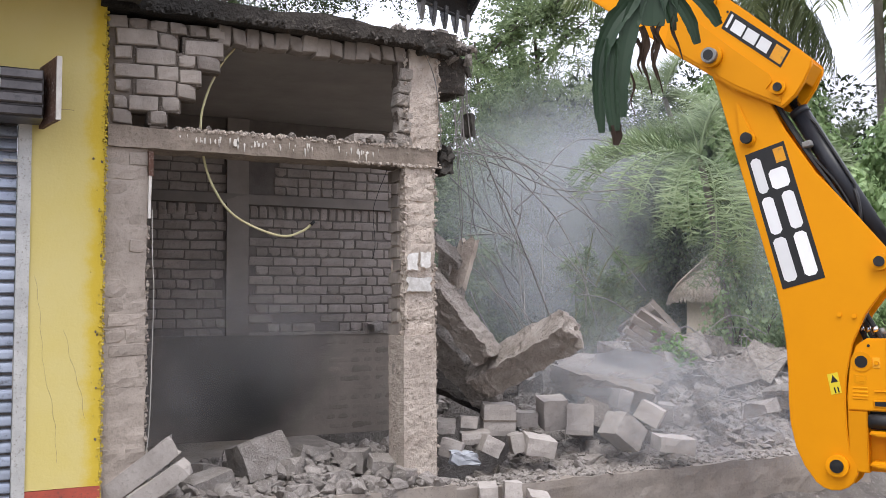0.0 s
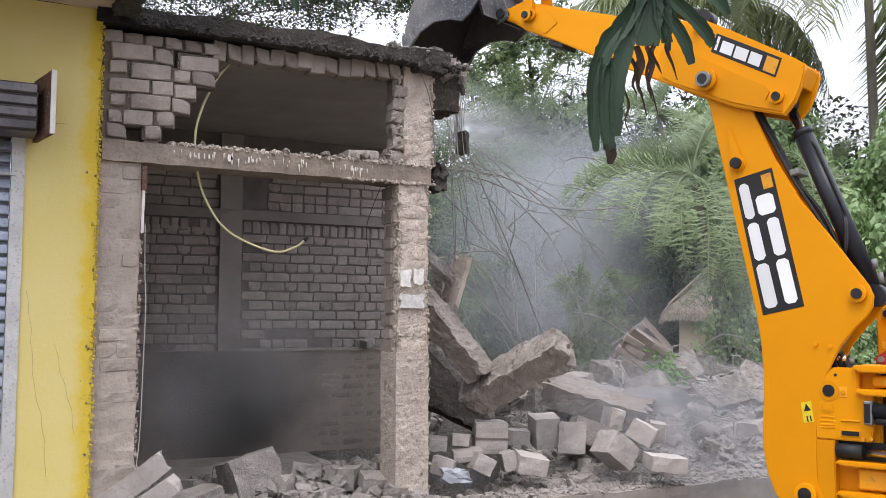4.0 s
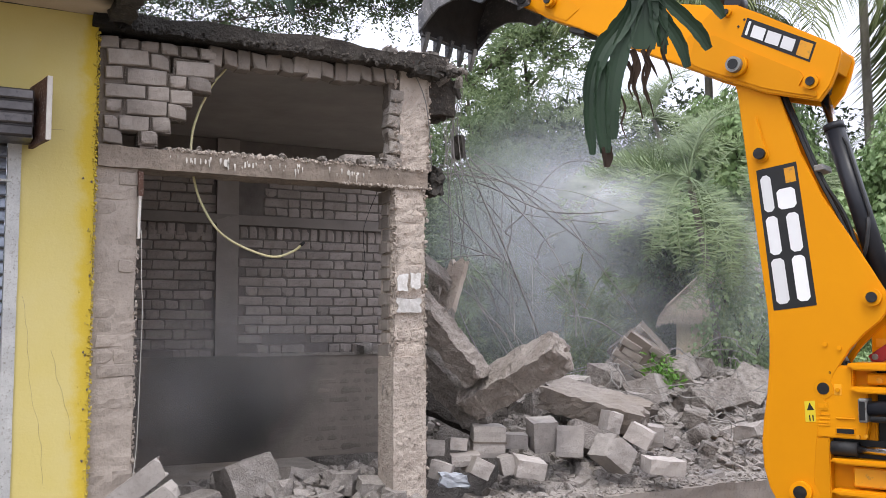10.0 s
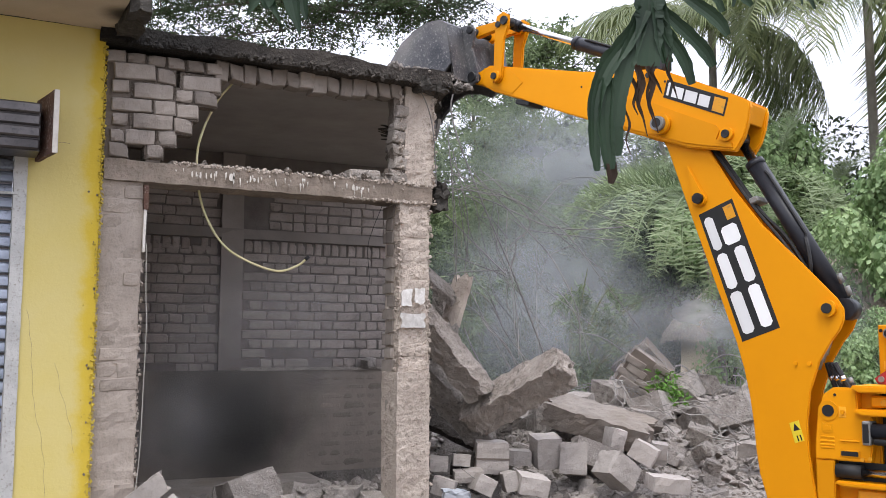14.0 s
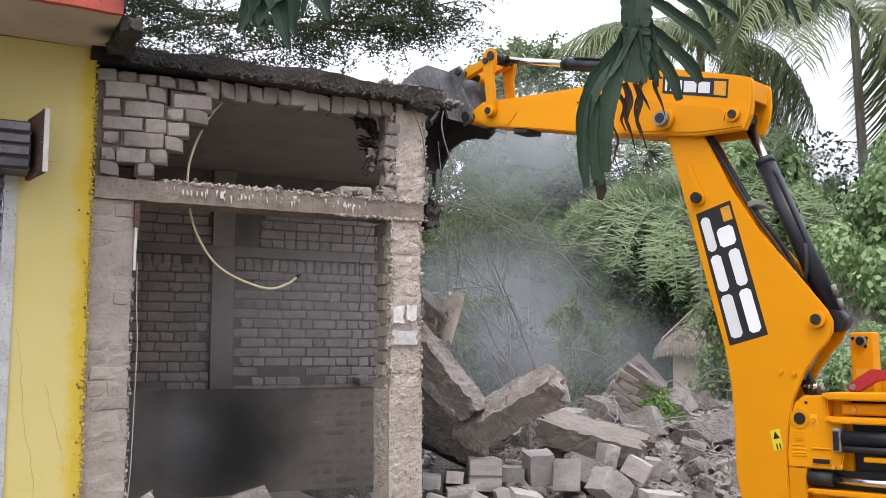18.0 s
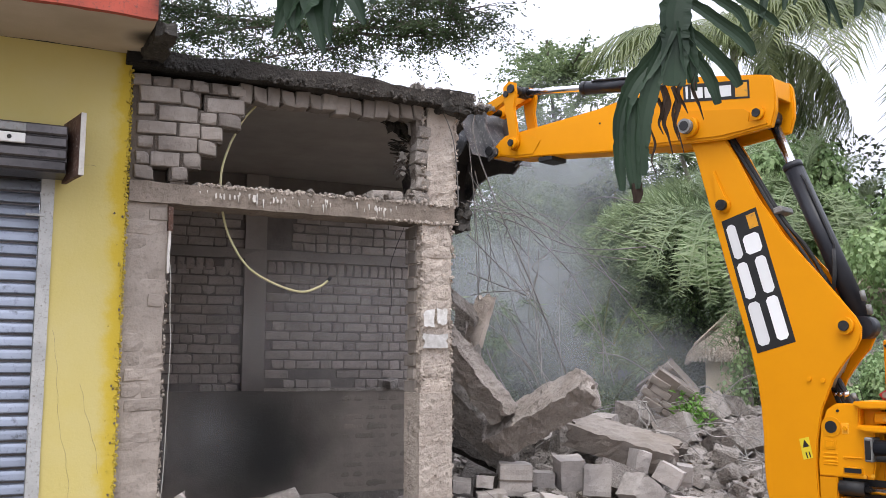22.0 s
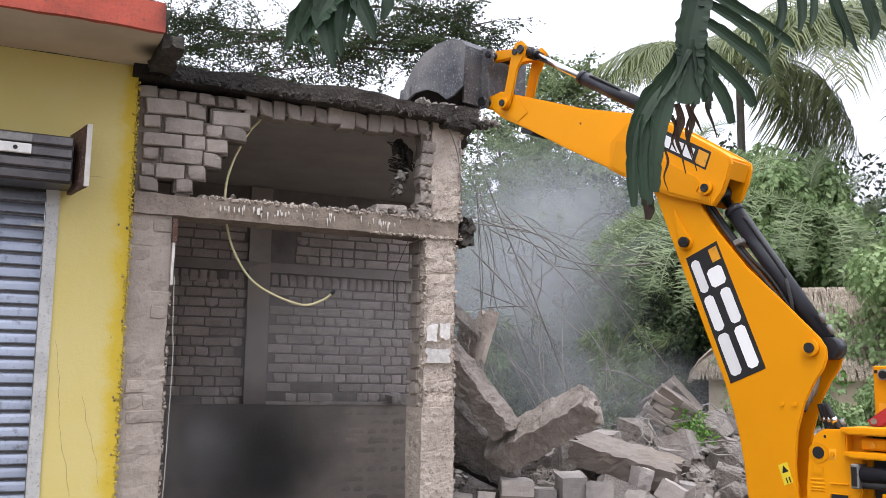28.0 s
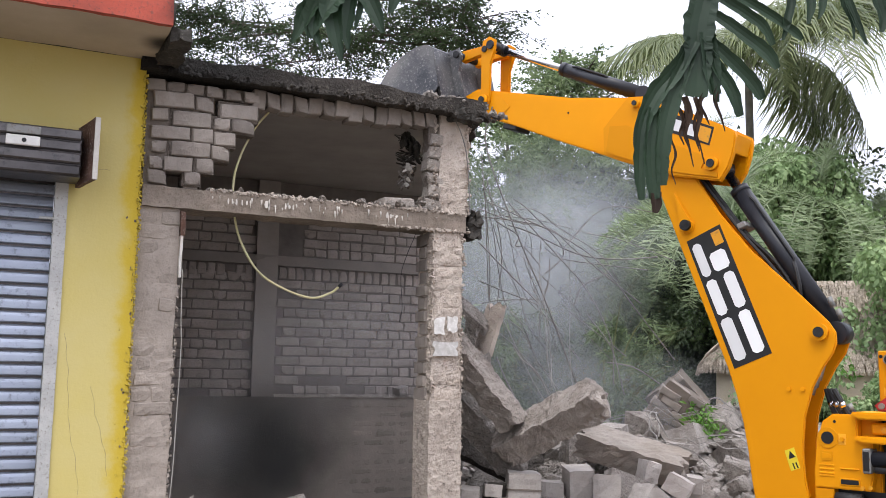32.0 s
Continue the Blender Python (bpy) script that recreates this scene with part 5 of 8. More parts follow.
def bar(name, label, category, a, b, w, h, seed, amp=0.03, roll=0, material=None):
    n = (Vector(b) - Vector(a)).length
    bm = rough_box(-n / 2, n / 2, -w / 2, w / 2, -h / 2, h / 2, 0.035, amp, 9, seed)
    for v in bm.verts:
        e = abs(v.co.x) / (n / 2)
        if e > 0.7:
            v.co.x -= math.copysign((e - 0.7) * 0.45 * abs(noise.noise(Vector((v.co.y * 14, v.co.z * 14, seed)))), v.co.x)
            k = 1 - (e - 0.7) * 0.5 * abs(noise.noise(Vector((v.co.x * 9, seed, 2))))
            v.co.y, v.co.z = v.co.y * k, v.co.z * k
        v.co += noise.noise_vector(v.co * 26 + Vector((seed, 0, 0))) * amp * 0.55
    ob = part(name, bm, material or M_CONC_BREAK)
    ob.matrix_basis = along(a, b, roll)
    return tagged(ob, label, category, "fallen concrete members")


bar("fallen_beam", "broken concrete beam leaning against the wall stump", "beam", site(-0.14, 7.15, 1.40), site(0.36, 7.25, 0.77), 0.17, 0.19, 41, 0.020, 48, M_BEAM)
bar("fallen_beam", "broken concrete beam jutting up out of the rubble", "beam", site(0.24, 7.46, 0.585), site(0.97, 7.0, 1.03), 0.225, 0.245, 42, 0.024, 50, M_BEAM)
bar("fallen_beam", "dark broken beam lying under the leaning one", "beam", site(-0.12, 7.5, 1.00), site(0.42, 7.55, 0.40), 0.18, 0.22, 48, 0.020, 40, M_CONC_BREAK)
# added slab hides bright ground behind; its black stands for shade
bar("fallen_slab", "black slab added to put shade into the hollow", "slab", site(-0.25, 8.1, 0.85), site(0.62, 8.1, 0.42), 0.55, 0.10, 49, 0.018, 62, M_SLAB)
bar("fallen_slab", "tilted piece of concrete floor slab", "slab", site(0.98, 8.5, 0.62), site(1.84, 8.2, 0.38), 0.46, 0.20, 43, 0.014, 12, M_CONC)
bar("wall_fragment", "thin standing fragment of plaster wall", "wall fragment", site(0.10, 7.35, 1.30), site(0.22, 7.40, 1.72), 0.16, 0.05, 45, 0.006, 27, M_RENDER)
bar("wall_fragment", "dark torn fragment of ceiling", "wall fragment", site(-0.10, 7.3, 1.72), site(0.15, 7.35, 1.50), 0.22, 0.05, 46, 0.008, 30, M_CONC_BREAK)
bar("wall_fragment", "leaning fragment of wall plaster", "wall fragment", site(0.05, 7.9, 1.1), site(0.10, 7.95, 1.68), 0.10, 0.36, 47, 0.012, 20, M_CONC_BREAK)
# grey blocks, one by one
BLOCKS = ((0.42, 7.4, 0.31, 0.25, 0.24, 2, 4), (0.65, 7.55, 0.29, 0.18, 0.11, 3, -3), (0.85, 7.5, 0.345, 0.20, 0.24, -4, 10), (1.055, 7.45, 0.29, 0.21, 0.24, 3, -6),
          (1.36, 7.3, 0.22, 0.25, 0.20, 38, 25), (1.62, 7.5, 0.33, 0.20, 0.15, 28, -20), (1.46, 7.9, 0.40, 0.12, 0.17, 14, 8), (0.02, 7.3, 0.27, 0.14, 0.085, 5, 0),
          (0.19, 7.35, 0.29, 0.13, 0.09, 3, 3), (0.06, 7.0, 0.14, 0.16, 0.13, 16, -8), (0.24, 7.2, 0.20, 0.22, 0.08, -4, 4), (0.70, 7.1, 0.15, 0.22, 0.13, 10, 9),
          (1.72, 7.2, 0.14, 0.28, 0.11, 6, 6), (1.80, 7.8, 0.30, 0.13, 0.16, 8, -10), (0.54, 7.15, 0.16, 0.10, 0.14, -12, 5), (0.33, 7.1, 0.15, 0.15, 0.13, 25, 15),
          (0.45, 6.35, -0.05, 0.12, 0.14, 2, 0), (0.29, 6.3, -0.06, 0.12, 0.14, -3, 0), (0.62, 6.3, -0.1, 0.14, 0.09, 10, 4))
for i, (sd, ah, z, w, h, ry, rz) in enumerate(BLOCKS):
    rnd = random.Random(300 + i)
    bm = rough_box(-w / 2, w / 2, -0.12, 0.12, -h / 2, h / 2, 0.04, 0.007, 11, i)
    for v in bm.verts:
        e = sorted((abs(v.co.x) / (w / 2), abs(v.co.y) / 0.12, abs(v.co.z) / (h / 2)))
        v.co *= 1 - 0.055 * max(0.0, e[1] - 0.72) / 0.28 * (0.6 + 1.2 * noise.noise(v.co * 19 + Vector((i, 0, 0))))
    ob = part("grey_block", bm, M_BLOCK)
    p = site(sd, ah, z)
    ob.matrix_basis = pose(p.x, p.y, p.z, rnd.uniform(-8, 8), ry, -27 + rz)
    tagged(ob, "dusty grey masonry block in the rubble", "block", "loose blocks")
    if i == 0:
        part("mortar_joint", box_bm(-w / 2 - 0.004, w / 2 + 0.004, -0.126, 0.12, -0.008, 0.006), M_MORTAR, ob)

# a toppled piece of brick wall, course on course
wallbit = thing("masonry_lump", "toppled lump of brickwork with its courses still bonded", "brickwork", at=site(2.02, 10.0, 0.70))
wallbit.rotation_euler = (radians(14), radians(33), radians(-30))
rnd = random.Random(77)
for r in range(6):
    for c in range(2):
        part("brick", rnd.choice(STRETCH), None, wallbit, m=pose(-0.12 + c * 0.226 + (0.06 if r % 2 else 0), rnd.uniform(-0.02, 0.02), -0.02 + r * 0.077, 0, rnd.uniform(-2, 2), rnd.uniform(-3, 3)))
part("mortar_core", rough_box(-0.20, 0.28, -0.048, 0.16, -0.05, 0.40, 0.06, 0.01, 9, 5), M_MORTAR, wallbit)
copy_thing(wallbit, pose(*site(2.30, 10.3, 0.74), 20, -36, -60))

BIG = ((2.66, 10.2, 0.68, 0.30, 0.3, 0.26), (2.98, 10.5, 0.74, 0.26, 0.24, 0.2), (2.45, 9.9, 0.60, 0.45, 0.4, 0.36), (2.15, 9.6, 0.50, 0.5, 0.4, 0.30), (1.75, 9.7, 0.62, 0.32, 0.3, 0.3),
       (2.70, 9.3, 0.45, 0.6, 0.4, 0.26), (1.90, 8.9, 0.44, 0.4, 0.3, 0.2), (2.35, 8.6, 0.36, 0.22, 0.2, 0.16), (2.25, 8.1, 0.28, 0.18, 0.16, 0.12), (2.75, 8.3, 0.28, 0.24, 0.2, 0.12),
       (1.05, 8.9, 0.40, 0.4, 0.3, 0.3), (0.85, 9.3, 0.42, 0.4, 0.35, 0.25), (1.35, 9.4, 0.56, 0.35, 0.3, 0.25), (3.3, 10.0, 0.52, 0.6, 0.4, 0.2), (3.2, 8.8, 0.34, 0.4, 0.3, 0.18),
       (1.22, 7.75, 0.27, 0.34, 0.3, 0.2), (2.2, 7.7, 0.2, 0.14, 0.12, 0.1))
for i, (sd, ah, z, a, b, c) in enumerate(BIG):
    lump("rubble_boulder", "dusty broken lump of concrete in the rubble", "rubble", (a, b, c), site(sd, ah, z), (i * 37 % 60 - 30, i * 23 % 50 - 25, i * 71 % 360), M_CONC_BREAK if i % 3 else M_CHUNK, 500 + i, "rubble lumps")

# inside the front of the shop
plank_label = "pale broken plaster slab leaning in the doorway"
bar("plaster_slab", plank_label, "slab", site(-1.98, 5.55, 0.06), site(-1.56, 5.62, 0.385), 0.10, 0.12, 61, 0.004, 0, M_BLOCK)
bar("plaster_slab", plank_label, "slab", site(-1.84, 5.50, 0.02), site(-1.47, 5.58, 0.27), 0.10, 0.10, 62, 0.004, 0, M_BLOCK)
FRONT = ((-1.24, 6.45, 0.17, 0.33, 0.30, 0.25, 8), (-1.00, 6.4, 0.13, 0.17, 0.14, 0.17, 40), (-1.52, 6.15, 0.05, 0.30, 0.2, 0.12, 20), (-0.86, 6.35, 0.08, 0.16, 0.14, 0.14, 70), (-0.70, 6.3, 0.06, 0.22, 0.16, 0.15, 12),
         (-0.70, 6.6, 0.17, 0.11, 0.1, 0.12, 33), (-0.48, 6.3, 0.03, 0.2, 0.15, 0.10, 55), (-0.62, 6.1, 0.02, 0.24, 0.12, 0.10, 5), (-0.92, 6.1, 0.02, 0.25, 0.14, 0.11, 15), (-1.20, 6.05, 0.0, 0.26, 0.18, 0.10, 80), (-0.36, 6.15, 0.0, 0.14, 0.12, 0.09, 28), (-1.62, 5.95, -0.02, 0.24, 0.2, 0.10, 64),
         (-1.62, 6.5, 0.08, 0.3, 0.24, 0.16, 35), (-1.45, 6.75, 0.10, 0.34, 0.26, 0.2, 75), (-0.95, 6.75, 0.14, 0.3, 0.25, 0.2, 10), (-0.60, 6.65, 0.14, 0.26, 0.2, 0.18, 50), (-0.42, 6.5, 0.12, 0.2, 0.2, 0.16, 80), (-0.25, 6.35, 0.08, 0.18, 0.16, 0.14, 20))
for i, (sd, ah, z, a, b, c, rz) in enumerate(FRONT):
    a, b, c = (a, b, c) if i in (0, 2) else (a * 0.8, b * 0.8, c * 0.8)
    z = z if i in (0, 2) else z - c * 0.18
    lump("rubble_boulder", "broken lump of masonry on the shop floor", "rubble", (a, b, c), site(sd, ah, z), (i * 31 % 24 - 12, i * 17 % 30 - 15, rz), M_CHUNK, 700 + i, "rubble lumps", 0.2, 2)

# loose bricks and stones over the whole heap
rnd = random.Random(12)
STONES = [mesh_of("stone", chunk_bm(rnd.uniform(0.8, 1.3), rnd.uniform(0.7, 1.0), rnd.uniform(0.45, 0.8), rnd, 1, 0.25), M_CHUNK) for _ in range(14)]
BRICKS = [brick_mesh("brick", 0.22, 0.075, 0.11, M_CHUNK, 0.008, 200 + i) for i in range(4)]


def in_pit(sd, ah):
    """The hollow added under the leaning beams so its shape makes shade."""
    return ((sd - 0.15) / 0.52) ** 2 + ((ah - 8.5) / 1.15) ** 2 < 1


def over_heap(i, lo, hi, power=1.0):
    while True:
        ah = lo + (hi - lo) * rnd.random() ** power
        sd = rnd.uniform(-0.25, 3.6) * ah / 9.0
        p = site(sd, ah)
        if p.x > 3.0 + max(0, p.y - 5.8) * 0.42 and p.y > 5.75 and not in_pit(sd, ah):
            return p


for i in range(420):
    p = over_heap(i, 6.5, 11.0, 1.5)
    s = rnd.choice((0.05, 0.06, 0.07, 0.09, 0.11, 0.15))
    z = ground_height(p.x, p.y) + s * 0.18
    if i % 5 == 0:
        ob = part("loose_brick", rnd.choice(BRICKS), None, m=pose(p.x, p.y, z + 0.02, rnd.uniform(-25, 25), rnd.uniform(-30, 30), rnd.uniform(0, 360)))
        tagged(ob, "dusty loose brick on the heap", "brick", "loose bricks")
    else:
        ob = part("rubble_stone", rnd.choice(STONES), None, m=pose(p.x, p.y, z, rnd.uniform(-30, 30), rnd.uniform(-30, 30), rnd.uniform(0, 360)) @ Matrix.Diagonal((s, s, s, 1)))
        tagged(ob, "dusty broken stone on the heap", "rubble", "rubble stones")
pieces = []
base = []
for k in range(14):
    b2 = bmesh.new()
    for _ in range(15):
        d = Vector((rnd.gauss(0, 1), rnd.gauss(0, 1), rnd.gauss(0, 1))).normalized() * rnd.uniform(0.8, 1.12)
        b2.verts.new((d.x * 1.1, d.y, d.z * 0.65))
    got = bmesh.ops.convex_hull(b2, input=b2.verts[:])
    bmesh.ops.delete(b2, geom=[g for g in got["geom_interior"] if isinstance(g, bmesh.types.BMVert)], context="VERTS")
    b2.verts.index_update()
    base.append(([v.co.copy() for v in b2.verts], [tuple(v.index for v in f.verts) for f in b2.faces]))
    b2.free()
for i in range(16000):
    if i < 700:
        p = Vector((rnd.uniform(1.0, 2.9), rnd.uniform(5.6, 7.2), 0))
        z = -0.005
    elif i < 1300:
        p = Vector((rnd.uniform(1.0, 6.5), rnd.uniform(4.9, 5.6), 0))
        z = ground_height(p.x, p.y)
    elif i < 2300:
        p = Vector((rnd.uniform(3.0, 6.7), rnd.uniform(5.63, 5.95), 0))
        z = -0.035
    else:
        p = over_heap(i, 6.35, 11.5, 1.9)
        z = ground_height(p.x, p.y)
    s = rnd.choice((0.010, 0.014, 0.02, 0.026, 0.035, 0.05 if i > 2300 else 0.012, 0.06 if i > 2300 else 0.02))
    m = pose(p.x, p.y, z + s * 0.2, 0, 0, rnd.uniform(0, 360)) @ Matrix.Diagonal((s, s, s, 1))
    v, f = rnd.choice(base)
    pieces.append(([m @ q for q in v], f))
tagged(part("gravel", joined(pieces), M_GRAVEL), "crushed brick and concrete crumbs", "gravel", kind="stuff")
# fist-sized broken stones between the larger ones
pieces = []
for i in range(3600):
    ah = 6.3 + 4.6 * rnd.random() ** 1.5
    sd = rnd.uniform(-0.25, 3.5) * ah / 9.0
    p = site(sd, ah)
    if in_pit(sd, ah) or p.x < 3.05 + max(0, p.y - 5.8) * 0.42 or p.y < 5.75:
        continue
    s = rnd.choice((0.03, 0.035, 0.04, 0.05, 0.06, 0.075))
    m = pose(p.x, p.y, ground_height(p.x, p.y) + s * rnd.uniform(0.1, 0.9), rnd.uniform(-50, 50), rnd.uniform(-50, 50), rnd.uniform(0, 360)) @ Matrix.Diagonal((s * 1.2, s, s * 0.9, 1))
    v, f = rnd.choice(base)
    pieces.append(([m @ q for q in v], f))
tagged(part("broken_stones", joined(pieces), M_CHUNK), "fist-sized broken stones of the heap", "rubble", kind="stuff")
# crumbs along the lintel and the slab edge
pieces = []
for i in range(330):
    if i < 260:
        x = rnd.uniform(1.15, 2.62)
        pile = 0.02 + 0.05 * max(0.0, (x - 2.1) / 0.5) + 0.02 * noise.noise(Vector((x * 9, 0, 0)))
        p, s = Vector((x, FY + rnd.uniform(-0.01, 0.2), 2.245 + rnd.uniform(0, max(0.012, pile)))), rnd.choice((0.008, 0.012, 0.02, 0.03))
    else:
        x = rnd.uniform(2.55, 3.2)
        p, s = Vector((x, FY + rnd.uniform(-0.1, 0.1), 3.03 + rnd.uniform(-0.03, 0.03) - max(0, x - 2.9) * 0.25)), rnd.choice((0.012, 0.02, 0.035))
    m = pose(p.x, p.y, p.z, rnd.uniform(0, 90), 0, rnd.uniform(0, 360)) @ Matrix.Diagonal((s, s, s, 1))
    v, f = rnd.choice(base)
    pieces.append(([m @ q for q in v], f))
part("crumb_layer", joined(pieces), M_CONC_BREAK, shop, "crumbs of brick and mortar")["kind"] = "stuff"
# crumbling edges of the lintel, the pillars and the slab
pieces, black = [], []
for i in range(1700):
    k = i % 10
    if k < 3:
        low = rnd.random() < 0.4
        p = Vector((rnd.uniform(2.25, 2.92) if low else rnd.uniform(1.15, 2.92), FY + rnd.uniform(-0.016, 0.004), 2.122 if low else 2.243 + rnd.uniform(-0.004, 0.012)))
        s = rnd.choice((0.006, 0.009, 0.012, 0.018))
    elif k < 7:
        z = rnd.uniform(0.0, 2.9)
        p = Vector((rnd.choice((2.665, 2.88 if z < 2.12 else 2.915)) + rnd.uniform(-0.012, 0.012), FY + rnd.uniform(-0.02, 0.06), z))
        s = rnd.choice((0.007, 0.010, 0.014, 0.020))
    elif k < 8:
        p = Vector((rnd.uniform(0.98, 1.0), FY + rnd.uniform(0.0, 0.06), rnd.uniform(0, 2.1)))
        s = rnd.choice((0.006, 0.010, 0.014))
    else:
        if i % 3 == 0:
            continue
        x = rnd.uniform(0.8, 3.15)
        p = Vector((x, FY + rnd.uniform(-0.115, -0.09) + max(0, x - 2.7) * rnd.uniform(0, 0.4), rnd.uniform(2.92, 2.96)))
        s = rnd.choice((0.008, 0.014, 0.02, 0.03 if x > 2.6 else 0.012))
    m = pose(p.x, p.y, p.z, rnd.uniform(0, 90), rnd.uniform(0, 90), rnd.uniform(0, 360)) @ Matrix.Diagonal((s, s, s, 1))
    v, f = rnd.choice(base)
    (pieces if k < 8 else black).append(([m @ q for q in v], f))
part("slab_crumb_layer", joined(black), M_SLAB, shop, "black crumbling edge of the slab")["kind"] = "stuff"
part("crumbling_crust", joined(pieces), M_RENDER, shop, "crumbling cement and mortar edges")["kind"] = "stuff"
# stones that rolled over the shop's threshold
pieces = []
for i in range(700):
    p = Vector((rnd.uniform(1.02, 2.9), 5.64 + 1.5 * rnd.random() ** 1.2, 0))
    s = rnd.choice((0.015, 0.02, 0.03, 0.04, 0.05, 0.06))
    m = pose(p.x, p.y, s * rnd.uniform(0.2, 0.7) + 0.16 * math.exp(-((p.y - 6.4) / 0.4) ** 2) * max(0.2, min(1.0, (p.x - 1.5) / 0.6)) * rnd.random() ** 0.5, rnd.uniform(-50, 50), rnd.uniform(-50, 50), rnd.uniform(0, 360)) @ Matrix.Diagonal((s * 1.3, s, s, 1))
    v, f = rnd.choice(base)
    pieces.append(([m @ q for q in v], f))
tagged(part("threshold_rubble", joined(pieces), M_CHUNK), "broken stones and brick bits in the doorway", "rubble", kind="stuff")
# torn ends at the roof corner
# stub in slab black: shade under the roof put into its colour
stub = tagged(part("beam_stub", rough_box(-0.12, 0.10, -0.12, 0.16, -0.12, 0.12, 0.03, 0.018, 11, 51), M_SLAB), "torn stub of the roof beam, coloured black for its shade, breaking off", "beam")
rnd = random.Random(52)
for k in range(34):
    v, f = rnd.choice(base)
    r = rnd.choice((0.02, 0.03, 0.045, 0.06))
    x = rnd.uniform(-0.16, 0.17)
    m = pose(x, rnd.uniform(-0.16, 0.1), 0.13 + rnd.uniform(-0.03, 0.09) - max(0.0, x) * 0.35, 40 * k, 70 * k, 30 * k) @ Matrix.Diagonal((r * 1.3, r, r * 0.8, 1))
    part("crumb", ([m @ q for q in v], f), M_CONC_BREAK if k % 3 else M_SLAB, stub)
for k in range(7):
    x = 0.06 + 0.016 * k
    part("bar_end", tube(spline([(x, -0.05, 0.06), (x + 0.02 * math.sin(k), -0.06, -0.18), (x + 0.05 * math.sin(2.3 * k), -0.05, -0.42 - 0.03 * k)], 5), 0.004, 4), M_REBAR, stub, "bent bar hanging out of the torn end")
part("beam_stub", rough_box(2.925, 3.0, FY - 0.02, FY + 0.15, 2.09, 2.26, 0.018, 0.045, 17, 52), M_SOOT, shop, "black torn stub of the lintel")
part("slab_crust", rough_box(2.76, 2.98, FY - 0.10, FY + 0.2, 2.89, 2.98, 0.02, 0.03, 16, 53), M_SOOT, shop, "crumbling corner of the slab")

# ---- reinforcing bars ----
rnd = random.Random(21)
def rebar(points, r=0.006, label="bent rusty reinforcing bar hanging loose", material=None):
    ob = part("reinforcing_bar", tube(spline(points, 8), r, 5), material or M_REBAR)
    return tagged(ob, label, "rebar", "loose reinforcement")


def kinked(a, b, sag, n=5, side=0.12):
    a, b = Vector(a), Vector(b)
    pts = []
    for k in range(n + 1):
        t = k / n
        p = a.lerp(b, t)
        p.z -= sag * 4 * t * (1 - t)
        if 0 < k < n:
            p += Vector((rnd.uniform(-side, side), rnd.uniform(-side, side), rnd.uniform(-side, side) * 0.6))
        pts.append(p)
    return pts


# long bars torn out of the corner, sweeping down and outwards
for d, r, *pts in ((7.42, 0.005, (0.163, 3.30), (0.116, 2.977), (0.335, 2.337), (0.582, 1.745), (0.853, 1.05)), (7.48, 0.004, (0.303, 2.516), (0.695, 2.091), (0.928, 1.824), (1.103, 1.435), (1.122, 1.10)),
                   (7.54, 0.004, (0.068, 2.421), (0.295, 2.393), (0.522, 2.351)), (7.60, 0.0045, (0.30, 2.36), (0.471, 2.296), (0.866, 2.133), (1.162, 2.085), (1.506, 2.116)), (7.66, 0.0035, (0.60, 2.18), (0.739, 2.099), (1.078, 2.047), (1.436, 2.013)),
                   (7.30, 0.0045, (0.065, 2.173), (0.317, 1.916), (0.52, 1.709)), (7.42, 0.004, (1.064, 1.266), (1.27, 1.226), (1.486, 1.098)), (7.48, 0.0035, (0.924, 1.64), (1.101, 1.382), (1.20, 1.02)), (7.54, 0.0035, (0.153, 1.541), (0.376, 1.361), (0.683, 0.961)),
                   (7.60, 0.0035, (0.126, 2.739), (0.25, 2.181), (0.224, 1.724)), (7.66, 0.004, (0.348, 2.586), (0.485, 2.468), (0.758, 2.164), (0.594, 1.957), (0.628, 1.903), (0.600, 1.815)), (7.30, 0.003, (0.723, 2.139), (1.037, 2.449), (1.434, 2.425)),
                   (7.36, 0.003, (0.112, 2.553), (0.151, 1.707), (0.201, 1.357)), (7.42, 0.004, (0.065, 1.889), (0.286, 1.799), (0.506, 1.709), (0.528, 1.674)), (7.54, 0.0035, (0.08, 2.936), (0.157, 2.037), (0.144, 1.541)), (7.60, 0.0035, (0.272, 1.588), (0.467, 1.183), (0.62, 0.916)),
                   (7.45, 0.0035, (0.276, 1.591), (0.393, 1.518), (0.476, 1.378), (0.543, 1.247), (0.707, 1.036)), (7.45, 0.004, (0.344, 1.376), (0.41, 1.278), (0.509, 1.197), (0.575, 1.099), (0.641, 0.94)), (7.5, 0.003, (0.826, 1.714), (0.894, 1.866), (1.078, 1.952)),
                   (7.5, 0.003, (0.784, 1.664), (0.908, 1.565), (1.073, 1.434), (1.22, 1.312)), (7.4, 0.0035, (0.092, 1.706), (0.225, 1.733), (0.543, 1.741)), (7.5, 0.003, (0.627, 2.074), (0.618, 1.88), (0.559, 1.678), (0.546, 1.495), (0.576, 1.437)), (7.3, 0.004, (0.211, 1.292), (0.278, 1.129), (0.378, 0.937))):
    rebar([site(u, d + 0.04 * math.sin(9 * u), z) for u, z in pts], r * 1.25)
for i in range(4):      # hanging from the torn corner down into the heap
    a = site(rnd.uniform(0.05, 0.35), 6.95 + rnd.uniform(0, 0.4), rnd.uniform(2.2, 2.8))
    b = site(rnd.uniform(0.1, 0.9), 7.2 + rnd.uniform(0, 0.6), rnd.uniform(0.8, 1.5))
    rebar(kinked(a, b, rnd.uniform(-0.1, 0.2), 5, 0.05), rnd.choice((0.0025, 0.003, 0.0035)))
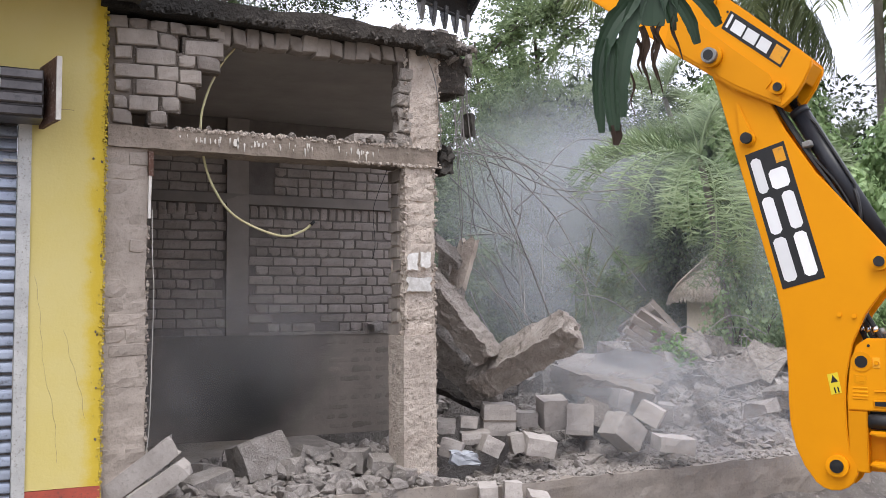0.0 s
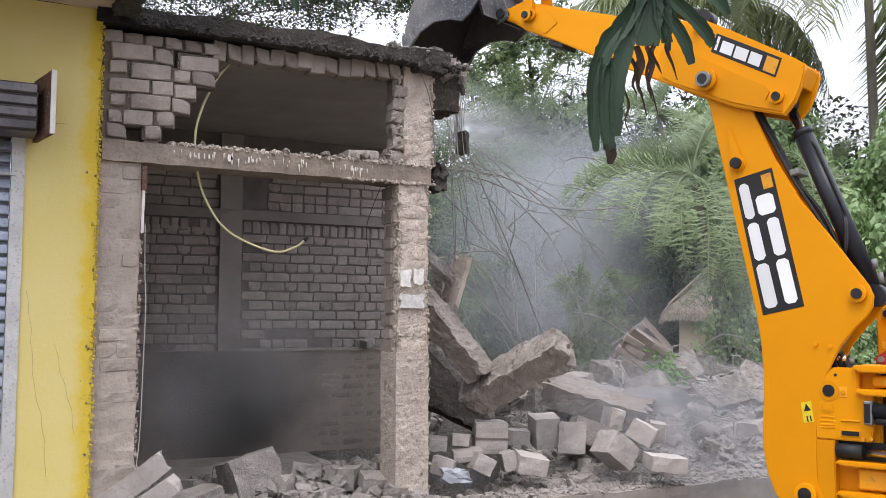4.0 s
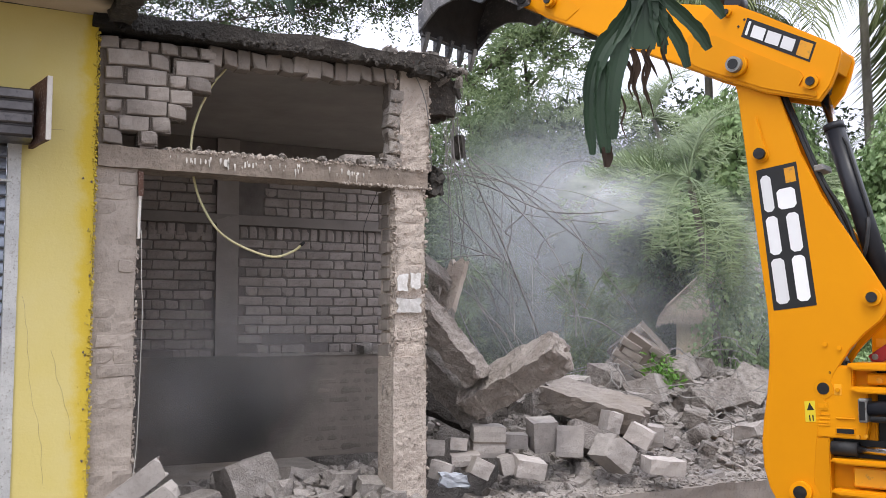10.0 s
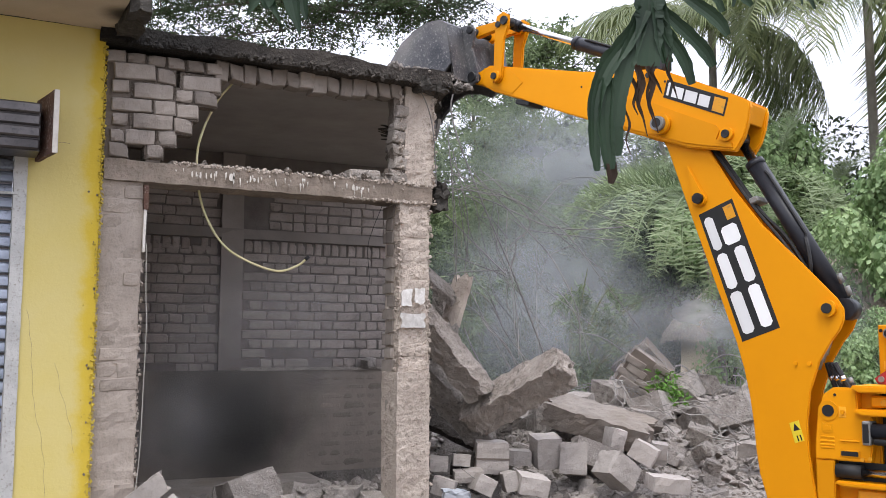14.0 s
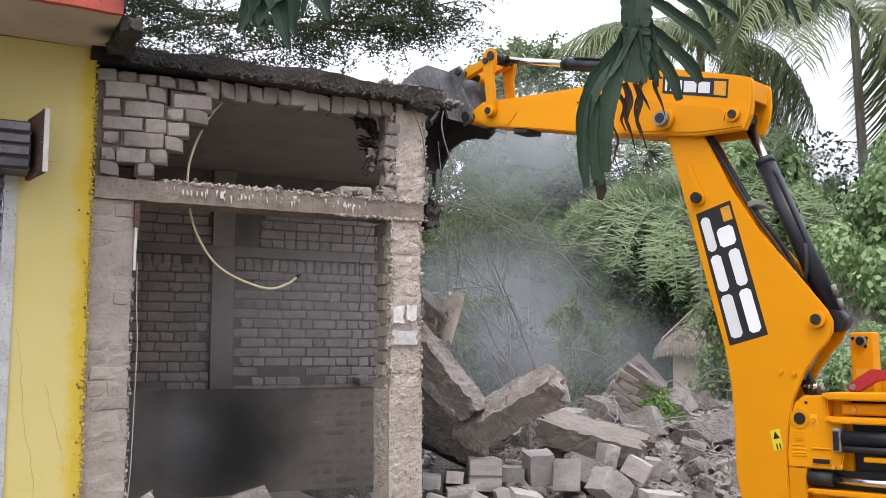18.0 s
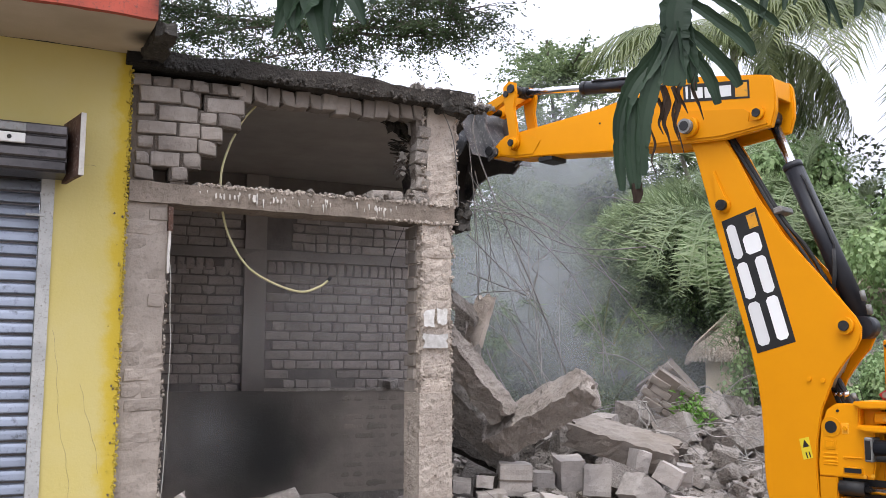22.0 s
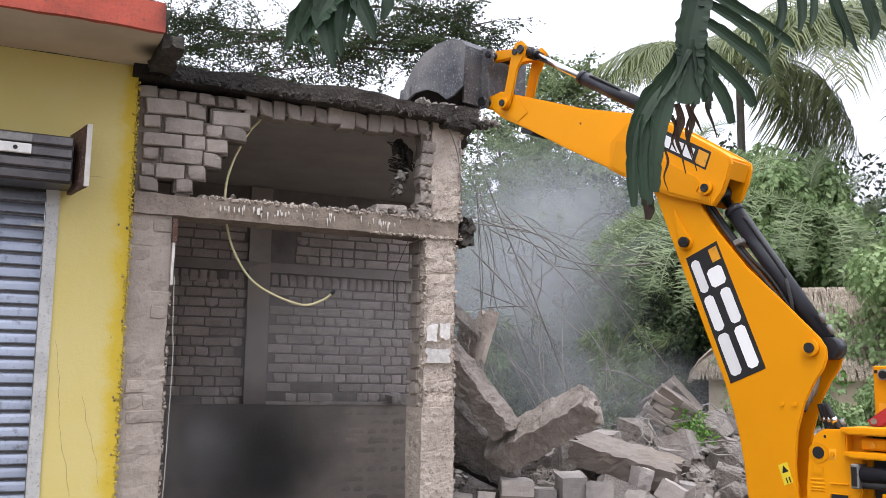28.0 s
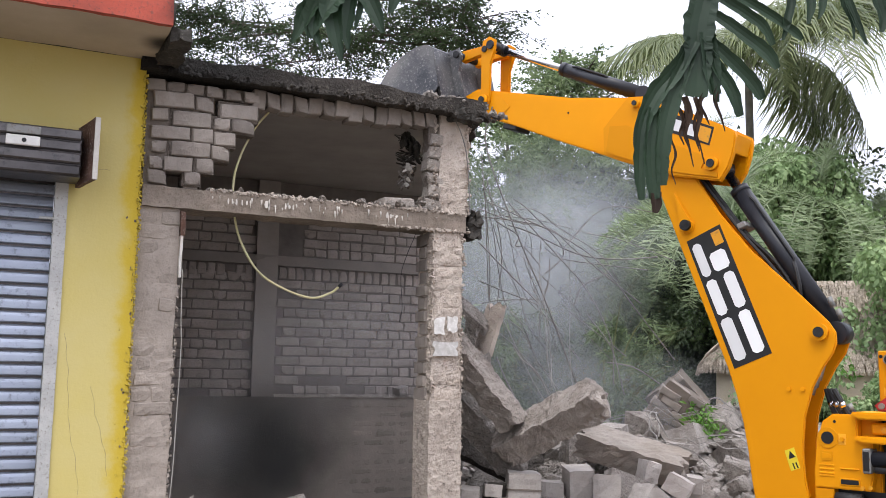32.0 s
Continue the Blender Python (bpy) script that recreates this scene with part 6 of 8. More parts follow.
for i in range(7):      # a tangle arching out to the side
    a = site(rnd.uniform(0.05, 0.35), 7.0 + rnd.uniform(0, 0.5), rnd.uniform(1.9, 2.5))
    b = site(rnd.uniform(0.5, 1.7), 7.3 + rnd.uniform(0, 0.9), rnd.uniform(1.2, 2.15))
    rebar(kinked(a, b, rnd.uniform(-0.28, 0.05), 5, 0.07), rnd.choice((0.0025, 0.003, 0.0035, 0.0045)))
for i in range(3):       # standing out of the jutting beam
    a = site(rnd.uniform(0.5, 0.95), 7.1, rnd.uniform(0.85, 1.1))
    b = site(rnd.uniform(0.3, 1.0), 7.3 + rnd.uniform(0, 0.5), rnd.uniform(1.6, 2.4))
    rebar(kinked(a, b, 0.0, 4, 0.05), rnd.choice((0.0025, 0.0035)))
for i in range(52):      # lying over the heap
    ah = rnd.uniform(8.4, 10.6)
    a = site(rnd.uniform(1.5, 3.2) * ah / 9.5, ah)
    b = site(a.dot(Vector((0.891, -0.4535, 0))) + rnd.uniform(-1.0, 1.0), ah + rnd.uniform(-0.5, 0.5))
    a.z, b.z = ground_height(a.x, a.y) + rnd.uniform(0.05, 0.35), ground_height(b.x, b.y) + rnd.uniform(0.0, 0.3)
    rebar(kinked(a, b, rnd.uniform(-0.25, 0.1), 5, 0.07), rnd.choice((0.0035, 0.0045, 0.006)), "bent dust-covered reinforcing bar lying on the heap", M_DUSTBAR)

# pieces knocked off the roof edge, lying on it until they drop onto the heap
FALLING = []
for k, (t0, x, y, size, ex, ey) in enumerate(((0.1, 3.05, 5.95, 0.07, 3.35, 6.4), (0.5, 3.10, 6.25, 0.05, 3.55, 6.7), (1.7, 3.0, 6.05, 0.09, 3.42, 6.2), (1.9, 3.12, 6.5, 0.06, 3.7, 6.9), (2.3, 3.15, 6.35, 0.05, 3.5, 6.55),
                                           (11.0, 3.0, 5.9, 0.10, 3.3, 6.1), (11.2, 3.1, 6.1, 0.12, 3.55, 6.5), (11.5, 3.05, 6.3, 0.07, 3.6, 6.35), (11.9, 3.16, 6.45, 0.09, 3.8, 6.8), (12.3, 2.98, 6.0, 0.06, 3.38, 6.3),
                                           (18.7, 3.08, 6.15, 0.06, 3.4, 6.6), (24.4, 3.02, 5.95, 0.07, 3.32, 6.3), (24.7, 3.12, 6.3, 0.09, 3.65, 6.6))):
    ob = part("falling_chunk", chunk_bm(size * 1.3, size, size * 0.8, random.Random(900 + k), 1, 0.2), M_CONC_BREAK)
    tagged(ob, "lump of concrete knocked off the torn roof edge", "rubble", "falling chunks")
    z0, z1 = 3.04 + size * 0.35, ground_height(ex, ey) + size * 0.3
    FALLING.append((ob, t0, Vector((x, y, z0)), Vector((ex, ey, z1)), k))

# black lump added for the dark of a hole in the ceiling, with bars
rnd = random.Random(59)
pieces = []
for k in range(16):
    s = rnd.uniform(0.03, 0.065)
    m = pose(rnd.uniform(-0.10, 0.10), rnd.uniform(-0.07, 0.07), rnd.uniform(-0.03, 0.03), rnd.uniform(0, 90), rnd.uniform(0, 90), rnd.uniform(0, 90)) @ Matrix.Diagonal((s * 1.3, s, s * 0.6, 1))
    v, f = rnd.choice(base)
    pieces.append(([m @ q for q in v], f))
sag = tagged(part("slab_fragment", pieces[0], M_SOOT), "black lump added for the dark hole torn in the ceiling", "slab")
for piece in pieces[1:]:
    part("slab_lump", piece, M_SOOT, sag)
rnd = random.Random(58)
for k in range(9):
    x, y = rnd.uniform(-0.08, 0.08), rnd.uniform(-0.06, 0.06)
    part("bar_end", tube(spline([(x, y, 0.0), (x - rnd.uniform(0.0, 0.08), y - 0.02, rnd.uniform(-0.03, 0.01)), (x - rnd.uniform(0.02, 0.16), y - 0.03, rnd.uniform(-0.05, 0.02))], 5), 0.003, 4), M_SOOT, sag, "bent dark bar end")

# shards of plaster and bars added for the hole behind the broken panel
rnd = random.Random(63)
pieces = []
for k in range(44):
    core = k < 32
    z = rnd.uniform(-0.17, 0.13) if core else rnd.uniform(0.0, 0.14)
    x = rnd.uniform(-0.05 - 0.1 * (z + 0.17), 0.05) if core else rnd.uniform(-0.08, 0.0)
    size = (rnd.uniform(0.012, 0.032), rnd.uniform(0.012, 0.025), rnd.uniform(0.010, 0.024)) if core else (rnd.uniform(0.04, 0.075), 0.02, rnd.uniform(0.006, 0.016))
    w = 90 if core else 14
    m = pose(x, rnd.uniform(-0.05, 0.05), z, rnd.uniform(-w, w), rnd.uniform(-w, w), rnd.uniform(-w, w)) @ Matrix.Diagonal((*size, 1))
    v, f = rnd.choice(base)
    pieces.append(([m @ q for q in v], f))
shards = tagged(part("plaster_shards", pieces[0], M_MORTAR), "torn plaster and bars added for the hole behind the broken panel", "debris")
for k, piece in enumerate(pieces[1:]):
    part("shard" if k < 31 else "splinter", piece, M_MORTAR if k < 31 else M_SOOT, shards, "" if k < 31 else "soot-black splinter")
for k in range(14):
    z = rnd.uniform(-0.14, 0.1)
    part("bar_end", tube(spline([(0.06, 0.0, z), (0.0, -0.03, z + rnd.uniform(-0.04, 0.04)), (-rnd.uniform(0.03, 0.10), -0.05, z + rnd.uniform(-0.10, 0.07))], 5), 0.002, 4), M_DUSTBAR, shards, "bent bar end")
for k in range(9):
    v, f = rnd.choice(base)
    m = pose(rnd.uniform(-0.05, 0.05), -0.06, rnd.uniform(-0.17, 0.10), 20 * k, 33 * k, 0) @ Matrix.Diagonal((0.02, 0.012, 0.03, 1))
    part("plaster_flake", ([m @ q for q in v], f), M_LIME, shards, "pale flake of plaster")

# crumbled masonry heaped on the end of the lintel
rnd = random.Random(64)
for k in range(26):
    v, f = rnd.choice(base)
    x = 2.66 - abs(rnd.gauss(0, 0.16))
    r = rnd.uniform(0.012, 0.034)
    m = pose(x, FY + rnd.uniform(0.01, 0.13), 2.25 + r * 0.4 + max(0.0, 0.10 - (2.66 - x) * 0.35) * rnd.uniform(0, 0.8), 50 * k, 70 * k, 30 * k) @ Matrix.Diagonal((r * 1.5, r, r, 1))
    part("crumb", ([m @ q for q in v], f), M_BRICK_PALE if k % 3 else M_BEDDING, shop)

# a rag of torn wire and plaster dangling off the corner
rag = tagged(part("hanging_clump", chunk_bm(0.075, 0.05, 0.20, random.Random(77), 2, 0.9), M_SOOT), "dark clump of torn plaster dangling from the roof corner on wires", "debris")
for k in range(4):
    part("wire", tube(spline([(0.01 * k, 0, 0.05), (0.02 * k - 0.02, 0.01, 0.25), (0.015 * k - 0.05, 0.02, 0.42)], 5), 0.0022, 4), M_REBAR, rag, "thin torn wire")
FALLING.append((rag, 10.9, site(0.20, 7.0, 2.53), Vector((site(0.35, 7.3).x, site(0.35, 7.3).y, 0.12)), 3))

# a crumpled plastic bag lying flat among the blocks
bm = chunk_bm(0.21, 0.14, 0.075, random.Random(31), 3, 0.9)
tagged(part("plastic_bag", bm, M_BAG, m=pose(*site(0.149, 6.85, 0.10), 0, 6, -20)), "crumpled dull pale plastic bag among the blocks", "bag")
# a brick left on the dado's ledge
tagged(part("loose_brick", BRICKS[1], None, m=pose(3.56, 8.425, 0.992, 8, -14, 20) @ Matrix.Diagonal((0.5, 0.9, 0.9, 1))), "broken brick resting on the plaster ledge", "brick", "loose bricks")
tagged(part("hanging_wire", tube(spline([(2.639, 5.99, 2.167), (2.605, 5.99, 2.078), (2.555, 5.99, 1.957), (2.517, 5.99, 1.819), (2.531, 5.99, 1.606), (2.511, 5.99, 1.498)]), 0.0022, 5), M_RUBBER), "thin black wire hanging inside the opening", "wire")

# ---- plants ----
def leaf_cloud(pos, way, length, width, rs, fold=0.25, facing=None):
    """Many leaves at once: pos and way are (n, 3), length and width (n,). Each leaf is a folded diamond."""
    n = len(pos)
    way = way / np.linalg.norm(way, axis=1, keepdims=True)
    r = rs.normal(size=(n, 3)) if facing is None else facing
    side = np.cross(way, r)
    side /= np.linalg.norm(side, axis=1, keepdims=True) + 1e-9
    up = np.cross(side, way)
    l, w = length[:, None], width[:, None]
    v = np.empty((n, 4, 3))
    v[:, 0] = pos
    v[:, 1] = pos + way * l * 0.45 + side * w * 0.5 + up * w * fold
    v[:, 2] = pos + way * l
    v[:, 3] = pos + way * l * 0.45 - side * w * 0.5 + up * w * fold
    i = np.arange(n)[:, None] * 4
    f = np.concatenate([i + [0, 1, 2], i + [0, 2, 3]])
    return v.reshape(-1, 3), f


def fast_mesh(name, verts, faces, material):
    me = bpy.data.meshes.new(name)
    verts, faces = np.asarray(verts, dtype=np.float32), np.asarray(faces, dtype=np.int32)
    me.vertices.add(len(verts))
    me.vertices.foreach_set("co", verts.ravel())
    k = faces.shape[1]
    me.loops.add(faces.size)
    me.loops.foreach_set("vertex_index", faces.ravel())
    me.polygons.add(len(faces))
    me.polygons.foreach_set("loop_start", np.arange(len(faces), dtype=np.int32) * k)
    me.update(calc_edges=True)
    me.materials.append(material)
    return me


def bamboo_mesh(seed, culms, height, spread, leaves, bare=0.15):
    """A clump: arching culms, bare below; their boughs carry hanging fans of narrow leaves."""
    rs = np.random.RandomState(seed)
    tubes, P, W = [], [], []
    fans = leaves // culms // 9
    for c in range(culms):
        a, r0 = rs.uniform(0, 6.28), rs.uniform(0, spread * 0.25)
        lean, h = rs.uniform(0.15, 1.0) * spread, height * rs.uniform(0.65, 1.05)
        d = np.array([math.cos(a), math.sin(a)])
        pts = []
        for k in range(9):
            t = k / 8
            xy = d * (r0 + lean * t ** 2.2)
            pts.append((xy[0], xy[1], h * (t - 0.18 * t ** 4 * lean / spread)))
        tubes.append(tube(pts, 0.028, 5, 0.005))
        pts = np.array(pts)
        for b in range(max(4, fans // 9)):
            t = rs.uniform(bare, 1.0) * 8
            k = min(7, int(t))
            o = pts[k] + (pts[k + 1] - pts[k]) * (t - k)
            g = rs.uniform(0, 6.28)
            bough = np.array([math.cos(g), math.sin(g), rs.uniform(-0.1, 0.7)]) * rs.uniform(0.35, 0.95) * height / 5
            for q in range(9):
                u = rs.uniform(0.25, 1.05)
                heart = o + bough * u + rs.normal(size=3) * 0.05
                heart[2] -= 0.45 * u * u * np.linalg.norm(bough)
                tip = bough / np.linalg.norm(bough) * 0.6 + np.array([0, 0, -0.45])
                P.append(heart + rs.normal(size=(9, 3)) * 0.022)
                W.append(tip + rs.normal(size=(9, 3)) * 0.42)
    P, W = np.concatenate(P), np.concatenate(W)
    n = len(P)
    v, f = leaf_cloud(P, W, rs.uniform(0.10, 0.20, n), rs.uniform(0.014, 0.026, n), rs)
    return [mesh_of("culm", t, M_CULM) for t in tubes], fast_mesh("crown", v, f, M_BAMBOO)


def plant(name, label, category, parts, where, turn=0, size=1.0, group=""):
    ob = thing(name, label, category, group, at=where)
    for nm, me in parts:
        part(nm, me, None, ob, m=Matrix.Diagonal((size, size, size, 1)) @ pose(0, 0, 0, 0, 0, turn))
    return ob


B1, B2 = bamboo_mesh(1, 16, 5.2, 2.0, 23000, 0.46), bamboo_mesh(2, 14, 6.6, 1.8, 21000, 0.40)
B3 = bamboo_mesh(3, 9, 2.3, 1.0, 4200, 0.2)
for i, (sd, ah, k, s, t) in enumerate(((-0.6, 16.5, 1, 0.9, 10), (0.9, 15.2, 0, 0.80, 0), (1.9, 15.4, 0, 0.80, 140), (3.3, 16.4, 0, 0.92, 60), (1.3, 18.5, 1, 1.05, 200), (3.0, 18.8, 1, 1.0, 310), (-1.6, 19.5, 1, 1.0, 80), (4.4, 18.6, 0, 1.05, 250), (0.55, 12.6, 2, 1.0, 30), (1.50, 10.75, 2, 0.85, 170), (0.2, 13.4, 2, 1.2, 290), (1.95, 12.3, 2, 0.72, 110))):
    cu, cr = (B1, B2, B3)[k]
    plant("bamboo", "dense feathery bamboo clump behind the rubble", "bamboo", [("culm", c) for c in cu] + [("crown", cr)], site(sd, ah, 0.15), t, s, "bamboo clumps")


def shrub_mesh(seed, n, size, leaf, material, flat=1.0, name="crown", layered=False):
    """An uneven mass of leaf sprays round several hearts, with gaps."""
    rs = np.random.RandomState(seed)
    hearts = rs.normal(size=(26, 3)) * np.array([0.42, 0.42, 0.34 * flat]) * size
    hearts[:, 2] += size * 0.5 * flat
    which = rs.randint(0, 26, n)
    d = rs.normal(size=(n, 3))
    d /= np.linalg.norm(d, axis=1, keepdims=True)
    r = size * 0.26 * rs.uniform(0.35, 1.0, (n, 1)) ** 0.6
    p = hearts[which] + d * r
    w = d * 0.6 + rs.normal(size=(n, 3)) * 0.5 + np.array([0, 0, -0.25])
    face = None
    if layered:
        face = d * 0.7 + np.array([0, 0, 0.7]) + rs.normal(size=(n, 3)) * 0.3
        w = np.array([0, 0, -1.0]) + d * 0.25 + rs.normal(size=(n, 3)) * 0.45
    v, f = leaf_cloud(p, w, leaf * rs.uniform(0.6, 1.3, n), leaf * (0.8 if layered else 0.42) * rs.uniform(0.7, 1.2, n), rs, 0.12 if layered else 0.25, face)
    return fast_mesh(name, v, f, material)


def stems_mesh(seed, size, n=9):
    rnd = random.Random(seed)
    out = []
    for i in range(n):
        a = rnd.uniform(0, 6.28)
        r = rnd.uniform(0.1, 0.5) * size
        out.append(tube(spline([(0, 0, 0), (math.cos(a) * r * 0.4, math.sin(a) * r * 0.4, size * 0.4), (math.cos(a) * r, math.sin(a) * r, size * rnd.uniform(0.7, 1.0))], 5), 0.03 * size / 2, 5, 0.008))
    return mesh_of("stems", joined(out), M_BARK)


S_STEM = stems_mesh(3, 2.2)
S_DARK = shrub_mesh(11, 15000, 2.2, 0.09, M_DARKLEAF)
S_DARK2 = shrub_mesh(12, 15000, 2.2, 0.08, M_DARKLEAF)
S_VINE = shrub_mesh(13, 15000, 2.0, 0.12, M_VINE, layered=True)
for i, (sd, ah, z, s, t, k) in enumerate(((-0.5, 20, 0.1, 1.6, 0, 0), (1.2, 20.5, 0.1, 1.8, 50, 1), (3.0, 20.5, 0.1, 2.0, 100, 0), (4.6, 21, 0.1, 2.0, 150, 1), (6.4, 19, 0.1, 1.7, 200, 0), (7.8, 18, 0.1, 1.6, 10, 1), (4.3, 16.8, 0.1, 1.1, 70, 0),
                                          (3.1, 14.2, 0.2, 0.62, 33, 1), (2.2, 13.6, 0.2, 0.6, 10, 0), (1.2, 13.4, 0.2, 0.55, 60, 1), (3.0, 17.4, 0.2, 0.9, 140, 0), (0.3, 14.5, 0.2, 0.75, 90, 0), (-0.4, 13.8, 0.2, 0.8, 120, 1), (-1.6, 22, 1.8, 1.8, 130, 0))):
    plant("shrub", "dense undergrowth, its green darkened for the shade", "shrub", (("stems", S_STEM), ("crown", (S_DARK, S_DARK2)[k])), site(sd, ah, z), t, s, "undergrowth")
for i, (sd, ah, z, s, t) in enumerate(((4.6, 10.6, 0.1, 0.42, 0), (6.65, 12.9, 1.2, 0.75, 80), (6.95, 12.8, 0.2, 1.0, 160), (7.2, 12.8, 1.6, 1.0, 30), (6.7, 13.0, 2.3, 0.75, 200), (4.9, 15.6, 2.2, 0.95, 20), (5.6, 15.4, 2.0, 0.95, 120), (5.6, 15.8, 2.5, 0.9, 70), (5.0, 16.3, 3.0, 0.8, 310), (5.1, 10.4, 0.2, 0.40, 100), (4.25, 11.7, 0.3, 0.33, 200), (4.2, 12.6, 0.5, 0.27, 60), (4.25, 12.75, 1.1, 0.27, 150), (5.15, 11.0, 0.75, 0.30, 40))):
    plant("creeper", "bright green creeper smothering a bush", "creeper", (("stems", S_STEM), ("crown", S_VINE)), site(sd, ah, z), t, s, "creepers")


def frond_mesh(seed, length, droop, leaflet, count, material, rigid=0.5, width=0.035, bristle=0.09):
    """A feather leaf: an arching rib with two rows of narrow leaflets, base at the origin, running along x."""
    rs = np.random.RandomState(seed)
    t = np.linspace(0, 1, 16)
    x = length * (t - 0.22 * droop * t ** 3)
    z = length * (0.35 * t - (0.35 + 0.75 * droop) * t ** 2.2 * 0.8)
    rib = np.stack([x, np.zeros_like(x), z], 1)
    tv, tf = tube([tuple(p) for p in rib], 0.022, 4, 0.005)
    V, F = [np.array([tuple(p) for p in tv])], []
    quads = [q for q in tf if len(q) == 4]
    F.append(np.array([[q[0], q[1], q[2]] for q in quads] + [[q[0], q[2], q[3]] for q in quads]))
    n0 = len(V[0])
    for sgn in (-1, 1):
        s = np.linspace(0.14, 0.995, count)
        k = np.clip((s * 15).astype(int), 0, 14)
        u = s * 15 - k
        p = rib[k] + (rib[k + 1] - rib[k]) * u[:, None]
        tang = rib[k + 1] - rib[k]
        tang /= np.linalg.norm(tang, axis=1, keepdims=True)
        out = np.tile(np.array([0, sgn, 0.0]), (count, 1))
        ln = leaflet * (0.45 + 0.75 * np.sin(np.pi * np.clip(s * 0.9 + 0.08, 0, 1))) * rs.uniform(0.85, 1.1, count)
        way = tang * rs.uniform(0.45, 0.75, (count, 1)) + out * 0.85 + np.array([0, 0, 1]) * (rigid - 0.55) + rs.normal(size=(count, 3)) * bristle
        way /= np.linalg.norm(way, axis=1, keepdims=True)
        mid = p + way * ln[:, None] * 0.55
        tip = p + way * ln[:, None] * (0.98) + np.array([0, 0, -1]) * (ln * (1 - rigid) * 0.55)[:, None]
        across = tang * width * 0.5
        v = np.stack([p - across * 0.6, p + across * 0.6, mid + across, mid - across, tip], 1).reshape(-1, 3)
        i = n0 + np.arange(count)[:, None] * 5
        F += [i + [0, 1, 2], i + [0, 2, 3], i + [3, 2, 4]]
        V.append(v)
        n0 += len(v)
    return fast_mesh("frond", np.concatenate(V), np.concatenate(F), material)


def palm(name, label, where, height, fronds, count, trunk_r, seed, lift=(-25, 65), size=1.0, lean=(0.0, 0.0), group=""):
    ob = thing(name, label, "palm tree", group, at=where)
    rnd = random.Random(seed)
    top = Vector((lean[0], lean[1], height))
    trunk = tube(spline([(0, 0, -0.2), (lean[0] * 0.3, lean[1] * 0.3, height * 0.5), tuple(top)], 8), trunk_r, 10, trunk_r * 0.75)
    part("trunk", trunk, M_PALMBARK, ob)
    for i in range(count):
        a = i * 137.5 + rnd.uniform(-12, 12)
        up = lift[0] + (lift[1] - lift[0]) * ((i * 0.618) % 1)
        part("frond", rnd.choice(fronds), None, ob, m=Matrix.Translation(top) @ pose(0, 0, 0, rnd.uniform(-10, 10), -up, a) @ Matrix.Diagonal((size, size, size, 1)))
    return ob


DATE = [frond_mesh(i, 2.0, 0.55, 0.26, 66, M_DATE, 0.95, 0.016, 0.28) for i in range(4)]
COCO = [frond_mesh(10 + i, 3.4, 0.62, 0.74, 54, M_PALM, 0.2, 0.036) for i in range(3)]
for sd, ah, h, count, r, seed, lift, size, lean in ((3.34, 11.0, 2.62, 34, 0.05, 5, (-80, 60), 0.84, (-0.30, 0.15)), (4.6, 15.4, 4.3, 30, 0.05, 6, (-45, 60), 0.8, (-0.85, 0.43)), (6.7, 15.8, 2.9, 30, 0.15, 7, (-45, 70), 0.95, (0.0, 0.0)),
                                                    (5.7, 15.0, 3.6, 24, 0.06, 17, (-60, 65), 1.0, (-0.2, 0.1)), (6.15, 15.2, 3.15, 26, 0.06, 18, (-55, 65), 1.0, (-0.1, 0.1))):
    palm("date_palm", "wild date palm with stiff feathery fronds", site(sd, ah, 0.3), h, DATE, count, r, seed, lift, size, lean)
palm("coconut_palm", "tall coconut palm with long drooping fronds", site(5.5, 18.5, 0.1), 7.35, COCO, 28, 0.10, 8, (-45, 60), 0.95)
palm("coconut_palm", "tall pale-trunked coconut palm with long drooping fronds", site(7.8, 16.6, 0.1), 7.35, COCO, 28, 0.10, 9, (-60, 60), 1.12, (-0.05, 0.0))


def tree(name, label, where, limbs, seed, leaves, leaf, material, spray=0.5, clump=0.11, per=40):
    """A trunk with limbs given by their ends; twigs off the limbs carry flat sprays of leaves."""
    rs = np.random.RandomState(seed)
    rnd = random.Random(seed)
    ob = thing(name, label, "tree", at=where)
    tubes, P, W = [], [], []
    for pts, r in limbs:
        line = spline(pts, 8)
        tubes.append(tube(line, r, 7, r * 0.25))
        line = np.array([tuple(p) for p in line])
        for k in range(int(leaves / len(limbs) / per)):
            t = rs.uniform(0.12, 1.0) ** 0.8 * (len(line) - 1)
            i = min(len(line) - 2, int(t))
            o = line[i] + (line[i + 1] - line[i]) * (t - i)
            tw = np.array([rs.normal(), rs.normal(), rs.normal() * 0.6 - 0.05])
            tw *= rs.uniform(0.3, 1.1) * spray * 2 / np.linalg.norm(tw)
            tubes.append(tube([tuple(o), tuple(o + tw * 0.5 + np.array([0, 0, 0.05])), tuple(o + tw)], 0.008, 3, 0.003))
            s = rs.uniform(0.3, 1.1, (per, 1))
            p = o + tw * s + rs.normal(size=(per, 3)) * np.array([clump, clump, clump * 0.5]) * spray * 2
            P.append(p)
            W.append(rs.normal(size=(per, 3)) * np.array([1, 1, 0.4]) + np.array([0, 0, -0.35]))
    P, W = np.concatenate(P), np.concatenate(W)
    n = len(P)
    v, f = leaf_cloud(P, W, leaf * rs.uniform(0.6, 1.3, n), leaf * 0.45 * rs.uniform(0.7, 1.2, n), rs)
    part("trunk", joined(tubes), M_BARK, ob)
    part("crown", fast_mesh("crown", v, f, material), None, ob)
    return ob


